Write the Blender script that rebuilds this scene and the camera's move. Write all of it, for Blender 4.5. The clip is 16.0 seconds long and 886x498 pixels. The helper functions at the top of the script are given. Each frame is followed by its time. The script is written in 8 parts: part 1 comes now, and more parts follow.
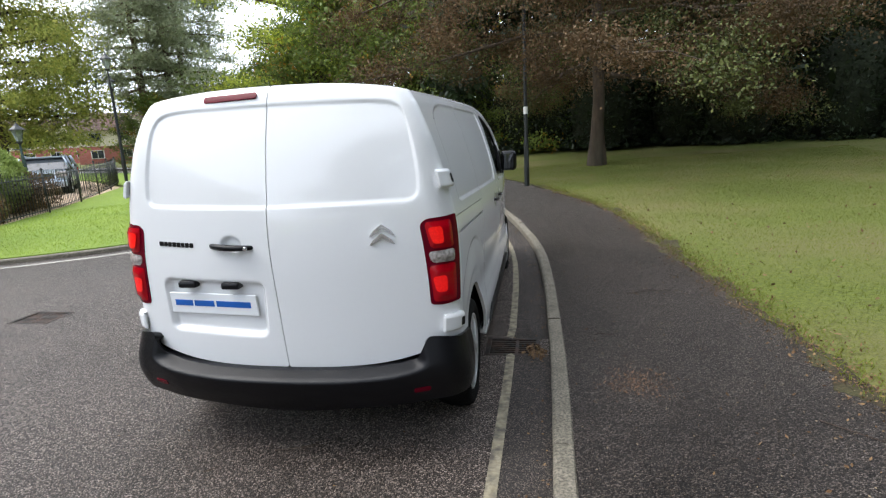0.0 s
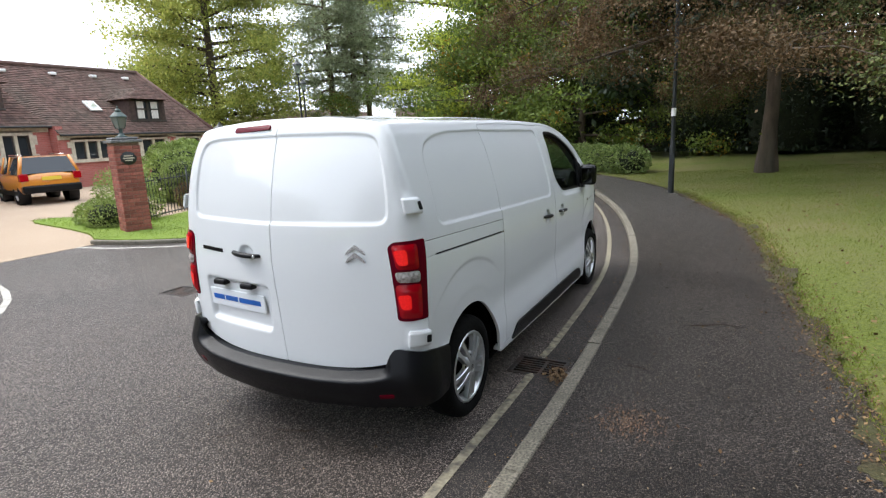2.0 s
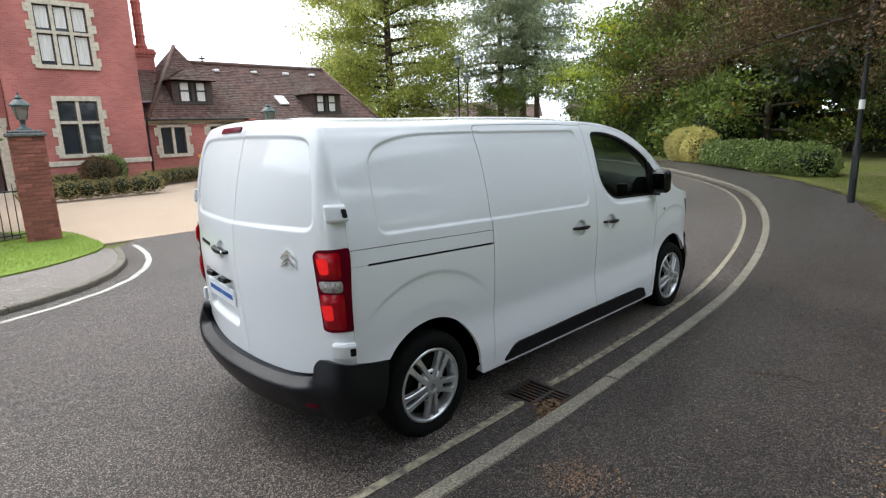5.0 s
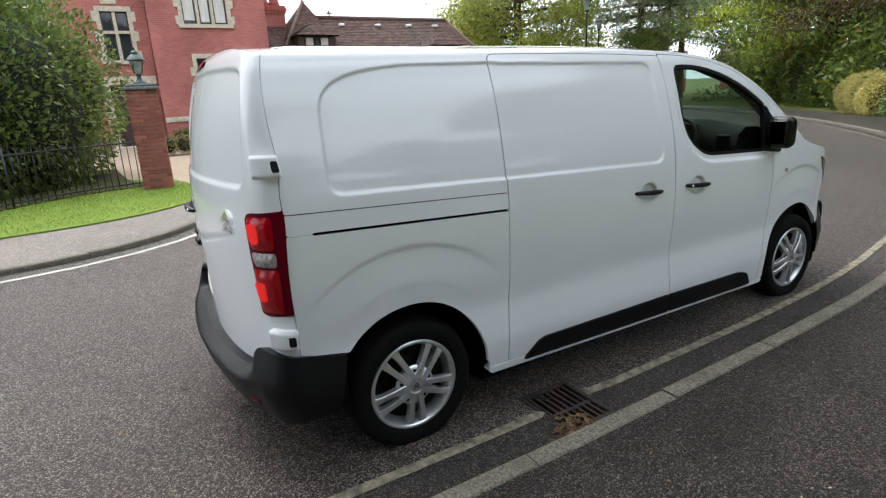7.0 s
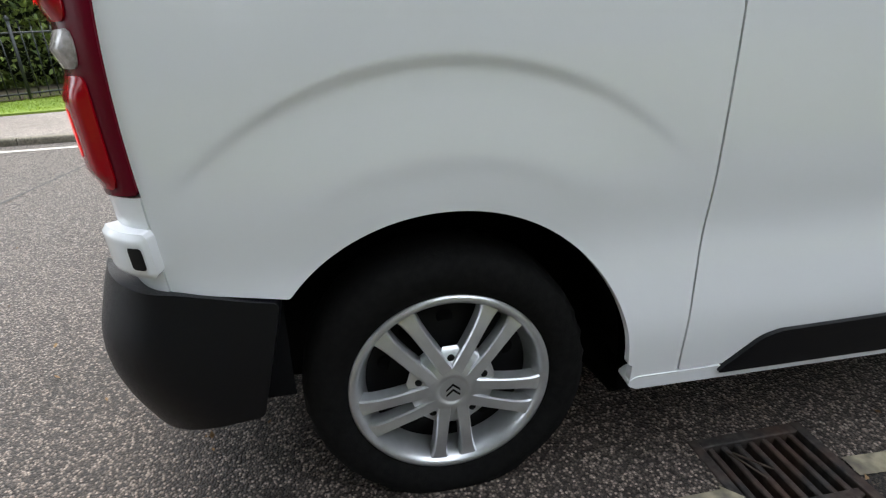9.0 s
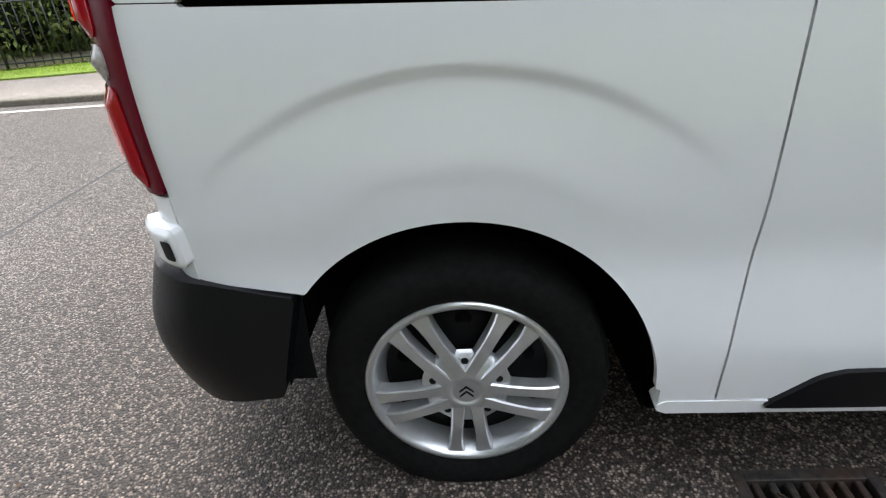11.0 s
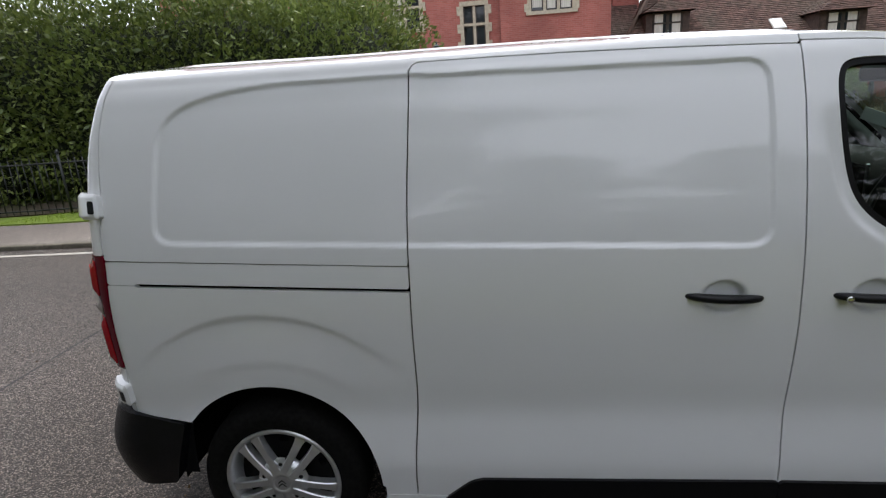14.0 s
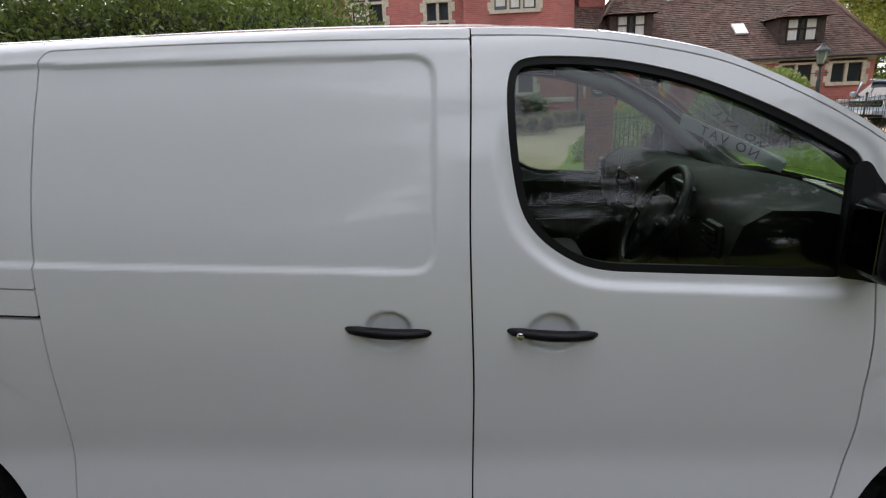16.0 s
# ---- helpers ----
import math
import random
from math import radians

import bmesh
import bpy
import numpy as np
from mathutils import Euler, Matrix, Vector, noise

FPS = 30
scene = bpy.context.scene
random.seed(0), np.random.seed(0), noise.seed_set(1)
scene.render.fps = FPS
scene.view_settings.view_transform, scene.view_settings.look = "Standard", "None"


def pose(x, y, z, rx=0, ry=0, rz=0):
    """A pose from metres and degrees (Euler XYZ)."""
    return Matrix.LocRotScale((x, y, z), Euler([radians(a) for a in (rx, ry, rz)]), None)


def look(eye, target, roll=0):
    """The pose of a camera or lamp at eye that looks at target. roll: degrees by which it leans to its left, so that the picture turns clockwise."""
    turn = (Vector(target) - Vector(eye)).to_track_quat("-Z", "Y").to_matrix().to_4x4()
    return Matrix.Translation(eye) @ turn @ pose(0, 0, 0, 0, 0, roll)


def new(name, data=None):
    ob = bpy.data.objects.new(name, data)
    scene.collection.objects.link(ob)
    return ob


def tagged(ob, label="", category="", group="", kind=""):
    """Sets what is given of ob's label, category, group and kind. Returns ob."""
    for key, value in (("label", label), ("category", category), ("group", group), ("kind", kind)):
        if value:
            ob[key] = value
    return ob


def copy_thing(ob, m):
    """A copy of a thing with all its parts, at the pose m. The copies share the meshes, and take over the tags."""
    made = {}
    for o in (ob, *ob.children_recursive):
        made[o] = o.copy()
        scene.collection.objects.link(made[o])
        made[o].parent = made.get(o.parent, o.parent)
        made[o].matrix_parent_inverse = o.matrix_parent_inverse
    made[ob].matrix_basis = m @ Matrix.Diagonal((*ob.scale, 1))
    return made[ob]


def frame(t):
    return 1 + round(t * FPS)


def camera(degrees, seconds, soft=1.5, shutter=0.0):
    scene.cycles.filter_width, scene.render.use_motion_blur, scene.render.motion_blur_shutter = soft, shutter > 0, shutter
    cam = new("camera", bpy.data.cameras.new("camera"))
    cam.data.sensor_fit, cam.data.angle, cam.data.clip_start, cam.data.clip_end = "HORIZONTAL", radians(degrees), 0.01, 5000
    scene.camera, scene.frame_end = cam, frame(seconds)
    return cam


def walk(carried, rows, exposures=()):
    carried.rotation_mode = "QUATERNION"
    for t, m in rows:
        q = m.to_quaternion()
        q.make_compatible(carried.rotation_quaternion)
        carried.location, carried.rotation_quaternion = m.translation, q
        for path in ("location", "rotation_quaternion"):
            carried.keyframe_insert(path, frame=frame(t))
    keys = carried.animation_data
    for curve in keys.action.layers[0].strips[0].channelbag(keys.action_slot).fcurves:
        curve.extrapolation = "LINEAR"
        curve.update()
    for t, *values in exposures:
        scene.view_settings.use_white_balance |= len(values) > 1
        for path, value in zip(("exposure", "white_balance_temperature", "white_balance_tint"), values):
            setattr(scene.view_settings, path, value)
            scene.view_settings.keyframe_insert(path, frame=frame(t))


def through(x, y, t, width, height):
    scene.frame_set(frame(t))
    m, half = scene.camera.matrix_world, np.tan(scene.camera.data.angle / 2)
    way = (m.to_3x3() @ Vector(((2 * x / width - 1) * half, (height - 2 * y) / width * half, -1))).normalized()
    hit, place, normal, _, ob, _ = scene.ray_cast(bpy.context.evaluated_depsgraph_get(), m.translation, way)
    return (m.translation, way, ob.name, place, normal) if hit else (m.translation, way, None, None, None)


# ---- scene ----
cam = camera(77.1, 16.0, 1.25)
PATH = [
    (0, (1.362, -3.194, 1.635), (1.006, -1.272, 1.213), -3.0),
    (0.5, (1.566, -3.149, 1.725), (1.023, -1.27, 1.306), -3.5),
    (1, (1.871, -3.167, 1.742), (1.143, -1.349, 1.335), -3.6),
    (1.5, (2.137, -3.144, 1.774), (1.277, -1.385, 1.368), -3.0),
    (2, (2.381, -3.013, 1.772), (1.458, -1.287, 1.36), -2.6),
    (2.5, (2.625, -2.911, 1.798), (1.644, -1.218, 1.385), -2.6),
    (3, (2.897, -2.861, 1.818), (1.83, -1.221, 1.402), -2.6),
    (3.5, (3.05, -2.729, 1.817), (1.902, -1.15, 1.385), -2.6),
    (4, (3.168, -2.473, 1.847), (1.925, -0.969, 1.406), -2.8),
    (4.2, (3.183, -2.406, 1.841), (1.909, -0.928, 1.403), -2.8),
    (6.3, (3.297, -1.409, 1.722), (1.698, -0.301, 1.258), -2.1),
    (6.5, (3.254, -1.311, 1.733), (1.638, -0.241, 1.241), -2.6),
    (7, (3.102, -1.063, 1.652), (1.439, -0.097, 1.106), -3.0),
    (7.5, (2.781, -0.828, 1.504), (1.081, 0.009, 0.864), -2.5),
    (8, (2.462, -0.527, 1.384), (0.707, 0.113, 0.67), -3.1),
    (8.5, (2.183, -0.271, 1.248), (0.39, 0.171, 0.479), -3.4),
    (9, (1.939, -0.181, 1.072), (0.131, 0.138, 0.278), -2.3),
    (9.2, (1.863, -0.123, 1.05), (0.089, 0.108, 0.156), -1.9),
    (11.5, (1.923, 0.045, 1.279), (0.149, -0.109, 0.368), -4.8),
    (12, (2.129, 0.068, 1.485), (0.314, -0.056, 0.653), -4.2),
    (12.5, (2.37, 0.235, 1.636), (0.501, 0.065, 0.944), -4.2),
    (13, (2.438, 0.388, 1.695), (0.542, 0.238, 1.078), -3.9),
    (13.5, (2.523, 0.645, 1.719), (0.613, 0.445, 1.16), -4.1),
    (14, (2.702, 0.889, 1.709), (0.788, 0.676, 1.17), -3.8),
    (14.5, (2.776, 1.066, 1.712), (0.862, 0.845, 1.175), -3.2),
    (15, (2.706, 1.318, 1.686), (0.794, 1.095, 1.146), -3.2),
    (15.5, (2.604, 1.588, 1.676), (0.689, 1.39, 1.135), -3.1),
    (16, (2.362, 1.863, 1.659), (0.445, 1.709, 1.11), -2.5),
]
walk(cam, [(t, look(eye, target, roll)) for t, eye, target, roll in PATH], exposures=[(0.0, 1.49, 6300, 9), (3.5, 1.53, 6280, 8), (6.5, 1.47, 6330, 7), (8.0, 1.52, 6440, 8), (9.0, 2.02, 6480, 8), (11.5, 2.22, 6500, 9), (12.0, 1.82, 6540, 8), (13.0, 1.22, 6560, 9), (14.5, 0.96, 6600, 13), (16.0, 1.02, 6640, 14)])
SKY_STRENGTH = 0.1

# ---------------------------------------------------------------- world and light
world = bpy.data.worlds.new("overcast_sky")
scene.world = world
world.use_nodes = True
wn, wl = world.node_tree.nodes, world.node_tree.links
wn.clear()
sky = wn.new("ShaderNodeTexSky")
sky.sky_type, sky.sun_disc = "NISHITA", False
sky.sun_elevation, sky.sun_rotation = radians(54), radians(286)
sky.air_density, sky.dust_density, sky.ozone_density = 1.0, 6.0, 1.0
cloud = wn.new("ShaderNodeMixRGB")
cloud.inputs[0].default_value = 0.82
cloud.inputs[2].default_value = (9.05, 9.6, 10.7, 1)
bg = wn.new("ShaderNodeBackground")
bg.inputs[1].default_value = SKY_STRENGTH
wo = wn.new("ShaderNodeOutputWorld")
wl.new(sky.outputs[0], cloud.inputs[1])
wl.new(cloud.outputs[0], bg.inputs[0])
wl.new(bg.outputs[0], wo.inputs[0])
sun = new("sun", bpy.data.lights.new("sun", "SUN"))
sun.data.energy, sun.data.angle, sun.data.color = 1.0, radians(34), (1.0, 0.96, 0.9)
sun.matrix_world = look((0, 0, 26), (18, 5, 0))


# ---------------------------------------------------------------- materials
def material(name, colour=(0.5, 0.5, 0.5), rough=0.6, metal=0.0, **sockets):
    m = bpy.data.materials.new(name)
    m.use_nodes = True
    p = m.node_tree.nodes["Principled BSDF"]
    p.inputs["Base Color"].default_value = (*colour, 1)
    p.inputs["Roughness"].default_value = rough
    p.inputs["Metallic"].default_value = metal
    for key, value in sockets.items():
        p.inputs[key.replace("_", " ")].default_value = value
    return m


def nodes_of(m):
    t = m.node_tree
    return t, t.nodes["Principled BSDF"]


def varied(name, a, b, scale, rough=0.8, c=None, scale2=0.6, bump=0.0, bump_scale=None, detail=6.0, island=False, obj=False, stretch=(1, 1, 1), weight2=0.5):
    """Two-scale colour variation from a to b (fine) and towards c (coarse), with bump."""
    m = material(name, a, rough)
    t, p = nodes_of(m)
    co = t.nodes.new("ShaderNodeTexCoord")
    mp = t.nodes.new("ShaderNodeMapping")
    mp.inputs["Scale"].default_value = stretch
    t.links.new(co.outputs["Object"], mp.inputs[0])
    n1 = t.nodes.new("ShaderNodeTexNoise")
    n1.inputs["Scale"].default_value, n1.inputs["Detail"].default_value = scale, detail
    t.links.new(mp.outputs[0], n1.inputs["Vector"])
    r1 = t.nodes.new("ShaderNodeValToRGB")
    r1.color_ramp.elements[0].position, r1.color_ramp.elements[1].position = 0.34, 0.66
    r1.color_ramp.elements[0].color, r1.color_ramp.elements[1].color = (*a, 1), (*b, 1)
    t.links.new(n1.outputs[0], r1.inputs[0])
    out = r1.outputs[0]
    if c:
        n2 = t.nodes.new("ShaderNodeTexNoise")
        n2.inputs["Scale"].default_value, n2.inputs["Detail"].default_value = scale2, 5
        t.links.new(mp.outputs[0], n2.inputs["Vector"])
        r2 = t.nodes.new("ShaderNodeValToRGB")
        r2.color_ramp.elements[0].position, r2.color_ramp.elements[1].position = 0.42, 0.68
        r2.color_ramp.elements[0].color, r2.color_ramp.elements[1].color = (0, 0, 0, 1), (weight2,) * 3 + (1,)
        t.links.new(n2.outputs[0], r2.inputs[0])
        mx = t.nodes.new("ShaderNodeMixRGB")
        mx.inputs[2].default_value = (*c, 1)
        t.links.new(r2.outputs[0], mx.inputs[0])
        t.links.new(out, mx.inputs[1])
        out = mx.outputs[0]
    if island or obj:
        g = t.nodes.new("ShaderNodeNewGeometry" if island else "ShaderNodeObjectInfo")
        hs = t.nodes.new("ShaderNodeHueSaturation")
        mr = t.nodes.new("ShaderNodeMapRange")
        mr.inputs["To Min"].default_value, mr.inputs["To Max"].default_value = 0.65, 1.35
        t.links.new(g.outputs["Random Per Island" if island else "Random"], mr.inputs[0])
        t.links.new(mr.outputs[0], hs.inputs["Value"])
        t.links.new(out, hs.inputs["Color"])
        out = hs.outputs[0]
    t.links.new(out, p.inputs["Base Color"])
    if bump:
        n3 = t.nodes.new("ShaderNodeTexNoise")
        n3.inputs["Scale"].default_value, n3.inputs["Detail"].default_value = bump_scale or scale * 2, 6
        t.links.new(mp.outputs[0], n3.inputs["Vector"])
        b1 = t.nodes.new("ShaderNodeBump")
        b1.inputs["Strength"].default_value, b1.inputs["Distance"].default_value = 1.0, bump
        t.links.new(n3.outputs[0], b1.inputs["Height"])
        t.links.new(b1.outputs[0], p.inputs["Normal"])
    return m


white_paint = material("white_paint", (0.778, 0.789, 0.797), 0.35, Specular_IOR_Level=0.0, Coat_Weight=1.0, Coat_Roughness=0.0, Coat_IOR=1.6)
black_plastic = varied("black_plastic", (0.0030, 0.0031, 0.0044), (0.0048, 0.0050, 0.0068), 300, 0.36, bump=0.0006, bump_scale=700)
black_plastic.node_tree.nodes["Principled BSDF"].inputs["Specular IOR Level"].default_value = 0.26
dark_void = material("dark_void", (0.004, 0.004, 0.0045), 0.95, Specular_IOR_Level=0.1)
seal_rubber = material("seal_rubber", (0.005, 0.005, 0.0055), 0.55, Specular_IOR_Level=0.2)


def chippings(name, dark, pale, tint, cell, rough, stain, bump, scale2=0.5):
    """Asphalt: stones of many greys set in a dark binder, with broad stains."""
    m = material(name, dark, rough)
    t, p = nodes_of(m)
    co = t.nodes.new("ShaderNodeTexCoord")
    vo = t.nodes.new("ShaderNodeTexVoronoi")
    vo.inputs["Scale"].default_value = cell
    t.links.new(co.outputs["Object"], vo.inputs["Vector"])
    sep = t.nodes.new("ShaderNodeSeparateColor")
    t.links.new(vo.outputs["Color"], sep.inputs[0])
    r = t.nodes.new("ShaderNodeValToRGB")
    e = r.color_ramp.elements
    e[0].color, e[1].color = (*dark, 1), (*pale, 1)
    e[0].position, e[1].position = 0.05, 0.98
    k = e.new(0.62)
    k.color = (*tint, 1)
    t.links.new(sep.outputs[0], r.inputs[0])
    edge = t.nodes.new("ShaderNodeValToRGB")
    edge.color_ramp.elements[0].position, edge.color_ramp.elements[1].position = 0.32, 0.62
    edge.color_ramp.elements[0].color, edge.color_ramp.elements[1].color = (1, 1, 1, 1), (0.30, 0.30, 0.30, 1)
    t.links.new(vo.outputs["Distance"], edge.inputs[0])
    mul = t.nodes.new("ShaderNodeMixRGB")
    mul.blend_type, mul.inputs[0].default_value = "MULTIPLY", 1.0
    t.links.new(r.outputs[0], mul.inputs[1])
    t.links.new(edge.outputs[0], mul.inputs[2])
    n2 = t.nodes.new("ShaderNodeTexNoise")
    n2.inputs["Scale"].default_value, n2.inputs["Detail"].default_value, n2.inputs["Roughness"].default_value = scale2, 7, 0.6
    t.links.new(co.outputs["Object"], n2.inputs["Vector"])
    r2 = t.nodes.new("ShaderNodeValToRGB")
    r2.color_ramp.elements[0].position, r2.color_ramp.elements[1].position = 0.36, 0.68
    r2.color_ramp.elements[0].color, r2.color_ramp.elements[1].color = (1.12, 1.12, 1.12, 1), (*stain, 1)
    t.links.new(n2.outputs[0], r2.inputs[0])
    mul2 = t.nodes.new("ShaderNodeMixRGB")
    mul2.blend_type, mul2.inputs[0].default_value = "MULTIPLY", 1.0
    t.links.new(mul.outputs[0], mul2.inputs[1])
    t.links.new(r2.outputs[0], mul2.inputs[2])
    n3 = t.nodes.new("ShaderNodeTexNoise")
    n3.inputs["Scale"].default_value, n3.inputs["Detail"].default_value, n3.inputs["Roughness"].default_value = 45, 5, 0.8
    t.links.new(co.outputs["Object"], n3.inputs["Vector"])
    r3 = t.nodes.new("ShaderNodeValToRGB")
    r3.color_ramp.elements[0].position, r3.color_ramp.elements[1].position = 0.36, 0.66
    r3.color_ramp.elements[0].color, r3.color_ramp.elements[1].color = (0.62, 0.61, 0.60, 1), (1.42, 1.42, 1.42, 1)
    t.links.new(n3.outputs[0], r3.inputs[0])
    mul3 = t.nodes.new("ShaderNodeMixRGB")
    mul3.blend_type, mul3.inputs[0].default_value = "MULTIPLY", 1.0
    t.links.new(mul2.outputs[0], mul3.inputs[1])
    t.links.new(r3.outputs[0], mul3.inputs[2])
    t.links.new(mul3.outputs[0], p.inputs["Base Color"])
    b = t.nodes.new("ShaderNodeBump")
    b.inputs["Strength"].default_value, b.inputs["Distance"].default_value = 1.0, bump
    b.invert = True
    t.links.new(vo.outputs["Distance"], b.inputs["Height"])
    t.links.new(b.outputs[0], p.inputs["Normal"])
    return m


asphalt = chippings("asphalt", (0.030, 0.0233, 0.0196), (0.36, 0.292, 0.246), (0.082, 0.0662, 0.0562), 140, 0.50, (0.66, 0.65, 0.63), 0.0035)
path_asphalt = chippings("path_asphalt", (0.0065, 0.0050, 0.0042), (0.165, 0.132, 0.108), (0.034, 0.0268, 0.0220), 155, 0.42, (0.42, 0.38, 0.33), 0.0028, 1.3)
path_asphalt.node_tree.nodes["Principled BSDF"].inputs["Specular IOR Level"].default_value = 0.20
asphalt.node_tree.nodes["Principled BSDF"].inputs["Specular IOR Level"].default_value = 0.22
# added sheen that brightens the asphalt at a slant, more on some chips
for ground_mat, slant_sheen in ((path_asphalt, 0.38), (asphalt, 0.50)):
    bsdf = ground_mat.node_tree.nodes["Principled BSDF"]
    chip = ground_mat.node_tree.nodes.new("ShaderNodeMapRange")
    chip.inputs["From Min"].default_value, chip.inputs["From Max"].default_value = 0.45, 1.0
    chip.inputs["To Min"].default_value, chip.inputs["To Max"].default_value = 0.25 * slant_sheen, min(1.0, 2.6 * slant_sheen)
    ground_mat.node_tree.links.new(ground_mat.node_tree.nodes["Separate Color"].outputs[0], chip.inputs["Value"])
    ground_mat.node_tree.links.new(chip.outputs[0], bsdf.inputs["Sheen Weight"])
    bsdf.inputs["Sheen Roughness"].default_value = 0.28
    bsdf.inputs["Sheen Tint"].default_value = (1.0, 0.93, 0.87, 1)
# darker than the road: gutter grime plus the van's shade put into the colour
gutter_asphalt = chippings("grimy_shaded_gutter_asphalt", (0.017, 0.0132, 0.0109), (0.22, 0.176, 0.145), (0.052, 0.0416, 0.0347), 160, 0.75, (0.6, 0.58, 0.52), 0.006, 1.6)
pavement_grey = chippings("pavement_asphalt", (0.15, 0.130, 0.112), (0.56, 0.49, 0.43), (0.30, 0.262, 0.230), 110, 0.8, (0.8, 0.78, 0.76), 0.004)
concrete = varied("kerb_concrete", (0.075, 0.067, 0.051), (0.235, 0.208, 0.160), 70, 0.9, c=(0.070, 0.066, 0.043), scale2=7, bump=0.004, bump_scale=60)
line_paint = varied("line_paint", (0.20, 0.172, 0.112), (0.31, 0.275, 0.19), 30, 0.8, c=(0.075, 0.064, 0.052), scale2=16, weight2=0.95)
white_line = varied("white_line_paint", (0.36, 0.335, 0.285), (0.50, 0.475, 0.415), 30, 0.8, c=(0.2, 0.2, 0.19), scale2=6, weight2=0.6)
grass_mat = varied("grass_ground", (0.066, 0.088, 0.010), (0.130, 0.155, 0.018), 30, 0.95, c=(0.15, 0.13, 0.05), scale2=0.45, bump=0.02, bump_scale=60, weight2=0.75)
lawn_mat = varied("lawn_ground", (0.135, 0.20, 0.022), (0.22, 0.30, 0.042), 25, 0.95, c=(0.10, 0.18, 0.02), scale2=0.8, bump=0.02, bump_scale=60)
gravel_mat = varied("gravel", (0.26, 0.190, 0.130), (0.52, 0.405, 0.295), 60, 0.95, c=(0.33, 0.245, 0.17), scale2=0.4, bump=0.01, bump_scale=80)
brick_mat = varied("red_brick", (0.28, 0.070, 0.052), (0.43, 0.125, 0.095), 9, 0.9, c=(0.26, 0.09, 0.07), scale2=0.7)
stone_mat = varied("pale_stone", (0.42, 0.37, 0.28), (0.58, 0.52, 0.41), 8, 0.9)


# ---------------------------------------------------------------- mesh helpers
def mesh_of(name, verts, faces, smooth=True):
    me = bpy.data.meshes.new(name)
    me.from_pydata([tuple(v) for v in verts], [], [tuple(f) for f in faces])
    if smooth:
        me.polygons.foreach_set("use_smooth", [True] * len(me.polygons))
    me.update()
    return me


def part(name, data, mat, parent=None, label=""):
    """Links a bmesh or a mesh as one object under a thing or part."""
    if isinstance(data, bmesh.types.BMesh):
        me = bpy.data.meshes.new(name)
        data.to_mesh(me)
        data.free()
        data = me
    ob = new(name, data)
    data.materials.clear()
    for one in (mat if isinstance(mat, (list, tuple)) else [mat]):
        data.materials.append(one)
    if parent:
        ob.parent = parent
    if label:
        ob["label"] = label
    return ob


def box_bm(x0, x1, y0, y1, z0, z1, bevel=0.0, seg=2, bm=None):
    bm2 = bmesh.new()
    bmesh.ops.create_cube(bm2, size=1.0, matrix=Matrix.Translation(((x0 + x1) / 2, (y0 + y1) / 2, (z0 + z1) / 2)) @ Matrix.Diagonal((x1 - x0, y1 - y0, z1 - z0, 1)))
    if bevel:
        bmesh.ops.bevel(bm2, geom=bm2.edges[:], offset=bevel, segments=seg, affect="EDGES", profile=0.5)
        for f in bm2.faces:
            f.smooth = False
    if bm is None:
        return bm2
    me = bpy.data.meshes.new("tmp")
    bm2.to_mesh(me)
    bm.from_mesh(me)
    bm2.free()
    bpy.data.meshes.remove(me)
    return bm


def lathe(profile, n=32, axis="z"):
    """A turned shape from (radius, height) pairs."""
    verts, faces = [], []
    for r, h in profile:
        for i in range(n):
            a = 2 * math.pi * i / n
            c = (r * math.cos(a), r * math.sin(a), h)
            verts.append(c if axis == "z" else (h, c[0], c[1]))
    for k in range(len(profile) - 1):
        for i in range(n):
            j = (i + 1) % n
            faces.append((k * n + i, k * n + j, (k + 1) * n + j, (k + 1) * n + i))
    return verts, faces


def tube(points, r0, r1=None, n=8):
    """A round bar along points, tapering from r0 to r1."""
    r1 = r0 if r1 is None else r1
    verts, faces = [], []
    pts = [Vector(p) for p in points]
    for k, p in enumerate(pts):
        d = (pts[min(k + 1, len(pts) - 1)] - pts[max(k - 1, 0)]).normalized()
        u = d.cross(Vector((0.3, 0.2, 1)) if abs(d.z) < 0.9 else Vector((1, 0.1, 0))).normalized()
        v = d.cross(u)
        r = r0 + (r1 - r0) * k / max(1, len(pts) - 1)
        for i in range(n):
            a = 2 * math.pi * i / n
            verts.append(p + r * (math.cos(a) * u + math.sin(a) * v))
    for k in range(len(pts) - 1):
        for i in range(n):
            j = (i + 1) % n
            faces.append((k * n + i, k * n + j, (k + 1) * n + j, (k + 1) * n + i))
    faces.append(tuple(range(n - 1, -1, -1)))
    faces.append(tuple((len(pts) - 1) * n + i for i in range(n)))
    return verts, faces


def join(pieces):
    verts, faces = [], []
    for v, f in pieces:
        o = len(verts)
        verts += [tuple(p) for p in v]
        faces += [tuple(i + o for i in q) for q in f]
    return verts, faces


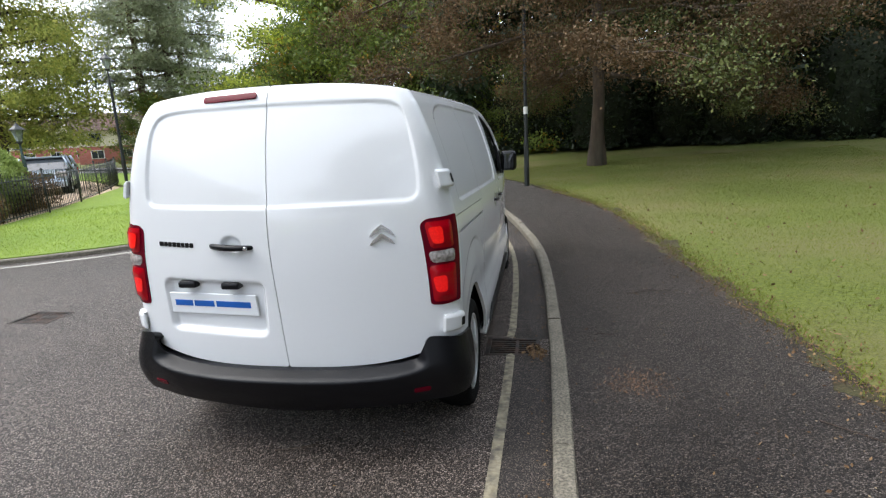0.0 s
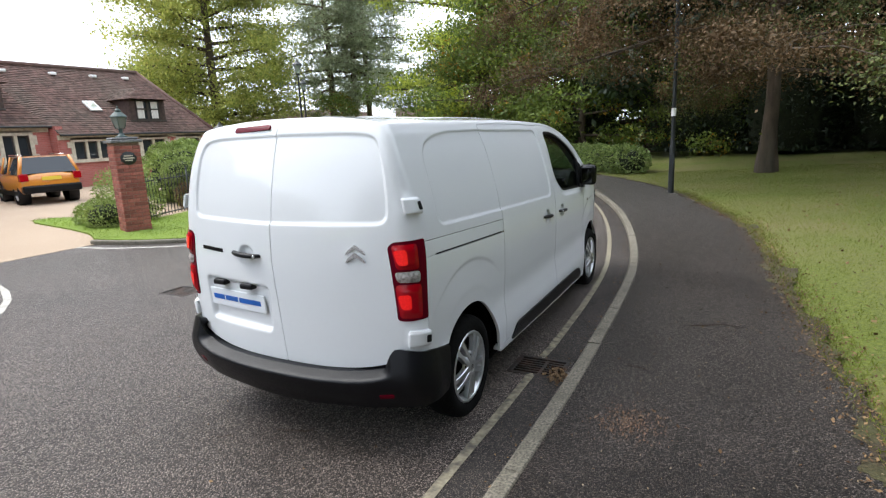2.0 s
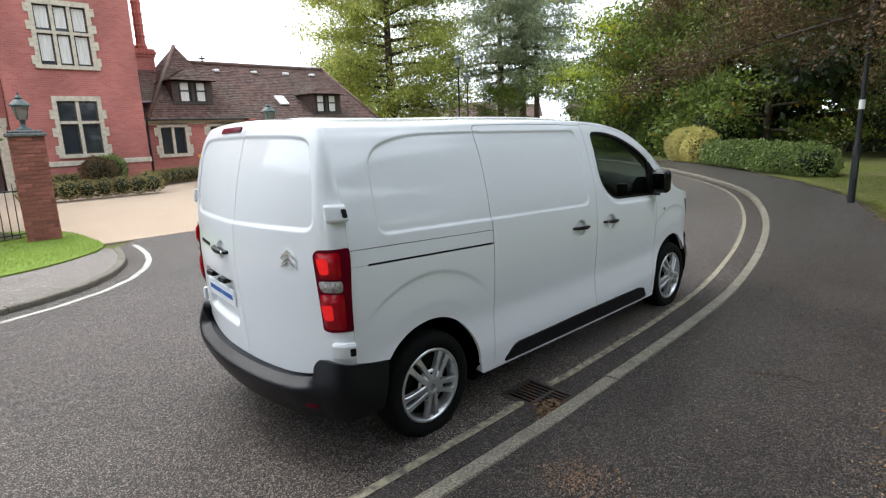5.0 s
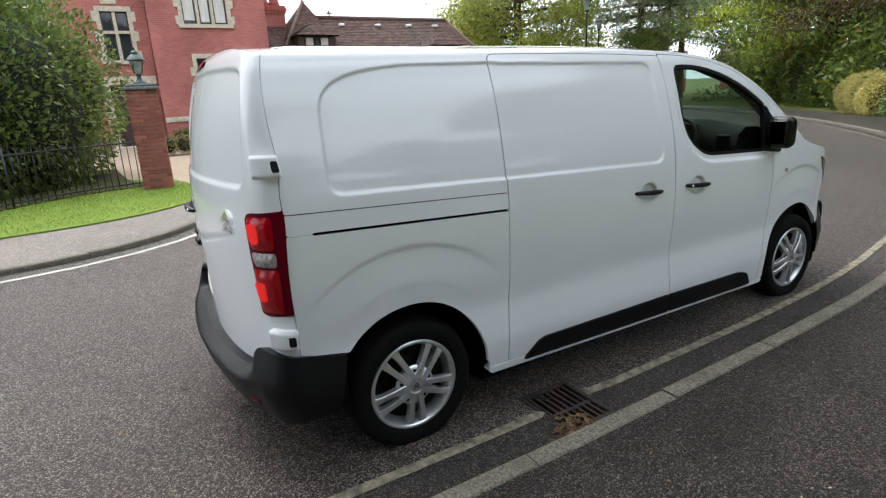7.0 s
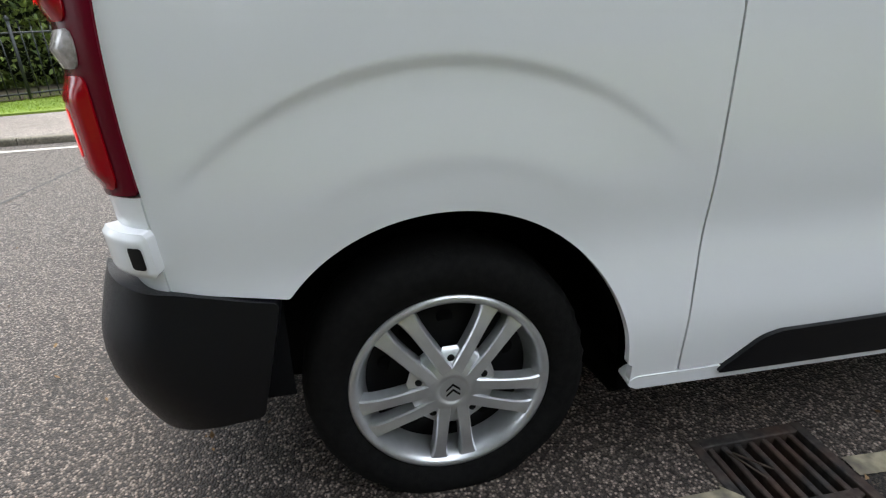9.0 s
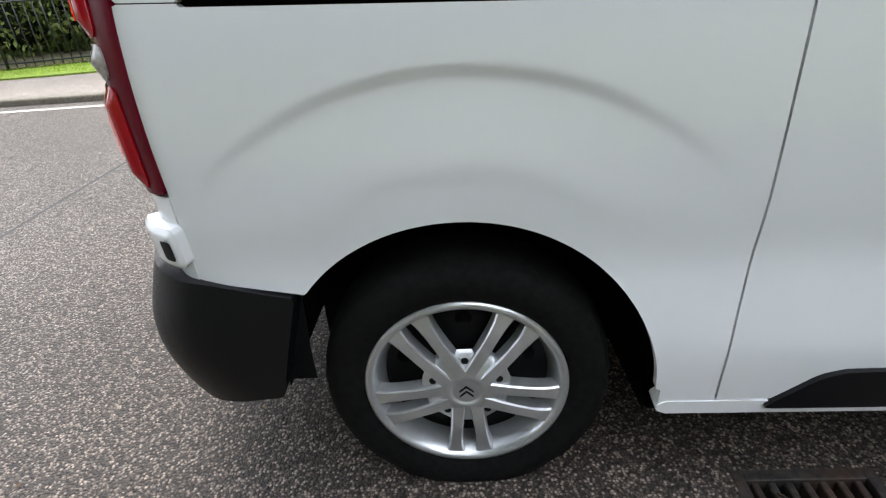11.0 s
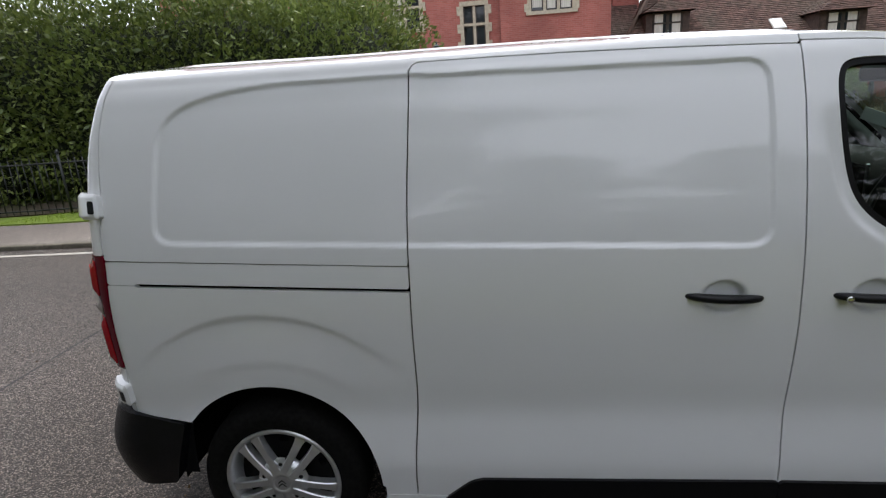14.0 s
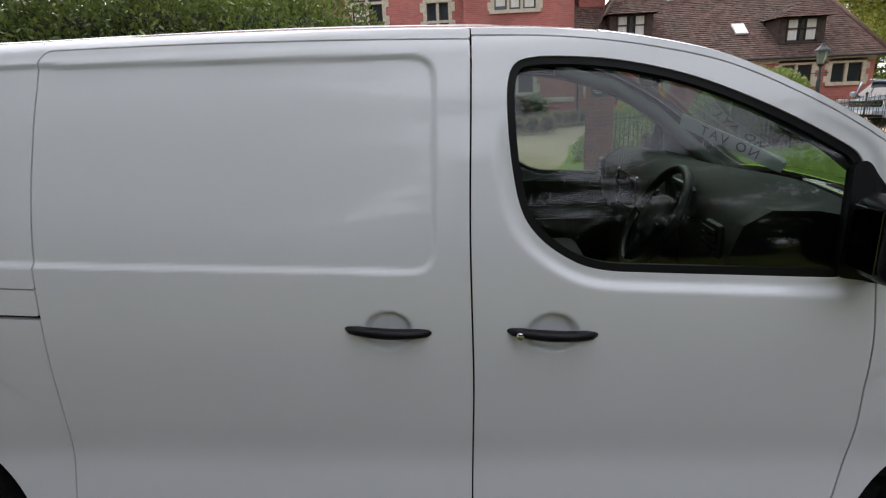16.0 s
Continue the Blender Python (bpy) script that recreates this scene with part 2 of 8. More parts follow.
def sd_poly(poly, u, v):
    """Signed distance (inside minus) from arrays u, v to a closed polygon."""
    d = np.full(np.shape(u), 1e9)
    s = np.ones(np.shape(u))
    n = len(poly)
    for i in range(n):
        (ax, ay), (bx, by) = poly[i], poly[i - 1]
        ex, ey, wx, wy = bx - ax, by - ay, u - ax, v - ay
        k = np.clip((wx * ex + wy * ey) / (ex * ex + ey * ey + 1e-12), 0, 1)
        d = np.minimum(d, (wx - ex * k) ** 2 + (wy - ey * k) ** 2)
        c1, c2, c3 = v >= ay, v < by, ex * wy > ey * wx
        s = np.where((c1 & c2 & c3) | (~c1 & ~c2 & ~c3), -s, s)
    return s * np.sqrt(d)


def rounded(poly, r, n=6):
    """The polygon with each corner cut to an arc-like curve of size r."""
    out = []
    for i, p in enumerate(poly):
        a, b, c = Vector(poly[i - 1]), Vector(p), Vector(poly[(i + 1) % len(poly)])
        ra = min(r, (a - b).length * 0.45)
        rc = min(r, (c - b).length * 0.45)
        s, e = b + (a - b).normalized() * ra, b + (c - b).normalized() * rc
        for k in range(n + 1):
            q = k / n
            w = s * (1 - q) ** 2 + b * 2 * q * (1 - q) + e * q * q
            out.append((w.x, w.y))
    return out


def clip_grid(us, vs, field, place, rim=0.0):
    """The part of a grid where field(u, v) < 0, laid into space by place(u, v): verts and faces.
    rim: depth of the turned-in edge."""
    U, V = np.meshgrid(us, vs, indexing="ij")
    Fv = field(U, V)
    Fv = np.where(np.abs(Fv) < 1e-5, 1e-5, Fv)
    nu, nv = U.shape
    ids, uv, faces = {}, [], []

    def vid(key, u, v):
        if key not in ids:
            ids[key] = len(uv)
            uv.append((u, v))
        return ids[key]

    ins = Fv < 0
    for i in range(nu - 1):
        for j in range(nv - 1):
            k = int(ins[i, j]) + int(ins[i + 1, j]) + int(ins[i + 1, j + 1]) + int(ins[i, j + 1])
            if k == 0:
                continue
            cs = ((i, j), (i + 1, j), (i + 1, j + 1), (i, j + 1))
            if k == 4:
                faces.append(tuple(vid(c, U[c], V[c]) for c in cs))
                continue
            poly = []
            for a in range(4):
                p, q = cs[a], cs[(a + 1) % 4]
                if ins[p]:
                    poly.append(vid(p, U[p], V[p]))
                if ins[p] != ins[q]:
                    lo, hi = min(p, q), max(p, q)
                    w = Fv[lo] / (Fv[lo] - Fv[hi])
                    poly.append(vid((lo, hi), U[lo] + w * (U[hi] - U[lo]), V[lo] + w * (V[hi] - V[lo])))
            if len(poly) >= 3:
                faces.append(tuple(poly))
    if not uv:
        return [], []
    uv = np.array(uv)
    P = np.stack(place(uv[:, 0], uv[:, 1]), -1)
    verts = [tuple(p) for p in P]
    if rim:
        e = 0.004
        du = np.stack(place(uv[:, 0] + e, uv[:, 1]), -1) - P
        dv = np.stack(place(uv[:, 0], uv[:, 1] + e), -1) - P
        nrm = np.cross(du, dv)
        nrm /= np.linalg.norm(nrm, axis=1)[:, None] + 1e-12
        count = {}
        for f in faces:
            for a in range(len(f)):
                key = (f[a], f[(a + 1) % len(f)])
                if (key[1], key[0]) in count:
                    count.pop((key[1], key[0]))
                else:
                    count[key] = 1
        top, low = {}, {}
        for a, b in count:
            for w in (a, b):
                if w not in top:
                    top[w] = len(verts)
                    verts.append(tuple(P[w]))
                    low[w] = len(verts)
                    verts.append(tuple(P[w] - nrm[w] * rim))
            faces.append((top[b], top[a], low[a], low[b]))
    return verts, faces


def spline(xs, ys):
    """A smooth curve through points (cubic, Catmull-Rom slopes) as a function of arrays."""
    xs, ys = np.array(xs, float), np.array(ys, float)
    m = np.gradient(ys, xs)

    def f(x):
        x = np.clip(np.asarray(x, float), xs[0], xs[-1])
        i = np.clip(np.searchsorted(xs, x) - 1, 0, len(xs) - 2)
        h = xs[i + 1] - xs[i]
        t = (x - xs[i]) / h
        return (2 * t**3 - 3 * t**2 + 1) * ys[i] + (t**3 - 2 * t**2 + t) * h * m[i] + (3 * t**2 - 2 * t**3) * ys[i + 1] + (t**3 - t**2) * h * m[i + 1]

    return f


def step(x, a, b):
    t = np.clip((x - a) / (b - a), 0, 1)
    return t * t * (3 - 2 * t)


def curve_points(pts, n=12):
    """A smooth open line through points, resampled."""
    pts = np.array(pts, float)
    t = np.r_[0, np.cumsum(np.hypot(*np.diff(pts, axis=0).T))]
    fx, fy = spline(t, pts[:, 0]), spline(t, pts[:, 1])
    u = np.linspace(0, t[-1], max(2, int(n * (len(pts) - 1)) + 1))
    return list(zip(fx(u).tolist(), fy(u).tolist()))


def offset_line(pts, d):
    """The line moved by d to its left."""
    p = np.array(pts)
    g = np.gradient(p, axis=0)
    g /= np.linalg.norm(g, axis=1)[:, None]
    return [(float(a - d * gy), float(b + d * gx)) for (a, b), (gx, gy) in zip(p, g)]


# ---------------------------------------------------------------- ground, road, pavements
KERB = curve_points([(1.40, -40), (1.40, -14), (1.39, -5), (1.39, -1), (1.40, 0.5), (1.38, 1.5), (1.35, 2.6), (1.26, 3.9), (1.03, 5.35), (0.62, 7.2), (-0.24, 10), (-1.60, 13.1), (-3.75, 16.2), (-6.4, 19.2), (-9.5, 22.1), (-14, 25.5), (-22, 29), (-40, 34)], 10)
PATH_EDGE = curve_points([(3.5, -40), (3.4, -14), (3.26, -3), (3.17, 0), (3.12, 0.85), (3.0, 2.2), (2.85, 4), (2.5, 7.3), (1.8, 9.7), (1.2, 11.6), (-0.2, 14.4), (-2.2, 17.3), (-5, 20.6), (-9, 24.2), (-14, 27.5), (-22, 31), (-40, 36)], 10)
SOUTH_KERB = curve_points([(-3.9, -40), (-4.0, -14), (-4.1, -4), (-4.17, -2.1), (-4.26, -1.6), (-4.52, -0.97), (-4.9, -0.45), (-5.35, -0.12), (-5.8, 0.10), (-6.67, 0.33), (-7.6, 0.42)], 8)
SOUTH_GRASS = curve_points([(-5.5, -40), (-5.5, -8), (-5.55, -6), (-5.75, -4.6), (-6.0, -3.3), (-6.06, -2.2), (-6.12, -1.6), (-6.35, -0.88), (-6.94, -0.1), (-7.5, 0.28)], 8)
NORTH_KERB = curve_points([(-8.3, 2.95), (-7.5, 3.1), (-6.7, 3.45), (-5.95, 3.9), (-5.2, 4.5), (-4.75, 5.2), (-4.65, 6.3), (-4.9, 8.2), (-5.7, 10.5), (-7, 13), (-9, 16), (-12, 19), (-17, 22.5), (-24, 25.5), (-40, 29.5)], 8)
PATH_POLY = [*offset_line(KERB, -0.10), *reversed(PATH_EDGE)]
BEYOND_EDGE = [*PATH_EDGE, (-40, 200), (200, 200), (200, -40)]


def rise(x, y):
    """Height of the grassy bank beside the path."""
    d = np.maximum(-sd_poly(BEYOND_EDGE, x, y), 0)
    return 0.055 * step(d, 0.0, 0.3) + 0.034 * np.minimum(d, 60) + 0.35 * step(d, 9, 26) + 0.04 * np.sin(x * 0.35) * step(d, 1, 6)


def garden(x, y):
    """Height of the ground on the house's side."""
    return 0.05 + 0.06 * step(-x, 9, 24)


ROAD_HINT = [(1.30, -6), (1.30, 1.2), (1.2, 3.5), (-3.8, 3.5), (-3.8, -6)]


def ground_height(x, y):
    x, y = np.asarray(x, float), np.asarray(y, float)
    return np.where(sd_poly(BEYOND_EDGE, x, y) < 0, 0.035 + rise(x, y), np.where(sd_poly(ROAD_HINT, x, y) < 0, -0.5, -0.04))


ax = np.unique(np.r_[-900, -500, -300, -200, -140, -100, -70, np.linspace(-50, -6, 30), np.linspace(-6, 14, 81), np.linspace(14, 50, 25), 70, 100, 140, 200, 300, 500, 900])
ay = np.unique(np.r_[-900, -500, -300, -200, -140, -100, -70, -50, np.linspace(-40, -4, 20), np.linspace(-4, 24, 113), np.linspace(24, 60, 25), 80, 100, 140, 200, 300, 500, 900])
v, f = clip_grid(ax, ay, lambda u, w: -np.ones_like(u), lambda u, w: (u, w, ground_height(u, w)))
ground = tagged(part("ground", mesh_of("ground", v, f), grass_mat), "mown grass bank with dry patches and fallen leaves", "ground", kind="structure")


def sheet(name, poly, z, mat, cell, label, category, bounds=None, holes=()):
    xs, ys = [p[0] for p in poly], [p[1] for p in poly]
    b = bounds or (min(xs), max(xs), min(ys), max(ys))
    us = np.arange(b[0] - cell, b[1] + 2 * cell, cell)
    ws = np.arange(b[2] - cell, b[3] + 2 * cell, cell)
    for a, c, e, g in holes:
        us, ws = np.unique(np.r_[us, np.linspace(a - 0.05, c + 0.05, 24)]), np.unique(np.r_[ws, np.linspace(e - 0.05, g + 0.05, 24)])

    def inside(u, w):
        d = sd_poly(poly, u, w)
        for a, c, e, g in holes:
            d = np.maximum(d, -np.maximum.reduce([a - u, u - c, e - w, w - g]))
        return d

    v, f = clip_grid(us, ws, inside, lambda u, w: (u, w, z(u, w) if callable(z) else np.full_like(u, z)), 0.07)
    return tagged(part(name, mesh_of(name, v, f), mat), label, category, kind="structure")


KERB_BEYOND = [*KERB, (-40, 200), (200, 200), (200, -40)]


def road_z(x, y):
    """The road falls a little to the near gutter."""
    d = np.maximum(sd_poly(KERB_BEYOND, np.asarray(x, float), np.asarray(y, float)), 0)
    return -0.012 * (1 - step(d, 0.25, 2.4))


GRATE, DRAIN = (0.930, 1.318, 0.645, 0.962), (-3.78, -3.36, 1.13, 1.47)
ROAD_POLY = [*KERB, (-40, 29.5), *reversed(NORTH_KERB), (-8.3, 2.2), (-8.25, 1.0), *reversed(SOUTH_KERB)]
road = sheet("road", ROAD_POLY, road_z, asphalt, 0.4, "worn grey asphalt road with coarse chippings", "road", holes=[GRATE, DRAIN])
footpath = sheet("pavement", PATH_POLY, 0.062, path_asphalt, 0.3, "dark asphalt footpath beside the kerb", "pavement")
south_pavement = sheet("pavement_south", [*offset_line(SOUTH_KERB, 0.10), *reversed(SOUTH_GRASS)], 0.06, pavement_grey, 0.3, "grey asphalt footpath along the far kerb", "pavement")
GRAVEL_POLY = [(-8.2, -0.1), (-8.2, 3.4), (-8.9, 3.6), (-9.6, 5.0), (-10.5, 8.0), (-14.3, 15.5), (-20, 20), (-40, 25), (-60, 26), (-60, -45), (-9.3, -45)]
gravel = sheet("driveway", GRAVEL_POLY, lambda u, w: garden(u, w) - 0.045 * step(u, -9.5, -8.3), gravel_mat, 0.8, "pale buff gravel drive and forecourt", "driveway")
SOUTH_LAWN = [*SOUTH_GRASS, (-7.9, 0.30), (-8.6, 0.28), (-9.6, 0.22), (-10.4, 0.0), (-11.0, -0.6), (-11.3, -1.5), (-11.3, -40)]
south_lawn = sheet("lawn_south", SOUTH_LAWN, lambda u, w: garden(u, w) + 0.035, lawn_mat, 0.4, "bright green mown lawn strip before the railings", "lawn")
NORTH_LAWN = [*offset_line(NORTH_KERB, 0.10), (-40, 26), (-22, 21), (-16.5, 17.8), (-14.6, 16), (-10.8, 8.4), (-9.9, 6.2), (-9.7, 5.3), (-12.3, 4.9), (-13.1, 4.5), (-12.7, 4.1), (-10.5, 3.75), (-9.1, 3.45)]
north_lawn = sheet("lawn_north", NORTH_LAWN, lambda u, w: garden(u, w) + 0.035, lawn_mat, 0.4, "bright green mown lawn before the railings", "lawn")


def ribbon(name, line, width, z, mat, label, category):
    a, b = np.array(offset_line(line, width / 2)), np.array(offset_line(line, -width / 2))
    v = [(*p, z + float(road_z(*p))) for p in a] + [(*p, z + float(road_z(*p))) for p in b]
    n = len(a)
    return tagged(part(name, mesh_of(name, v, [(i, n + i, n + i + 1, i + 1) for i in range(n - 1)]), mat), label, category, kind="structure")


yl = offset_line(KERB, 0.283)
# dark strip beside the kerb that carries grime and the van's shade
ribbon("gutter", [p for p in offset_line(KERB, 0.135) if p[1] < 0.60] + [(1.262, 0.643)], 0.28, 0.003, gutter_asphalt, "asphalt strip along the kerb, darkened for grime and the van's shade", "gutter")
ribbon("gutter", [(1.258, 0.966)] + [p for p in offset_line(KERB, 0.135) if p[1] > 1.0], 0.28, 0.003, gutter_asphalt, "asphalt strip along the kerb, darkened for grime and the van's shade", "gutter")
near = [p for p in yl if p[1] < 0.62]
far = [p for p in yl if p[1] > 0.99]
ribbon("road_marking", near + [(1.097, 0.64)], 0.060, 0.008, line_paint, "worn cream edge line on the road", "road marking")
ribbon("road_marking", [(1.092, 0.97)] + far, 0.060, 0.008, line_paint, "worn cream edge line on the road", "road marking")
ribbon("road_marking", offset_line(SOUTH_KERB, -0.30), 0.085, 0.005, white_line, "white edge line following the kerb", "road marking")
ribbon("road_marking", offset_line(NORTH_KERB, -0.30), 0.085, 0.005, white_line, "white edge line following the kerb", "road marking")


def kerb_row(line, side, top, start, stones, width=0.105, length=0.91):
    """Kerbstones set end to end along a line; side +1: the pavement lies left of it."""
    p = np.array(line)
    s = np.r_[0, np.cumsum(np.hypot(*np.diff(p, axis=0).T))]
    row = tagged(new("kerb"), "row of weathered concrete kerbstones", "kerb", kind="structure")
    k, at = 0, start
    while at + length < s[-1] and k < stones:
        n = 4
        cuts = np.linspace(at + 0.004, at + length - 0.004, n)
        x, y = np.interp(cuts, s, p[:, 0]), np.interp(cuts, s, p[:, 1])
        g = np.gradient(np.stack([x, y], 1), axis=0)
        g /= np.linalg.norm(g, axis=1)[:, None]
        nx, ny = -g[:, 1] * side, g[:, 0] * side
        dz = random.uniform(-0.004, 0.004)
        prof = [(0.0, -0.1), (0.0, top - 0.022), (0.006, top - 0.008), (0.02, top), (width - 0.008, top), (width, top - 0.008), (width, -0.1)]
        verts, faces, m = [], [], len(prof)
        for i in range(n):
            for o, h in prof:
                verts.append((x[i] + nx[i] * o, y[i] + ny[i] * o, h + (dz if h > 0 else 0)))
        for i in range(n - 1):
            for j in range(m - 1):
                q = (i * m + j, i * m + j + 1, (i + 1) * m + j + 1, (i + 1) * m + j)
                faces.append(q if side < 0 else q[::-1])
        faces.append(tuple(range(m)) if side > 0 else tuple(range(m - 1, -1, -1)))
        e = tuple((n - 1) * m + j for j in range(m))
        faces.append(e[::-1] if side > 0 else e)
        part("kerbstone", mesh_of("kerbstone", verts, faces, False), concrete, row)
        at, k = at + length, k + 1
    return row


near_kerb = kerb_row(KERB, -1, 0.072, 41.22 - 16 * 0.93, 60, length=0.93)
kerb_row(SOUTH_KERB, 1, 0.07, 24, 28)
kerb_row(NORTH_KERB, 1, 0.07, 0.0, 50)


# ---------------------------------------------------------------- the van
CX = 0.04
AXLE_R, AXLE_F, HUB_Z, WHEEL_Z = 0.005, 3.275, 0.303, 0.289
chrome = material("chrome", (0.80, 0.81, 0.82), 0.08, 1.0)
wheel_silver = varied("wheel_silver", (0.56, 0.57, 0.58), (0.66, 0.67, 0.68), 20, 0.30)
wheel_silver.node_tree.nodes["Principled BSDF"].inputs["Metallic"].default_value = 0.75
tyre_rubber = varied("tyre_rubber", (0.003, 0.003, 0.003), (0.007, 0.0068, 0.0065), 60, 0.9, bump=0.001, bump_scale=200)
tyre_rubber.node_tree.nodes["Principled BSDF"].inputs["Specular IOR Level"].default_value = 0.15
steel_black = material("black_steel", (0.005, 0.005, 0.0055), 0.5, 0.2, Specular_IOR_Level=0.2)
lamp_red = material("lamp_red_lens", (0.33, 0.001, 0.007), 0.15, Specular_IOR_Level=0.35)
lamp_dark = material("lamp_dark_red", (0.11, 0.001, 0.010), 0.25, Specular_IOR_Level=0.1)
lamp_clear = varied("lamp_clear_lens", (0.20, 0.18, 0.17), (0.46, 0.42, 0.40), 60, 0.15)
lamp_lit = material("lit_lamp", (0.55, 0.006, 0.006), 0.2)
lamp_lit.node_tree.nodes["Principled BSDF"].inputs["Emission Color"].default_value = (1.0, 0.018, 0.012, 1)
lamp_lit.node_tree.nodes["Principled BSDF"].inputs["Emission Strength"].default_value = 0.30
lit_t, lit_p = nodes_of(lamp_lit)
lit_vo = lit_t.nodes.new("ShaderNodeTexVoronoi")
lit_vo.inputs["Scale"].default_value = 120
lit_co = lit_t.nodes.new("ShaderNodeTexCoord")
lit_t.links.new(lit_co.outputs["Object"], lit_vo.inputs["Vector"])
lit_r = lit_t.nodes.new("ShaderNodeValToRGB")
lit_r.color_ramp.elements[0].color, lit_r.color_ramp.elements[1].color = (1.0, 0.022, 0.016, 1), (0.42, 0.003, 0.004, 1)
lit_r.color_ramp.elements[1].position = 0.55
lit_t.links.new(lit_vo.outputs["Distance"], lit_r.inputs[0])
lit_t.links.new(lit_r.outputs[0], lit_p.inputs["Emission Color"])
glass = material("clear_glass", (0.75, 0.82, 0.80), 0.0, Transmission_Weight=1.0, IOR=1.45)


def thin_glass(name, tint, ior):
    """A thin pane: it lets light straight through with a tint, and mirrors more at a slant."""
    m = material(name, tint, 0.0)
    t = m.node_tree
    see, shine, mix = t.nodes.new("ShaderNodeBsdfTransparent"), t.nodes.new("ShaderNodeBsdfGlossy"), t.nodes.new("ShaderNodeMixShader")
    see.inputs[0].default_value = (*tint, 1)
    shine.inputs["Roughness"].default_value = 0.0
    gloss = t.nodes.new("ShaderNodeFresnel")
    gloss.inputs["IOR"].default_value = ior
    t.links.new(gloss.outputs[0], mix.inputs[0])
    t.links.new(see.outputs[0], mix.inputs[1])
    t.links.new(shine.outputs[0], mix.inputs[2])
    t.links.new(mix.outputs[0], t.nodes["Material Output"].inputs[0])
    return m


tinted = thin_glass("thin_window_glass", (0.56, 0.66, 0.61), 1.6)
plate_white = material("plate_white", (0.80, 0.82, 0.84), 0.35)
print_blue = material("print_blue", (0.01, 0.10, 0.42), 0.4)
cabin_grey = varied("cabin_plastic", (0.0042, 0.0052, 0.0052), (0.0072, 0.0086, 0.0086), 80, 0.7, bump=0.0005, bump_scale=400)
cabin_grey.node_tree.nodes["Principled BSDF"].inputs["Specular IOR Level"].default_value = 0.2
seat_cloth = varied("seat_cloth", (0.018, 0.018, 0.020), (0.035, 0.035, 0.038), 200, 0.95)

W = spline([0.15, 0.22, 0.30, 0.40, 0.50, 0.60, 0.75, 0.95, 1.10, 1.25, 1.50, 1.70, 1.79, 1.84, 1.87, 1.89],
           [0.950, 0.958, 0.965, 0.969, 0.958, 0.946, 0.952, 0.956, 0.951, 0.934, 0.874, 0.804, 0.760, 0.715, 0.64, 0.50])
TAPER = spline([-0.6, 0.0, 2.4, 2.9, 3.3, 3.6, 3.75, 3.85, 3.93, 4.0], [-0.004, 0.0, 0.0, -0.006, -0.022, -0.055, -0.095, -0.145, -0.205, -0.30])
REAR = spline([0.15, 0.30, 0.45, 0.80, 1.12, 1.30, 1.50, 1.70, 1.80, 1.86, 1.90], [-0.68, -0.69, -0.703, -0.722, -0.728, -0.716, -0.682, -0.628, -0.59, -0.555, -0.50])
DROP = spline([-1, 1.7, 1.84, 2.09, 2.3, 2.51, 2.65, 2.78, 2.87, 3, 3.15, 3.3, 3.45, 3.7, 3.9, 4.02, 4.12],
              [0.0, 0.0, 0.006, 0.022, 0.055, 0.112, 0.178, 0.252, 0.314, 0.42, 0.54, 0.642, 0.69, 0.752, 0.885, 1.08, 1.28])
BOW = 0.16


def top_edge(y):
    return 1.823 - DROP(y)


def wrap(s, z):
    """Plan curve round the rear corner: s 0 to 1 across the back, to 1.3 round the corner, then forward along the side."""
    half = W(z) - CX
    tight = step(z, 1.15, 1.86)
    rc, bow = 0.13 - 0.05 * tight, BOW - 0.06 * tight
    xa = half - rc
    ya = REAR(z) + bow * xa**2
    cy = ya + 2 * bow * xa * rc
    yb = cy + 0.12 - 0.065 * tight
    q = np.clip((s - 1) / 0.3, 0, 1)
    x = np.where(s < 1, s * xa, (1 - q) ** 2 * xa + 2 * q * (1 - q) * half + q * q * half)
    y = np.where(s < 1, REAR(z) + bow * (s * xa) ** 2, (1 - q) ** 2 * ya + 2 * q * (1 - q) * cy + q * q * yb)
    return x, y + np.maximum(s - 1.3, 0)


def quarter_seam(z):
    return wrap(seam_s(z), z)[1]


def seam_s(z):
    return 1.285 - 0.068 * (1 - step(z, 0.8, 1.2)) - 0.042 * step(z, 0.78, 1.15) * (1 - step(z, 1.25, 1.45))


PANEL_REAR = rounded([(-0.225, 1.715), (-0.300, 1.64), (-0.325, 1.262), (0.70, 1.222), (0.70, 1.775), (0.10, 1.775), (-0.09, 1.755)], 0.075)
PANEL_SIDE = rounded([(0.40, 1.775), (0.40, 1.232), (1.728, 1.184), (1.738, 1.752)], 0.075)
WINDOW = rounded([(1.924, 1.66), (1.945, 1.727), (2.02, 1.738), (2.20, 1.724), (2.37, 1.684), (2.51, 1.630), (2.65, 1.562), (2.75, 1.505), (2.835, 1.452), (2.845, 1.143), (2.14, 1.178), (2.02, 1.25), (1.955, 1.335), (1.93, 1.50)], 0.09, 5)
HANDLES = [(1.588, 1.024), (2.038, 1.013)]


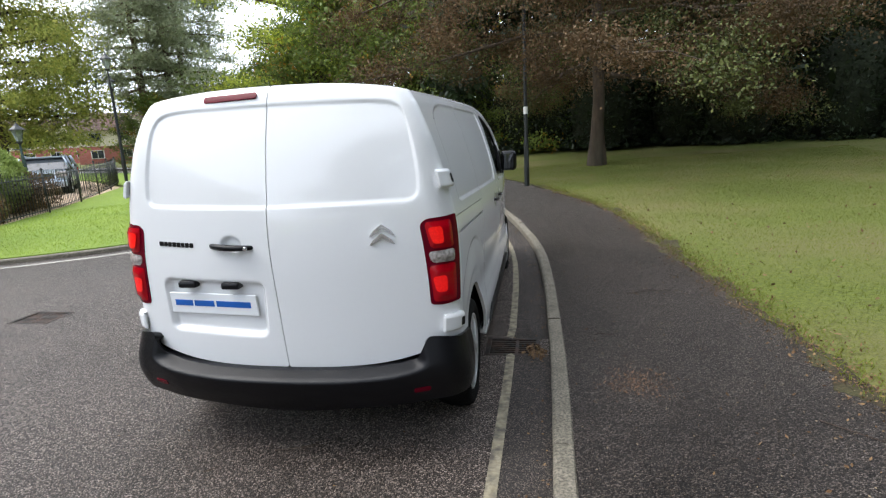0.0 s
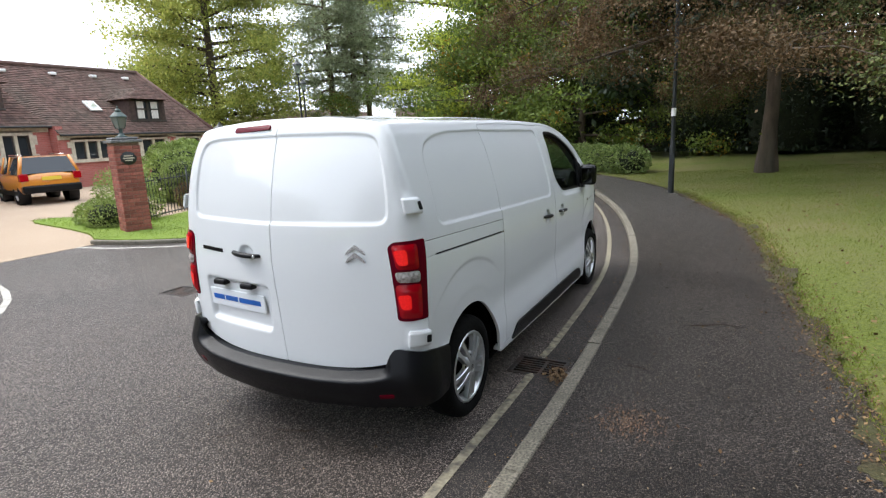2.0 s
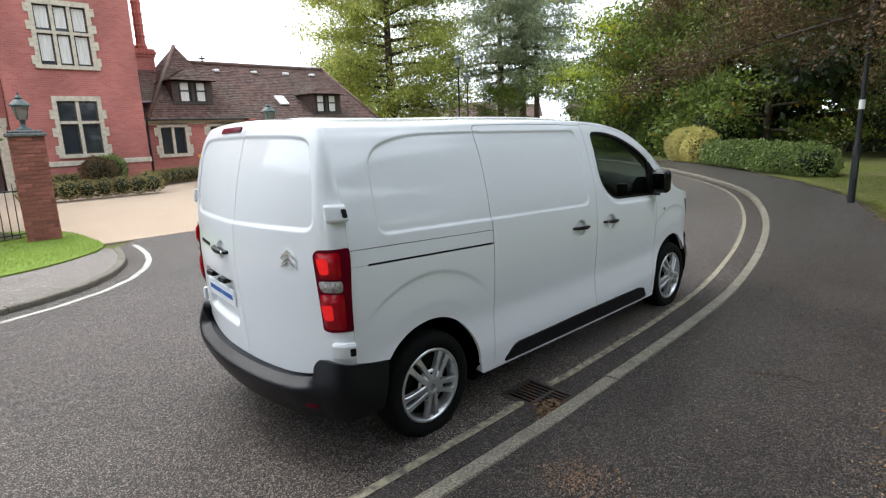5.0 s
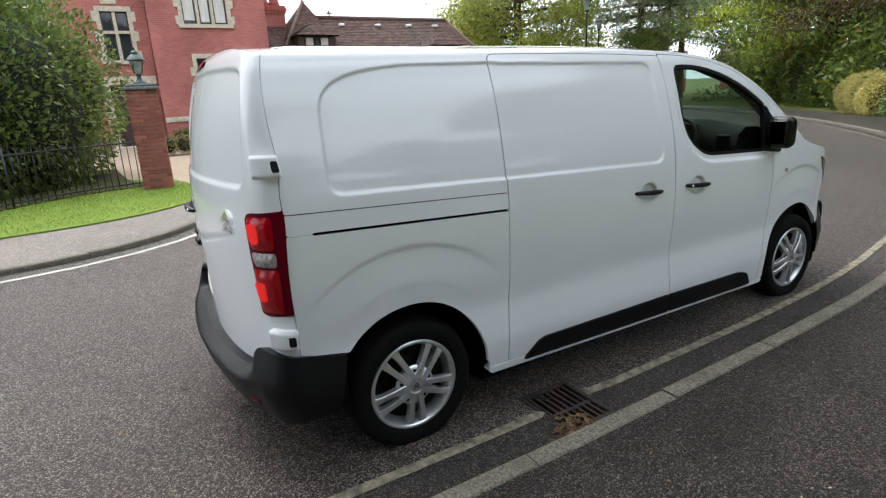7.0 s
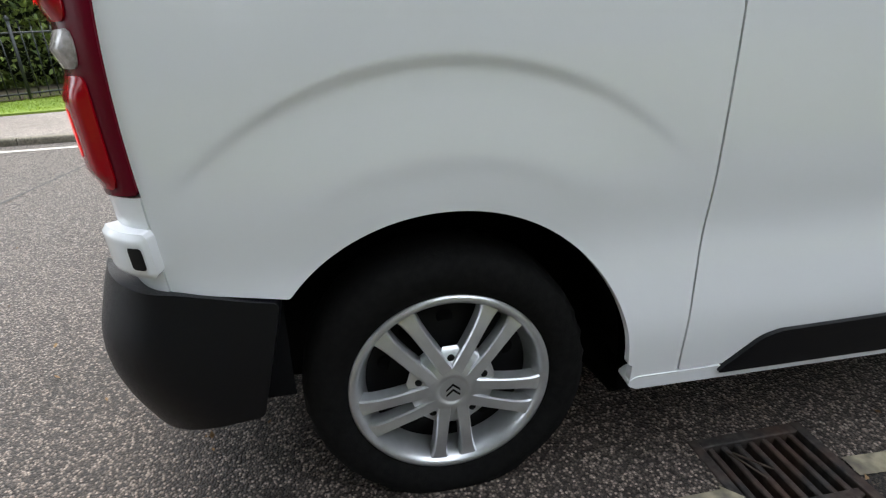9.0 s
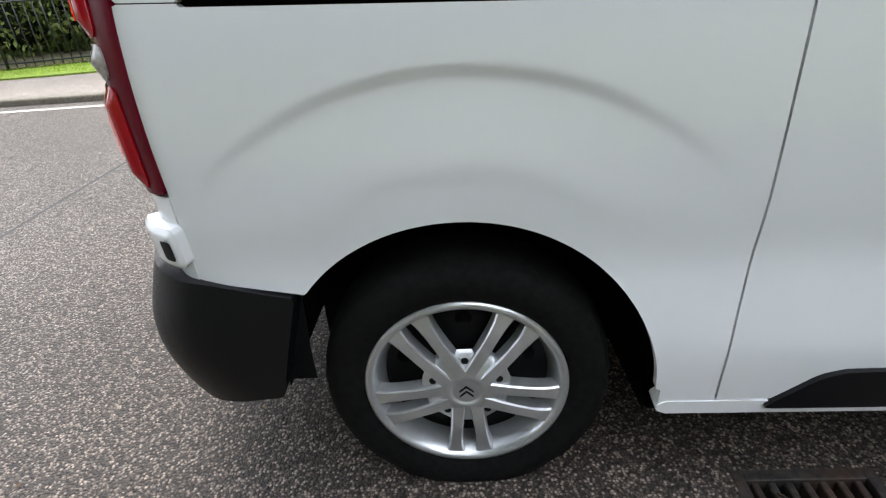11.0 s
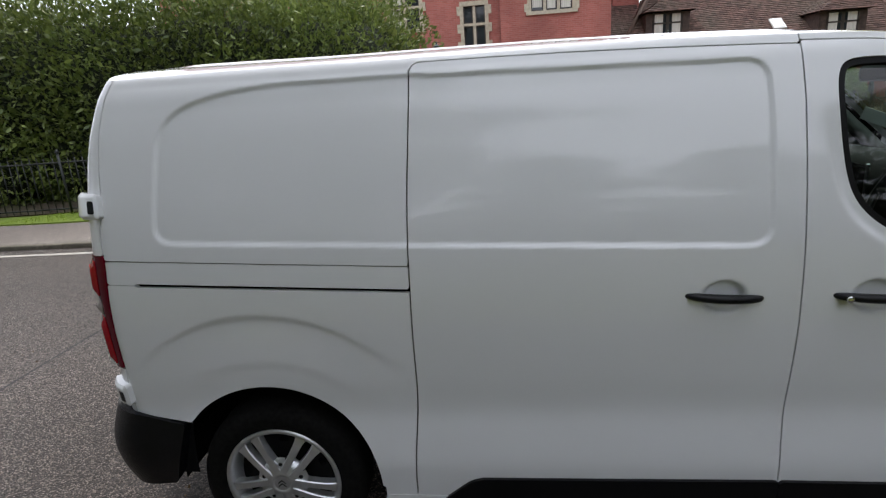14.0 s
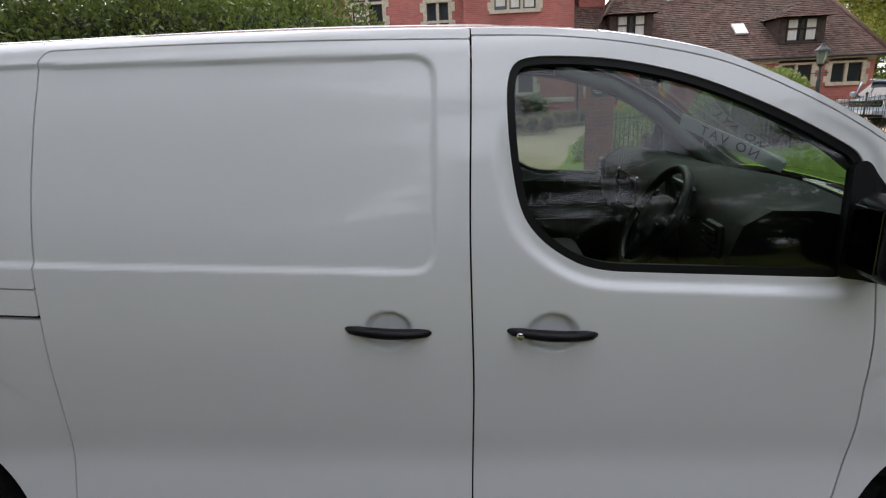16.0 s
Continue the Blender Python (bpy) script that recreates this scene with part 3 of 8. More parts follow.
def relief(y, z):
    """Outward relief of the van's side: recessed panels, wheel-arch flares, handle dishes."""
    d = np.zeros(np.shape(y))
    for poly in (PANEL_REAR, PANEL_SIDE):
        d = np.minimum(d, -0.010 * step(-sd_poly(poly, y, z), -0.002, 0.0075))
    for ya, fade0 in ((AXLE_R, 1.0), (AXLE_F, 1.0)):
        r = np.hypot(y - ya, (z - HUB_Z))
        a = np.arctan2(np.abs(y - ya), np.maximum(z - HUB_Z, -0.2))
        f = 1 - step(a, 0.2, 0.95)
        d = d - f * (0.0078 * step(r, 0.50, 0.668) * (1 - step(r, 0.672, 0.700)) + 0.0025 * (1 - step(r, 0.475, 0.525)))
    for hy, hz in HANDLES:
        e = np.hypot((y - hy) / 0.070, (z - hz) / 0.056)
        d = d - 0.020 * (1 - step(e, 0.78, 1.0))
    w = sd_poly(WINDOW, y, z)
    low = step(1.62 - z, 0.0, 0.25)
    d = d - 0.016 * (1 - step(w, 0.020, 0.048)) * low
    return d


def side_at(y, z, right=True, out=0.0):
    yb = wrap(np.full(np.shape(z), 1.3), z)[1]
    x = W(z) + TAPER(y) + relief(y, z) + out - 0.13 * (np.maximum(yb - y, 0) / 0.24) ** 2
    return (x if right else 2 * CX - x), y, z


def rear_relief(x, z):
    """Relief of the back: panels above, number-plate hollow and handle dish on the near-side door."""
    d = np.zeros(np.shape(x))
    for poly in (LEFT_PANEL, RIGHT_PANEL):
        d = np.minimum(d, -0.011 * step(-sd_poly(poly, x, z), -0.003, 0.011))
    d = d - 0.034 * step(-sd_poly(PLATE_HOLLOW, x, z), -0.004, 0.03)
    e = np.hypot((x + 0.165) / 0.066, (z - 1.122) / 0.052)
    return d - 0.018 * (1 - step(e, 0.55, 1.0))


SEAM_X = spline([0.3, 0.48, 0.7, 0.95, 1.12, 1.3, 1.9], [0.072, 0.066, 0.058, 0.048, 0.042, 0.044, 0.046])
LEFT_PANEL = rounded([(0.10, 1.795), (0.10, 1.300), (-0.655, 1.315), (-0.655, 1.45), (-0.615, 1.70), (-0.56, 1.775), (-0.40, 1.79)], 0.07)
RIGHT_PANEL = rounded([(0.0, 1.795), (0.0, 1.302), (0.785, 1.312), (0.785, 1.45), (0.745, 1.69), (0.69, 1.775), (0.52, 1.79)], 0.07)
PLATE_HOLLOW = rounded([(-0.612, 0.945), (-0.612, 0.655), (-0.02, 0.640), (-0.005, 0.935)], 0.05)


def rear_at(s, z, right=True, out=0.0):
    """A place on the back and its corners; s grows away from the middle."""
    x, y = wrap(s, z)
    x2, y2 = wrap(s + 0.004, z)
    tx, ty = x2 - x, y2 - y
    n = np.hypot(tx, ty) + 1e-9
    nx, ny = ty / n, -tx / n
    sign = 1 if right else -1
    o = out + np.where(s < 1.02, rear_relief(CX + sign * x, z), 0)
    return CX + sign * (x + nx * o), y + ny * o, z


def roof_section(x):
    """Height of the roof line over the back at a distance x from the middle."""
    half = float(W(1.823)) - CX
    return 1.823 + 0.062 * np.maximum(1 - (np.abs(x) / half) ** 2.4, 0) ** 0.8


def rear_edge():
    """The line where the back meets the roof: distances from the middle and their y."""
    s = np.linspace(0, 1.3, 80)
    z = np.full(80, 1.85)
    for _ in range(30):
        z = 0.5 * z + 0.5 * roof_section(wrap(s, z)[0])
    return wrap(s, z)


van = tagged(new("van"), "white panel van with black bumpers, parked at the kerb", "van")
GAP = 0.0025


def arch_field(y, z, axle, r=0.410):
    r = r - 0.004 * step(y - axle, 0.08, 0.36) * (1.0 if axle < 1 else 0.0)
    e = np.hypot((y - axle) / 1.0, (z - HUB_Z) / 1.0)
    flat = np.maximum(np.abs(y - axle - 0.005) - (r + 0.006), z - HUB_Z)
    return -np.minimum(e - r, flat)


def z_seam(y):
    return 1.185 - 0.048 * (y + 0.0) * 1.0


def z_rail(y):
    return 1.100 - 0.047 * y


def y_slide(z):
    return 0.542 + 0.028 * step(z, 0.3, 0.75) + 0.004 * step(z, 0.9, 1.2) + 0.022 * step(z, 1.2, 1.8)


def y_door(z):
    return 1.806 + 0.016 * step(z, 0.4, 0.95) + 0.012 * step(z, 1.2, 1.8)


def y_front(z):
    return 2.80 + 0.075 * step(z, 0.25, 0.75) - 0.02 * step(z, 0.95, 1.2)




def slide_corner(y, z):
    """Rear and top edges of the sliding door, with the rounded corner between them."""
    r = 0.035
    a, b = y_slide(z) + GAP + r - y, z - (top_edge(y) - 0.027 - 0.004 * step(y, 0.6, 1.8) - r)
    return np.where((a > 0) & (b > 0), np.hypot(a, b), np.maximum(a, b)) - r


def sill_z(y):
    return 0.274 - 0.016 * y


def side_panels(right):
    ys = lambda a, b, d=0.017: np.arange(a, b + d, d)
    zs = lambda a, b, d=0.017: np.arange(a, b + d, d)
    at = lambda y, z: side_at(y, z, right)

    def mk(name, field, a, b, label="", parent=van, z0=0.18, z1=1.86, d=0.0075):
        d = d if right else 0.02
        v, f = clip_grid(ys(a, b, d), zs(z0, z1, d), field, at, 0.02 if right else -0.02)
        if not right:
            f = [q[::-1] for q in f]
        return part(name, mesh_of(name, v, f), white_paint, parent, label)

    low_b = lambda y: 0.566 - 0.18 * (y + 0.315)
    base = lambda y, z: np.maximum.reduce([quarter_seam(z) + 0.0018 - y, y - y_slide(z) + GAP, z - top_edge(y)])
    mk("upper_quarter_panel", lambda y, z: np.maximum(base(y, z), z_seam(y) + GAP - z), -0.65, 0.65)
    mk("rail_panel", lambda y, z: np.maximum.reduce([base(y, z), z - z_seam(y) + GAP * 0.6, z_rail(y) + np.where(y > -0.415, 0.0065, 0.001) - z]), -0.65, 0.65)
    lower = lambda y, z: np.maximum.reduce([base(y, z), z - z_rail(y) + np.where(y > -0.415, 0.0065, 0.001), arch_field(y, z, AXLE_R), np.where(y < -0.2, low_b(y) - z, -1), sill_z(y) - 0.024 - z])
    mk("lower_quarter_panel", lower, -0.65, 0.65)
    if right:
        slide = lambda y, z: np.maximum.reduce([slide_corner(y, z), y - y_door(z) + GAP, sill_z(y) + 0.004 - z])
        mk("roof_side_rail", lambda y, z: np.maximum.reduce([0.0045 - slide_corner(y, z), y_slide(z) - GAP - y, y - y_door(z) + GAP, z - top_edge(y)]), 0.5, 1.9, z0=1.70, d=0.006)
        mk("sliding_door", slide, 0.5, 1.9, "white sliding door with recessed upper panel")
    else:
        mk("side_panel", lambda y, z: np.maximum.reduce([y_slide(z) + GAP - y, y - y_door(z) + GAP, z - top_edge(y), sill_z(y) - z]), 0.5, 1.9)
    door = lambda y, z: np.maximum.reduce([y_door(z) + GAP - y, np.where(z < 1.20, y - y_front(z) + GAP, y - 3.06), z - top_edge(y) + 0.021, sill_z(y) + 0.004 - z, -sd_poly(WINDOW, y, z)])
    front_door = mk("front_door", door, 1.78, 3.1, "white front door with a black framed window")
    wing = lambda y, z: np.maximum.reduce([np.where(z < 1.20, y_front(z) + GAP - y, 3.06 + GAP - y), z - top_edge(y), arch_field(y, z, AXLE_F), y - 3.985, np.where(y > AXLE_F, 0.50 + 0.35 * (y - 3.66) - z, sill_z(y) - z), -sd_poly(WINDOW, y, z)])
    mk("front_wing", wing, 2.75, 4.0)
    # window: black frame ring and the pane behind it
    ring = lambda y, z: np.maximum(sd_poly(WINDOW, y, z) - 0.001, -sd_poly(WINDOW, y, z) - 0.021)
    v, f = clip_grid(np.arange(1.9, 2.88, 0.007), np.arange(1.1, 1.78, 0.007), ring, lambda y, z: side_at(y, z, right, -0.006), 0.02)
    part("window_frame", mesh_of("window_frame", v, f if right else [q[::-1] for q in f]), seal_rubber, front_door, "black rubber window frame")
    v, f = clip_grid(np.arange(1.9, 2.90, 0.03), np.arange(1.1, 1.78, 0.03), lambda y, z: sd_poly(WINDOW, y, z) + 0.012, lambda y, z: ((W(z) + TAPER(y) - 0.026) if right else 2 * CX - (W(z) + TAPER(y) - 0.026), y, z))
    pane = part("window_pane", mesh_of("window_pane", v, f if right else [q[::-1] for q in f]), tinted, front_door, "clear side window glass")
    pane.visible_shadow = False
    sail = rounded([(2.765, 1.150), (2.95, 1.125), (2.965, 1.20), (2.90, 1.33), (2.838, 1.445), (2.80, 1.44)], 0.02, 3)
    v, f = clip_grid(np.arange(2.74, 3.0, 0.01), np.arange(1.1, 1.5, 0.01), lambda y, z: sd_poly(sail, y, z), lambda y, z: side_at(y, z, right, 0.006), 0.03)
    part("mirror_mount", mesh_of("mirror_mount", v, f if right else [q[::-1] for q in f]), black_plastic, front_door, "black plastic mirror mount")
    # white rail over the doors
    v, f = clip_grid(np.arange(1.835, 3.20, 0.02), np.arange(1.15, 1.84, 0.006), lambda y, z: np.maximum(z - top_edge(y) - 0.001, top_edge(y) - 0.0165 - z), lambda y, z: side_at(y, z, right, 0.0), 0.012)
    part("cant_rail", mesh_of("cant_rail", v, f if right else [q[::-1] for q in f]), white_paint, van)
    v, f = clip_grid(np.arange(0.50, 3.12, 0.03), np.arange(1.05, 1.84, 0.008), lambda y, z: np.maximum(z - top_edge(y) + 0.004, top_edge(y) - 0.045 - z), lambda y, z: side_at(y, z, right, -0.016))
    part("seam_backing", mesh_of("seam_backing", v, f if right else [q[::-1] for q in f]), dark_void, van, "dark seal behind the door tops")
    # black strips along the door bottoms
    strip = rounded([(0.635, 0.248), (0.745, 0.337), (0.86, 0.364), (2.55, 0.334), (2.64, 0.312), (2.70, 0.217)], 0.02, 3)
    for name, a, b in (("rear_sill_moulding", 0.6, 1.803), ("front_sill_moulding", 1.807, 2.75)):
        v, f = clip_grid(np.arange(a, b + 0.012, 0.012), np.arange(0.18, 0.36, 0.012), lambda y, z: np.maximum.reduce([sd_poly(strip, y, z), a - y, y - b]), lambda y, z: side_at(y, z, right, 0.012), 0.02)
        part(name, mesh_of(name, v, f if right else [q[::-1] for q in f]), black_plastic, van, "matt black plastic sill moulding")
    # white sill under the doors
    v, f = clip_grid(np.arange(0.40, 2.90, 0.04), np.arange(0.19, 0.30, 0.008), lambda y, z: np.maximum.reduce([z - sill_z(y) - 0.0, sill_z(y) - 0.037 - z, 0.412 - y, y - 2.86]), lambda y, z: side_at(y, z, right, 0.003), 0.05)
    part("sill", mesh_of("sill", v, f if right else [q[::-1] for q in f]), white_paint, van)
    # inner dark skin that closes the gaps
    v, f = clip_grid(np.arange(-0.42, 2.86, 0.05), np.arange(0.22, 1.84, 0.04), lambda y, z: np.maximum.reduce([arch_field(y, z, AXLE_R, 0.43), z - top_edge(y) + 0.02, np.minimum(z - 1.2, 0) * 0 + np.where((y > 1.86) & (z > 1.12), 1, -1)]), lambda y, z: side_at(y, z, right, -0.03))
    part("inner_skin", mesh_of("inner_skin", v, f if right else [q[::-1] for q in f]), dark_void, van, "dark inner skin behind the panels")
    # handles
    for hy, hz, who in ((*HANDLES[0], "sliding"), (*HANDLES[1], "front")):
        if not right and who == "sliding":
            continue
        x0 = float(W(hz))
        n, prof = 14, []
        verts, faces = [], []
        for i in range(n + 1):
            q = i / n
            yy = hy - 0.125 + 0.25 * q
            zz = hz - (yy - hy) * 0.06
            bulge = 0.040 * math.sin(math.pi * q) ** 0.45
            h = 0.0125 * (0.55 + 0.45 * math.sin(math.pi * q) ** 0.5)
            for dx, dz in ((-0.004, -h), (bulge - 0.006, -h), (bulge, -h * 0.4), (bulge, h * 0.5), (bulge - 0.008, h), (-0.004 + max(0, bulge - 0.022), h)):
                x = x0 + dx
                verts.append((x if right else 2 * CX - x, yy, zz + dz))
        m = 6
        for i in range(n):
            for j in range(m):
                k = (j + 1) % m
                q4 = (i * m + j, (i + 1) * m + j, (i + 1) * m + k, i * m + k)
                faces.append(q4 if right else q4[::-1])
        faces += [tuple(range(m)), tuple(n * m + j for j in range(m))[::-1]]
        hd = part("door_handle", mesh_of("door_handle", verts, faces), black_plastic, van, "black plastic pull handle")
        if who == "front":
            v, f = lathe([(0.0105, 0.0), (0.0105, 0.004), (0.008, 0.006), (0.0, 0.006)], 16, "x")
            lock = part("lock", mesh_of("lock", [((x0 + 0.033 + a) if right else 2 * CX - x0 - 0.033 - a, hy - 0.088 + b, hz + 0.004 + c) for a, b, c in v], f), chrome, hd, "small metal lock cylinder")
    return front_door


for right in (True, False):
    side_panels(right)

# back doors
for right in (False, True):
    sign = 1 if right else -1

    def field(s, z):
        x = CX + sign * wrap(s, z)[0]
        seam = (SEAM_X(z) - x) * sign + GAP
        low = 0.478 + 0.075 * np.maximum(np.abs(x - CX) / 0.75, 0) ** 4
        return np.maximum.reduce([np.where(s < 0.5, seam, -1), s - seam_s(z) + 0.002, z - roof_section(x - CX) - 0.002, np.where(s > 0.99, 0.597, low) - z, -sd_poly(LAMP, s, z) - 0.001, np.where((z > 0.80) & (z < 1.215) & (s > 1.05), 1.0, -1.0)])

    LAMP = rounded([(0.955, 1.195), (1.0, 1.222), (1.32, 1.235), (1.32, 1.12), (1.30, 0.95), (1.28, 0.80), (1.05, 0.785), (0.985, 0.79)], 0.02, 3)
    v, f = clip_grid(np.arange(-0.10, 1.31, 0.0095), np.arange(0.42, 1.93, 0.0095), field, lambda s, z: rear_at(s, z, right), 0.02 * sign)
    door = part("rear_door", mesh_of("rear_door", v, f if right else [q[::-1] for q in f]), white_paint, van, "white rear door with recessed upper panel")
    # lamp cluster
    lamp = part("tail_lamp", mesh_of("tail_lamp", *clip_grid(np.arange(0.94, 1.30, 0.0125), np.arange(0.76, 1.25, 0.0125), lambda s, z: np.maximum(sd_poly(LAMP, s, z) + 0.002, s - seam_s(z) - 0.002), lambda s, z: rear_at(s, z, right, 0.004), 0.02 * sign)), lamp_dark, van, "red tail lamp cluster with a clear band")
    for name, za, zb, mat in (("brake_lens", 1.075, 1.205, lamp_red), ("reversing_lens", 1.005, 1.06, lamp_clear), ("tail_lens", 0.805, 0.99, lamp_red)):
        zone = rounded([(0.985, zb), (1.17, zb + 0.006), (1.165, za), (1.005, za)], 0.02, 3)
        v, f = clip_grid(np.arange(0.95, 1.26, 0.0125), np.arange(za - 0.02, zb + 0.03, 0.0125), lambda s, z: sd_poly(zone, s, z), lambda s, z: rear_at(s, z, right, 0.007 + 0.012 * step(-sd_poly(zone, s, z), 0.0, 0.035)), 0.014 * sign)
        lens = part(name, mesh_of(name, v, f if right else [q[::-1] for q in f]), mat, lamp)
        if name != "reversing_lens":
            mid = (za + zb) / 2
            glow = rounded([(1.0, mid + 0.04), (1.085, mid + 0.045), (1.085, mid - 0.04), (1.02, mid - 0.04)], 0.02, 3)
            v, f = clip_grid(np.arange(0.98, 1.16, 0.01), np.arange(mid - 0.06, mid + 0.06, 0.01), lambda s, z: sd_poly(glow, s, z), lambda s, z: rear_at(s, z, right, 0.0202))
            part("lit_reflector", mesh_of("lit_reflector", v, f if right else [q[::-1] for q in f]), lamp_lit, lens, "glowing red lamp reflector")
    # hinges on the corner
    for hz in (1.405, 0.687):
        so = float(seam_s(np.array(hz))) - 1.285
        base = rounded([(1.120 + so, hz + 0.046), (1.292 + so, hz + 0.044), (1.292 + so, hz - 0.044), (1.120 + so, hz - 0.046)], 0.014, 3)
        v, f = clip_grid(np.arange(1.0, 1.32, 0.006), np.arange(hz - 0.06, hz + 0.06, 0.006), lambda s, z: sd_poly(base, s, z), lambda s, z: rear_at(s, z, right, 0.021 + 0.009 * step(-sd_poly(base, s, z), 0.0, 0.012)), 0.03 * sign)
        hinge = part("hinge", mesh_of("hinge", v, f if right else [q[::-1] for q in f]), white_paint, door, "white capped door hinge")
        slot = rounded([(1.244 + so, hz + 0.021), (1.281 + so, hz + 0.021), (1.281 + so, hz - 0.023), (1.244 + so, hz - 0.023)], 0.006, 2)
        v, f = clip_grid(np.arange(1.17, 1.29, 0.004), np.arange(hz - 0.03, hz + 0.03, 0.006), lambda s, z: sd_poly(slot, s, z), lambda s, z: rear_at(s, z, right, 0.0318))
        part("slot", mesh_of("slot", v, f if right else [q[::-1] for q in f]), seal_rubber, hinge, "black hinge slot")

    # dark backing round the corner behind lamp and seams
    v, f = clip_grid(np.arange(0.90, 1.46, 0.03), np.arange(0.58, 1.80, 0.04), lambda s, z: s * 0 - 1, lambda s, z: rear_at(s, z, right, -0.026))
    part("corner_backing", mesh_of("corner_backing", v, f if right else [q[::-1] for q in f]), dark_void, van, "dark skin behind the corner")
    v, f = clip_grid(np.arange(1.15, 1.58, 0.03), np.arange(0.33, 0.60, 0.03), lambda s, z: wrap(s, z)[1] + 0.33, lambda s, z: rear_at(s, z, right, -0.04))
    part("bumper_backing", mesh_of("bumper_backing", v, f if right else [q[::-1] for q in f]), dark_void, van, "dark skin behind the bumper end")

# dark skin behind the back doors
v, f = clip_grid(np.arange(-1.26, 1.27, 0.05), np.arange(0.42, 1.84, 0.05), lambda s, z: z - roof_section(wrap(np.abs(s), z)[0]) + 0.04, lambda s, z: (CX + np.sign(s + 1e-9) * wrap(np.abs(s), z)[0] * 0.955, wrap(np.abs(s), z)[1] * 0.93 + 0.02, z))
part("rear_inner_skin", mesh_of("rear_inner_skin", v, f), dark_void, van, "dark inner skin behind the rear doors")
EDGE_X, EDGE_Y = rear_edge()


def top_at(y, v, lift=0.0):
    half = W(top_edge(y)) + TAPER(y) - CX
    c = 0.062 - 0.020 * step(y, -0.45, 0.5)
    x = half * np.sin(v * np.pi / 2)
    return CX + x, y, top_edge(y) + lift + c * np.maximum(1 - np.abs(np.sin(v * np.pi / 2)) ** 2.4, 0) ** 0.8


def roof_at(u, v):
    x = (float(W(1.823)) - CX) * np.abs(np.sin(v * np.pi / 2))
    y0 = np.interp(x, EDGE_X, EDGE_Y)
    return top_at(y0 + (2.17 - y0) * u, v)


vs = np.linspace(-1, 1, 81)
v, f = clip_grid(np.linspace(0, 1, 80), vs, lambda u, w: u * 0 - 1, roof_at)
part("roof", mesh_of("roof", v, f), white_paint, van, "white ribbed steel roof")


def nose_y(x):
    a = np.abs(x - CX) / 0.86
    return 4.09 - 0.10 * a**2 - 0.40 * a**6


for name, a, b, mat, m, label in (("windscreen", 2.18, 3.27, tinted, 0.745, "sloping clear windscreen"), ("bonnet", 3.285, 4.10, white_paint, 1.0, "short white bonnet")):
    cut = (lambda y, w: np.abs(w) - m - 0.001) if name == "windscreen" else (lambda y, w: y - nose_y(top_at(y, w)[0]))
    v, f = clip_grid(np.linspace(a, b, int((b - a) / 0.025) + 2), vs, cut, lambda y, w: top_at(y, w, 0.0))
    ob = part(name, mesh_of(name, v, f), mat, van, label)
    if name == "windscreen":
        ob.visible_shadow = False
for sgn in (1, -1):
    v, f = clip_grid(np.linspace(2.175, 3.28, 40), np.linspace(0.735, 1.0, 12), lambda y, w: w * 0 - 1, lambda y, w: top_at(y, w * sgn, 0.0015))
    part("windscreen_pillar", mesh_of("windscreen_pillar", v, f), white_paint, van)
# low ribs along the roof
for x0 in (-0.42, -0.14, 0.14, 0.42):
    def rib(y, w):
        q = np.arcsin((x0 + w) / (float(W(1.823)) - CX)) / (np.pi / 2)
        x, yy, z = top_at(y, q)
        return x, yy, z + 0.007 * np.cos(w / 0.05 * np.pi / 2) ** 1.5 * step(y, -0.40, -0.28) * (1 - step(y, 1.85, 2.0)) + 0.0005
    v, f = clip_grid(np.linspace(-0.42, 2.02, 60), np.linspace(-0.05, 0.05, 9), lambda y, w: w * 0 - 1, rib)
    part("roof_rib", mesh_of("roof_rib", v, f), white_paint, van)

# rear bumper
OUT = spline([0.21, 0.26, 0.33, 0.40, 0.45, 0.50, 0.57, 0.66], [-0.012, 0.026, 0.061, 0.083, 0.091, 0.088, 0.066, 0.03])


def bumper_field(s, z):
    a = np.abs(s)
    x, y = wrap(a, z)
    low = 0.478 + 0.06 * (x / 0.75) ** 4
    horn = np.where(a < 0.86, low, low + (0.640 - low) * step(a, 0.86, 0.985)) - 0.030 * step(a, 0.99, 1.22) - 0.043 * step(a, 1.2, 1.46)
    return np.maximum.reduce([z - horn, 0.240 + 0.060 * np.abs(s) - z, y + 0.330 + 0.26 * np.clip(0.56 - z, 0, 1)])


def bumper_at(s, z):
    a, sg = np.abs(s), np.sign(s + 1e-9)
    x, y = wrap(a, z)
    x2, y2 = wrap(a + 0.004, z)
    tx, ty = x2 - x, y2 - y
    n = np.hypot(tx, ty)
    low = 0.478 + 0.06 * (x / 0.75) ** 4
    shelf = 0.075 * np.clip(1 - (low - z) / 0.036, 0, 1) * (1 - step(a, 0.84, 0.95))
    o = (OUT(z) - shelf) * (1 - 0.85 * step(a, 1.0, 1.32)) + 0.004 + 0.022 * (1 - step(a, 0.7, 1.02))
    return CX + sg * (x + ty / n * o), y - tx / n * o, z


v, f = clip_grid(np.arange(-1.62, 1.63, 0.018), np.arange(0.22, 0.67, 0.0095), bumper_field, bumper_at, 0.07)
bumper = part("rear_bumper", mesh_of("rear_bumper", v, f), black_plastic, van, "matt black plastic rear bumper")
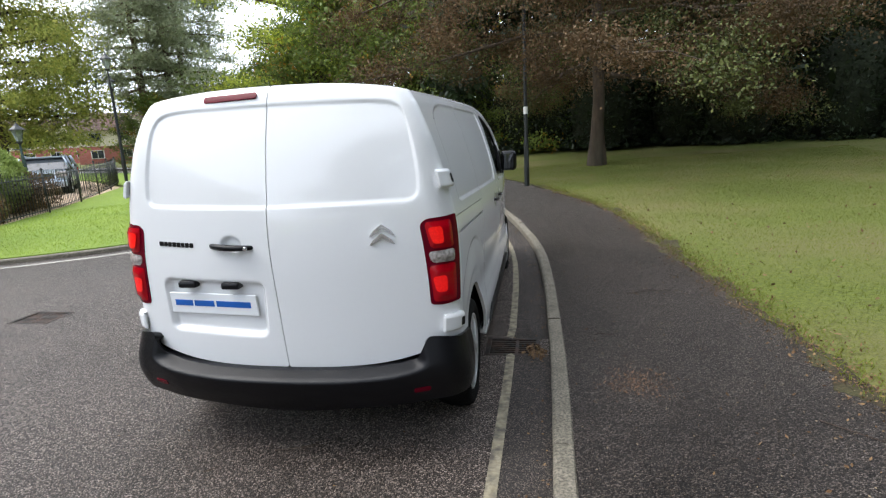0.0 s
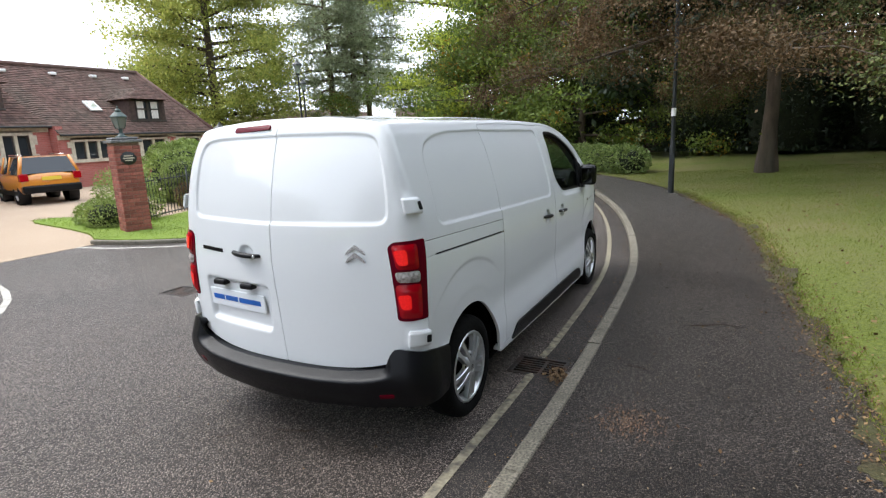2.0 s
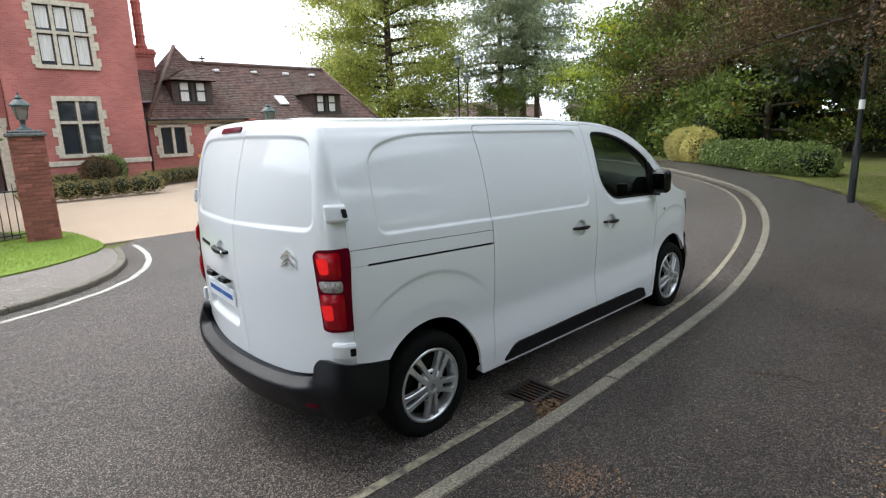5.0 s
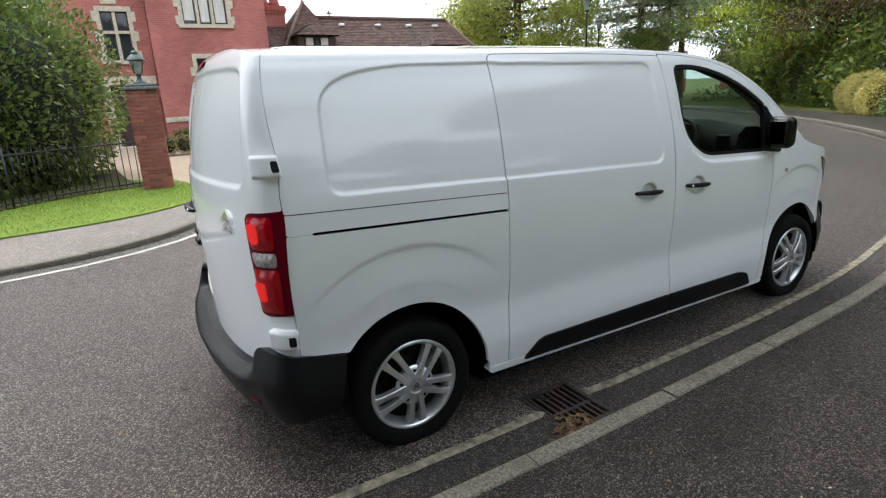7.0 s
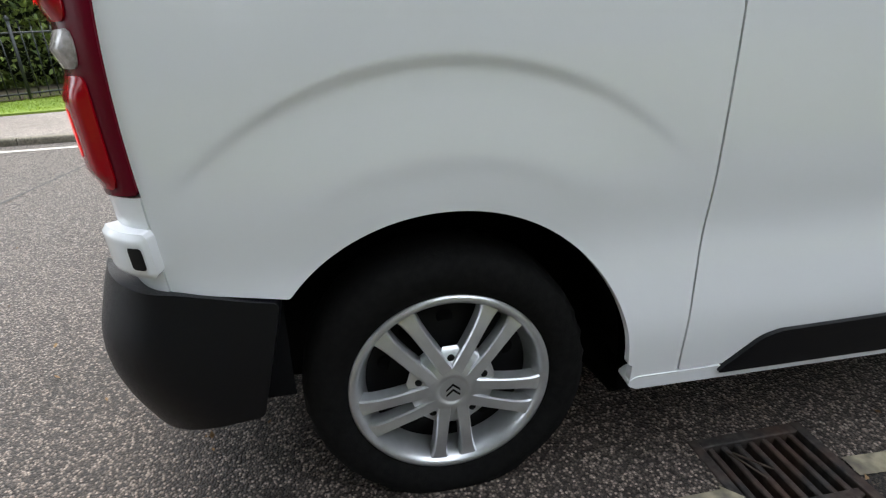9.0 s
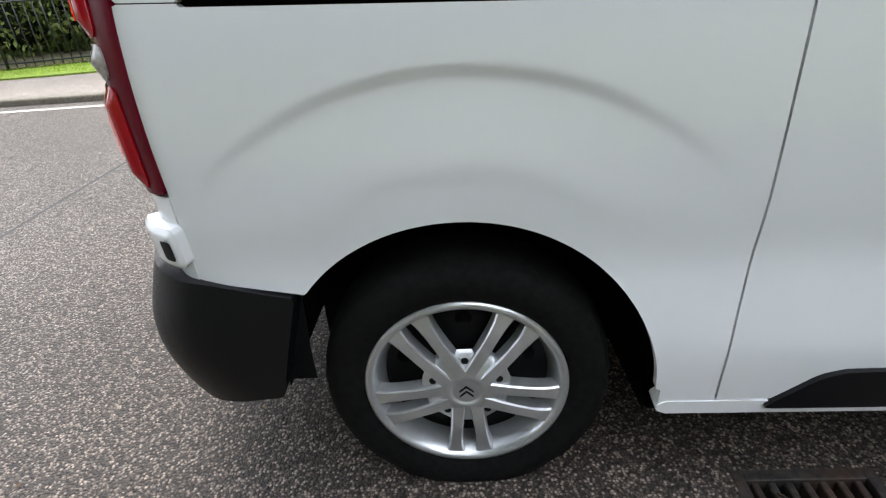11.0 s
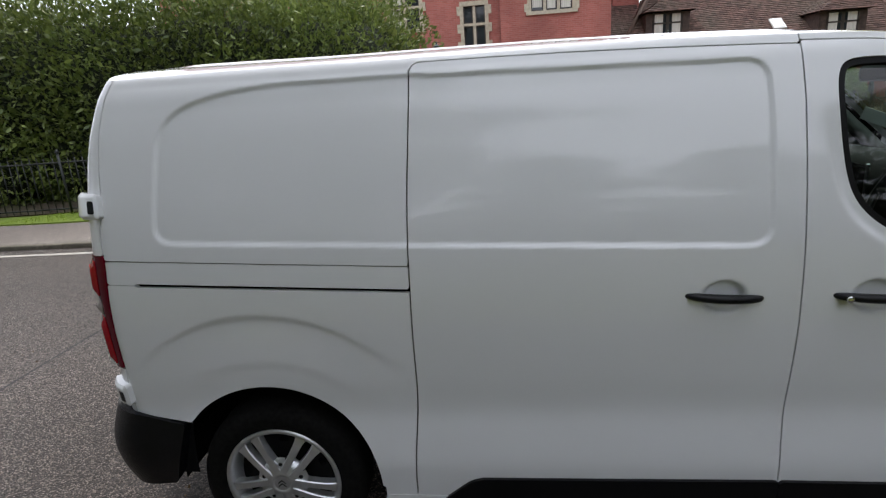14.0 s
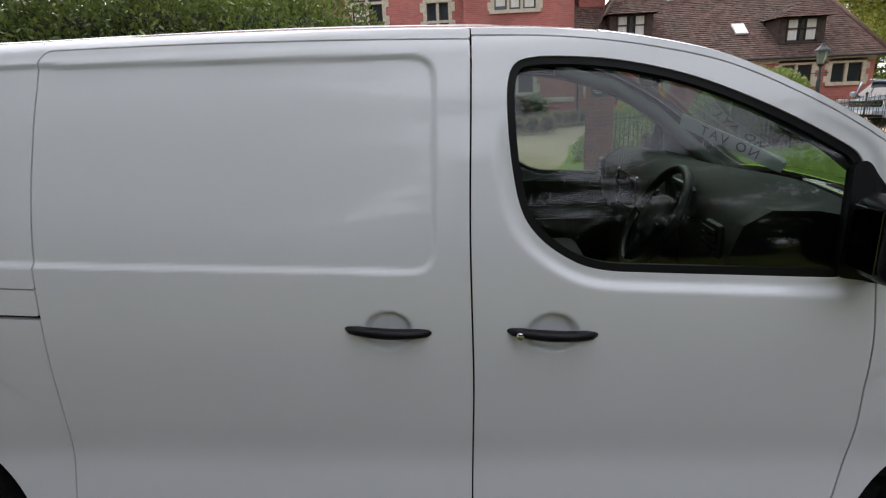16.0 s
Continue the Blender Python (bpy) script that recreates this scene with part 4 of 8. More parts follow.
for sg in (-1, 1):
    refl = rounded([(sg * 0.83, 0.385), (sg * 0.93, 0.392), (sg * 0.93, 0.367), (sg * 0.83, 0.36)], 0.008, 2)
    v, f = clip_grid(np.linspace(sg * 0.88 - 0.07, sg * 0.88 + 0.07, 24), np.linspace(0.35, 0.40, 12), lambda s, z: sd_poly(refl, s, z), lambda s, z: tuple(a + b for a, b in zip(bumper_at(s, z), (0, -0.004, 0))), 0.004)
    part("reflector", mesh_of("reflector", v, f), lamp_dark, bumper, "small red bumper reflector")

# high brake lamp, handle, badge, plate and plate lamps on the back
def on_back(x, z, out):
    s = np.abs(x - CX) / (W(z) - CX - 0.13)
    X, Y, Z = rear_at(s, z, True, 0.0)
    return x, REAR(z) + BOW * (x - CX) ** 2 - out, z


def back_plate(name, poly, out, rim, mat, parent, cell=0.008, label=""):
    xs, zs = [p[0] for p in poly], [p[1] for p in poly]
    v, f = clip_grid(np.arange(min(xs) - cell, max(xs) + 2 * cell, cell), np.arange(min(zs) - cell, max(zs) + 2 * cell, cell), lambda x, z: sd_poly(poly, x, z), lambda x, z: on_back(x, z, out), rim)
    return part(name, mesh_of(name, v, f), mat, parent, label)


high = back_plate("high_brake_lamp", rounded([(-0.300, 1.848), (-0.008, 1.858), (-0.006, 1.830), (-0.300, 1.818)], 0.013, 3), 0.012, 0.03, lamp_dark, van, 0.007, "slim dark red high-level brake lamp")
v, f = [], []
verts, faces, n, m = [], [], 16, 6
for i in range(n + 1):
    q = i / n
    x = -0.288 + 0.245 * q
    z = 1.122 - 0.010 * q
    y = float(REAR(z) + BOW * (x - CX) ** 2)
    b = 0.045 * math.sin(math.pi * q) ** 0.45
    h = 0.014 * (0.55 + 0.45 * math.sin(math.pi * q) ** 0.5)
    for o, dz in ((-0.004, -h), (b - 0.006, -h), (b, -h * 0.4), (b, h * 0.5), (b - 0.008, h), (max(-0.004, b - 0.026), h)):
        verts.append((x, y - o, z + dz))
for i in range(n):
    for j in range(m):
        k = (j + 1) % m
        faces.append((i * m + j, (i + 1) * m + j, (i + 1) * m + k, i * m + k))
faces += [tuple(range(m)), tuple(n * m + j for j in range(m))[::-1]]
rear_handle = part("rear_handle", mesh_of("rear_handle", verts, faces), black_plastic, van, "black plastic rear door handle")
part("lock", mesh_of("lock", [(-0.068 + b, float(REAR(1.11) + BOW * 0.0117) - 0.034 - a, 1.114 + c) for a, b, c in lathe([(0.0105, 0.0), (0.0105, 0.004), (0.008, 0.006), (0.0, 0.006)], 16, "x")[0]], lathe([(0.0105, 0.0), (0.0105, 0.004), (0.008, 0.006), (0.0, 0.006)], 16, "x")[1]), chrome, rear_handle, "small metal lock cylinder")
badge = new("chevron_badge")
badge.parent = van
badge["label"] = "polished double chevron badge"
for dz in (0.0, -0.042):
    chev = [(0.543, 1.150 + dz), (0.560, 1.176 + dz), (0.604, 1.210 + dz), (0.650, 1.178 + dz), (0.668, 1.150 + dz), (0.640, 1.166 + dz), (0.605, 1.186 + dz), (0.571, 1.166 + dz)]
    back_plate("chevron", [(x, z - 0.002) for x, z in chev], 0.012, 0.012, chrome, badge, 0.004)
# model name as plain dark bars
for i, (a, b) in enumerate(((-0.600, -0.572), (-0.567, -0.548), (-0.543, -0.520), (-0.515, -0.492), (-0.487, -0.464), (-0.459, -0.440), (-0.435, -0.412), (-0.407, -0.385))):
    zc = 1.128 - 0.006 * i / 7
    back_plate("letter_bar", rounded([(a, zc + 0.012), (b, zc + 0.012), (b, zc - 0.012), (a, zc - 0.012)], 0.004, 2), 0.003, 0.003, steel_black, van, 0.004, "dark raised lettering bar")
plate = part("number_plate", box_bm(-0.592, -0.064, -0.012, 0.0, 0.752, 0.864, 0.003, 1), plate_white, van, "white dealer plate with blue print")
plate.matrix_basis = Matrix.Translation((-0.33, -0.672, 0.808)) @ pose(0, 0, 0, 3, 0, -6.2) @ Matrix.Translation((0.328, 0.0, -0.808))
for a, b in ((-0.560, -0.452), (-0.440, -0.320), (-0.305, -0.100)):
    ob = part("print_bar", box_bm(a, b, -0.0145, -0.0115, 0.795, 0.826), print_blue, plate, "blue printed word bar")
for x0 in (-0.455, -0.195):
    pl = part("plate_lamp", box_bm(x0 - 0.050, x0 + 0.050, -0.03, 0.03, 0.897, 0.934, 0.012, 2), black_plastic, van, "black number plate lamp housing")
    pl.location.y = float(REAR(0.9) + BOW * (x0 - CX) ** 2) + 0.012
# front end
def front_at(x, z, out=0.0):
    a = np.abs(x - CX) / 0.86
    return x, 4.10 - 0.035 * ((z - 0.55) / 0.3) ** 2 - 0.10 * a**2 - 0.40 * a**6 + out, z


v, f = clip_grid(np.arange(-0.85, 0.94, 0.03), np.arange(0.55, 1.02, 0.02), lambda x, z: np.maximum(np.abs(x - CX) - 0.66, z - 0.94 - 0.10 * np.maximum(1 - (np.abs(x - CX) / 0.87) ** 2.4, 0)), front_at, 0.05)
nose = part("nose_panel", mesh_of("nose_panel", v, f), white_paint, van, "white nose panel")
v, f = clip_grid(np.arange(-0.90, 0.99, 0.03), np.arange(0.20, 0.60, 0.02), lambda x, z: np.abs(x - CX) - 0.68, lambda x, z: front_at(x, z, 0.05 - 0.05 * np.abs((z - 0.42) / 0.2) ** 3), 0.06)
part("front_bumper", mesh_of("front_bumper", v, f), black_plastic, van, "matt black plastic front bumper")
for right in (True, False):
    v, f = clip_grid(np.arange(3.50, 4.02, 0.02), np.arange(0.22, 0.68, 0.02), lambda y, z: np.maximum.reduce([arch_field(y, z, AXLE_F, 0.418), y - 3.99, z - 0.50 - 0.35 * (y - 3.66), 0.235 + 0.06 * (y - 3.66) - z]), lambda y, z: side_at(y, z, right, 0.014 + 0.02 * step(y, 3.7, 3.9) * np.sin(np.clip((z - 0.24) / 0.36, 0, 1) * np.pi)), 0.03)
    part("bumper_end", mesh_of("bumper_end", v, f if right else [q[::-1] for q in f]), black_plastic, van, "matt black bumper end")
    lamp = [(0.50, 0.86), (0.48, 0.80), (0.62, 0.82), (0.64, 0.93), (0.58, 0.92)]
    lamp = lamp if right else [(2 * CX - x, z) for x, z in lamp]
    v, f = clip_grid(np.arange(min(p[0] for p in lamp) - 0.02, max(p[0] for p in lamp) + 0.03, 0.015), np.arange(0.78, 1.06, 0.015), lambda x, z: sd_poly(lamp, x, z), lambda x, z: front_at(x, z, 0.012), 0.03)
    part("headlamp", mesh_of("headlamp", v, f), material("headlamp_lens", (0.05, 0.05, 0.055), 0.05, Coat_Weight=1.0), van, "swept clear headlamp")
    wl2 = rounded([(3.60, 1.035), (3.72, 0.985), (3.93, 0.925), (3.975, 0.83), (3.86, 0.80), (3.70, 0.90)], 0.02, 3)
    v, f = clip_grid(np.arange(3.56, 4.0, 0.01), np.arange(0.78, 1.06, 0.01), lambda y, z: sd_poly(wl2, y, z), lambda y, z: side_at(y, z, right, 0.006), 0.015)
    part("headlamp_side", mesh_of("headlamp_side", v, f if right else [q[::-1] for q in f]), bpy.data.materials["headlamp_lens"], van, "swept headlamp end")
    rp = rounded([(3.03, 1.003), (3.075, 1.000), (3.06, 0.975), (3.035, 0.98)], 0.008, 3)
    v, f = clip_grid(np.arange(3.02, 3.09, 0.005), np.arange(0.965, 1.015, 0.005), lambda y, z: sd_poly(rp, y, z), lambda y, z: side_at(y, z, right, 0.005), 0.006)
    part("side_repeater", mesh_of("side_repeater", v, f if right else [q[::-1] for q in f]), lamp_clear, van, "small clear side repeater")
    # door mirror
    sg = 1 if right else -1
    bm = box_bm(-0.085, 0.085, -0.06, 0.06, -0.105, 0.105, 0.045, 5)
    for vert in bm.verts:
        vert.co.x *= 1 - 0.25 * max(0, vert.co.y / 0.07)
        vert.co.z *= 1 - 0.22 * max(0, vert.co.y / 0.07)
    for fc in bm.faces:
        fc.smooth = True
    mirror = part("door_mirror", bm, material("mirror_shell", (0.006, 0.006, 0.0065), 0.25, Specular_IOR_Level=0.3), van, "black door mirror housing")
    mirror.location = (CX + sg * 0.968, 2.83, 1.272)
    # dark metal colour stands in for a reflection of dark trees
    part("mirror_glass", box_bm(-0.052, 0.052, -0.0635, -0.0595, -0.078, 0.078, 0.002, 1), material("dark_reflection_metal", (0.07, 0.072, 0.075), 0.02, 1.0), mirror, "mirror glass")
    part("mirror_arm", box_bm(*sorted((-sg * 0.12, -sg * 0.04)), -0.035, 0.035, -0.09, -0.02, 0.015, 2), black_plastic, mirror)

# wheels
def wheel(x_face, yc, right):
    sg = 1 if right else -1
    hub = new("wheel")
    hub.parent = van
    hub["label"] = "silver twin-spoke wheel with a black tyre"
    hub.matrix_basis = pose(x_face, yc, WHEEL_Z, 0, 0, 0 if right else 180)
    R = 0.330
    prof = [(0.200, -0.215), (0.27, -0.225), (R - 0.03, -0.205), (R - 0.008, -0.17), (R, -0.13), (R, -0.06), (R - 0.004, -0.028), (R - 0.017, -0.006), (0.285, 0.006), (0.255, 0.004), (0.232, -0.006), (0.222, -0.022), (0.215, -0.05)]
    v, f = lathe(prof, 72, "x")
    for i in range(72):
        for ring, depth in ((3, 0.006), (6, 0.008)):
            if i % 2 == 0:
                k = ring * 72 + i
                a = v[k]
                c = 1 - depth / R
                v[k] = (a[0], a[1] * c, a[2] * c)
    low = -WHEEL_Z - 0.027
    v = [(x + (0.006 if z < low + 0.05 and x > -0.02 else 0.0), y, max(z, low)) for x, y, z in v]
    part("tyre", mesh_of("tyre", v, f), tyre_rubber, hub, "black rubber tyre")
    v, f = lathe([(0.222, -0.03), (0.226, -0.010), (0.222, -0.002), (0.214, 0.0), (0.2085, -0.003), (0.203, -0.011), (0.195, -0.030), (0.186, -0.056), (0.184, -0.066)], 72, "x")
    pieces = [(v, f)]
    # twin spokes
    blades = []
    for k in range(5):
        a0 = radians(-90 + 72 * k)
        for sgn in (1, -1):
            rows = []
            for q in range(13):
                t = q / 12
                r = 0.045 + (0.205 - 0.045) * t
                off = sgn * (0.0195 + 0.0160 * t)
                half = 0.0125 + 0.0020 * t + 0.009 * t ** 7 + 0.003 * (1 - t) ** 3
                x = 0.010 - 0.008 * t - 0.012 * t**3
                c, s2 = math.cos(a0), math.sin(a0)
                ring = []
                for w, dx in ((-half * 1.08, -0.034), (-half, -0.004), (-half * 0.80, 0.0), (half * 0.80, 0.0), (half, -0.004), (half * 1.08, -0.034)):
                    ring.append((x + dx, r * c - (off + w) * s2, r * s2 + (off + w) * c))
                rows.append(ring)
            vv = [p for ring in rows for p in ring]
            ff = [(i * 6 + j, i * 6 + j + 1, (i + 1) * 6 + j + 1, (i + 1) * 6 + j) for i in range(12) for j in range(5)]
            blades.append((vv, ff))
        # web that closes the root of the pair
        c, s2 = math.cos(a0), math.sin(a0)
        web = [(dx, r * c - w * s2, r * s2 + w * c) for r, w, dx in ((0.045, -0.020, 0.004), (0.045, 0.020, 0.004), (0.092, 0.018, -0.001), (0.092, -0.018, -0.001), (0.097, 0.016, -0.030), (0.097, -0.016, -0.030))]
        pieces.append((web, [(0, 3, 2, 1), (3, 5, 4, 2)]))
    v, f = lathe([(0.082, -0.022), (0.078, -0.006), (0.066, 0.002), (0.052, 0.008), (0.042, 0.010), (0.034, 0.0105), (0.033, 0.008), (0.028, 0.008), (0.0, 0.010)], 40, "x")
    pieces.append((v, f))
    for k in range(5):
        a0 = radians(-90 + 36 + 72 * k)
        c, s2 = math.cos(a0), math.sin(a0)
        ring = [(dx, r * c - w * s2, r * s2 + w * c) for r, w, dx in ((0.05, -0.028, 0.002), (0.05, 0.028, 0.002), (0.094, 0.020, -0.004), (0.094, -0.020, -0.004), (0.099, 0.016, -0.014), (0.099, -0.016, -0.014))]
        pieces.append((ring, [(0, 3, 2, 1), (3, 5, 4, 2)]))
    trim_v, trim_f = join(pieces)
    trim_v = [(x, y * 1.03, z * 1.03) for x, y, z in trim_v]
    trim = part("wheel_trim", mesh_of("wheel_trim", trim_v, trim_f), wheel_silver, hub, "silver twin-spoke wheel trim")
    for vv, ff in blades:
        part("spoke", mesh_of("spoke", [(x, y * 1.03, z * 1.03) for x, y, z in vv], ff, False), wheel_silver, trim)
    v, f = lathe([(0.212, -0.06), (0.19, -0.075), (0.15, -0.068), (0.10, -0.055), (0.0, -0.05)], 48, "x")
    rim = part("steel_rim", mesh_of("steel_rim", v, f), steel_black, hub, "black steel rim behind the trim")
    for k in range(10):
        a = radians(18 + 36 * k)
        v, f = lathe([(0.019, 0.0), (0.019, 0.0015), (0.0, 0.0015)], 14, "x")
        part("vent_hole", mesh_of("vent_hole", [(p[0] - 0.0665, p[1] + 0.148 * math.cos(a), p[2] + 0.148 * math.sin(a)) for p in v], f), dark_void, rim)
    for k in range(5):
        a = radians(-90 + 36 + 72 * k)
        v, f = lathe([(0.010, -0.012), (0.010, 0.0), (0.008, 0.004), (0.0, 0.004)], 10, "x")
        part("wheel_nut", mesh_of("wheel_nut", [(p[0] - 0.004, p[1] + 0.078 * math.cos(a), p[2] + 0.078 * math.sin(a)) for p in v], f), steel_black, hub)
    for dz in (0.006, -0.008):
        v = [(0.0112, y, z + dz) for y, z in ((-0.016, -0.008), (0.0, 0.006), (0.016, -0.008), (0.016, -0.002), (0.0, 0.013), (-0.016, -0.002))]
        part("cap_chevron", mesh_of("cap_chevron", v, [(0, 1, 4, 5), (1, 2, 3, 4)], False), steel_black, hub)


for yc in (AXLE_R, AXLE_F):
    for right in (True, False):
        wheel(0.932 if right else 2 * CX - 0.932, yc, right)
        sg = 1 if right else -1
        # wheel-house liner
        v, f = [], []
        n = 24
        for i in range(n + 1):
            a = radians(-3 + 186 * i / n)
            for x in (0.90, 0.55):
                v.append((CX + sg * (x - CX), yc + 0.415 * math.cos(a), HUB_Z + 0.415 * math.sin(a)))
        f = [(2 * i, 2 * i + 1, 2 * i + 3, 2 * i + 2) for i in range(n)]
        v += [(CX + sg * (0.55 - CX), yc - 0.415, 0.12), (CX + sg * (0.55 - CX), yc + 0.415, 0.12)]
        f.append(tuple(2 * i + 1 for i in range(n + 1)) + (2 * n + 2, 2 * n + 3))
        v += [(CX + sg * (0.885 - CX), yc + 0.415, 0.165), (CX + sg * (0.885 - CX), yc - 0.405, 0.33), (CX + sg * (0.55 - CX), yc - 0.405, 0.33)]
        f += [(0, 1, 2 * n + 3, 2 * n + 4), (2 * n, 2 * n + 1, 2 * n + 6, 2 * n + 5)]
        part("wheel_housing", mesh_of("wheel_housing", v, f), dark_void, van, "black wheel-arch liner")
# underbody
part("underbody", box_bm(CX - 0.84, CX + 0.84, 0.42, 2.86, 0.145, 0.26, 0.02, 1), dark_void, van, "dark underbody")
for sg in (-1, 1):
    part("splash_guard", box_bm(*sorted((CX + sg * 0.45, CX + sg * 0.84)), -0.56, -0.38, 0.335, 0.52, 0.02, 1), dark_void, van, "black splash guard behind the wheel")
part("rear_underbody", box_bm(CX - 0.5, CX + 0.5, -0.45, 0.42, 0.38, 0.44, 0.02, 1), dark_void, van, "dark rear underbody")


# ---------------------------------------------------------------- house
lead_black = material("painted_iron", (0.014, 0.017, 0.017), 0.45)
frame_dark = material("dark_window_frame", (0.045, 0.035, 0.030), 0.5)
frame_white = material("white_window_frame", (0.75, 0.75, 0.72), 0.5)
# near-black colour that stands in for the shade inside the rooms
room_shade = material("room_shade_tone", (0.012, 0.012, 0.013), 0.8)
curtain = varied("net_curtain", (0.55, 0.53, 0.48), (0.72, 0.70, 0.65), 3, 0.9, stretch=(8, 8, 0.5))
pane_glass = material("window_glass", (0.03, 0.035, 0.04), 0.03, Specular_IOR_Level=0.6)
door_brown = varied("brown_door_paint", (0.040, 0.018, 0.016), (0.060, 0.028, 0.024), 6, 0.45)


def bricked(name, brick, brick2, mortar, scale, rough=0.9):
    m = material(name, brick, rough)
    t, p = nodes_of(m)
    co = t.nodes.new("ShaderNodeTexCoord")
    sx = t.nodes.new("ShaderNodeSeparateXYZ")
    cx = t.nodes.new("ShaderNodeCombineXYZ")
    add = t.nodes.new("ShaderNodeMath")
    t.links.new(co.outputs["Object"], sx.inputs[0])
    t.links.new(sx.outputs[0], add.inputs[0])
    t.links.new(sx.outputs[1], add.inputs[1])
    t.links.new(add.outputs[0], cx.inputs[0])
    t.links.new(sx.outputs[2], cx.inputs[1])
    b = t.nodes.new("ShaderNodeTexBrick")
    b.inputs["Scale"].default_value = scale
    b.inputs["Mortar Size"].default_value = 0.008
    b.inputs["Brick Width"].default_value, b.inputs["Row Height"].default_value = 0.225, 0.075
    b.inputs["Color1"].default_value, b.inputs["Color2"].default_value, b.inputs["Mortar"].default_value = (*brick, 1), (*brick2, 1), (*mortar, 1)
    t.links.new(cx.outputs[0], b.inputs["Vector"])
    n = t.nodes.new("ShaderNodeTexNoise")
    n.inputs["Scale"].default_value, n.inputs["Detail"].default_value = 0.5, 6
    t.links.new(co.outputs["Object"], n.inputs["Vector"])
    hs = t.nodes.new("ShaderNodeHueSaturation")
    mr = t.nodes.new("ShaderNodeMapRange")
    mr.inputs["From Min"].default_value, mr.inputs["From Max"].default_value = 0.3, 0.7
    mr.inputs["To Min"].default_value, mr.inputs["To Max"].default_value = 0.78, 1.2
    t.links.new(n.outputs[0], mr.inputs[0])
    t.links.new(mr.outputs[0], hs.inputs["Value"])
    t.links.new(b.outputs[0], hs.inputs["Color"])
    t.links.new(hs.outputs[0], p.inputs["Base Color"])
    bu = t.nodes.new("ShaderNodeBump")
    bu.inputs["Distance"].default_value = 0.006
    bu.invert = True
    t.links.new(b.outputs["Fac"], bu.inputs["Height"])
    t.links.new(bu.outputs[0], p.inputs["Normal"])
    return m


house_brick = bricked("house_brick", (0.37, 0.112, 0.092), (0.45, 0.150, 0.125), (0.40, 0.19, 0.16), 1.0)


def wall_with_holes(name, x, y0, y1, z0, z1, holes, thick, mat, parent):
    """A wall facing +x with rectangular openings (ya, yb, za, zb) cut through it."""
    ys = sorted({y0, y1, *(h[0] for h in holes), *(h[1] for h in holes)})
    zs = sorted({z0, z1, *(h[2] for h in holes), *(h[3] for h in holes)})
    bm = bmesh.new()
    solid = lambda a, b, c, d: not any(h[0] < (a + b) / 2 < h[1] and h[2] < (c + d) / 2 < h[3] for h in holes)
    vid = {}

    def vert(*c):
        c = tuple(round(k, 5) for k in c)
        if c not in vid:
            vid[c] = bm.verts.new(c)
        return vid[c]

    cells = {(i, j): solid(ys[i], ys[i + 1], zs[j], zs[j + 1]) for i in range(len(ys) - 1) for j in range(len(zs) - 1)}
    for (i, j), s in cells.items():
        if not s:
            continue
        a, b, c, d = ys[i], ys[i + 1], zs[j], zs[j + 1]
        bm.faces.new([vert(x, a, c), vert(x, b, c), vert(x, b, d), vert(x, a, d)])
        bm.faces.new([vert(x - thick, a, d), vert(x - thick, b, d), vert(x - thick, b, c), vert(x - thick, a, c)])
        for di, dj, e in ((-1, 0, ((a, c), (a, d))), (1, 0, ((b, d), (b, c))), (0, -1, ((b, c), (a, c))), (0, 1, ((a, d), (b, d)))):
            if not cells.get((i + di, j + dj), False):
                (p, q), (r, s2) = e
                bm.faces.new([vert(x, p, q), vert(x, r, s2), vert(x - thick, r, s2), vert(x - thick, p, q)])
    return part(name, bm, mat, parent)


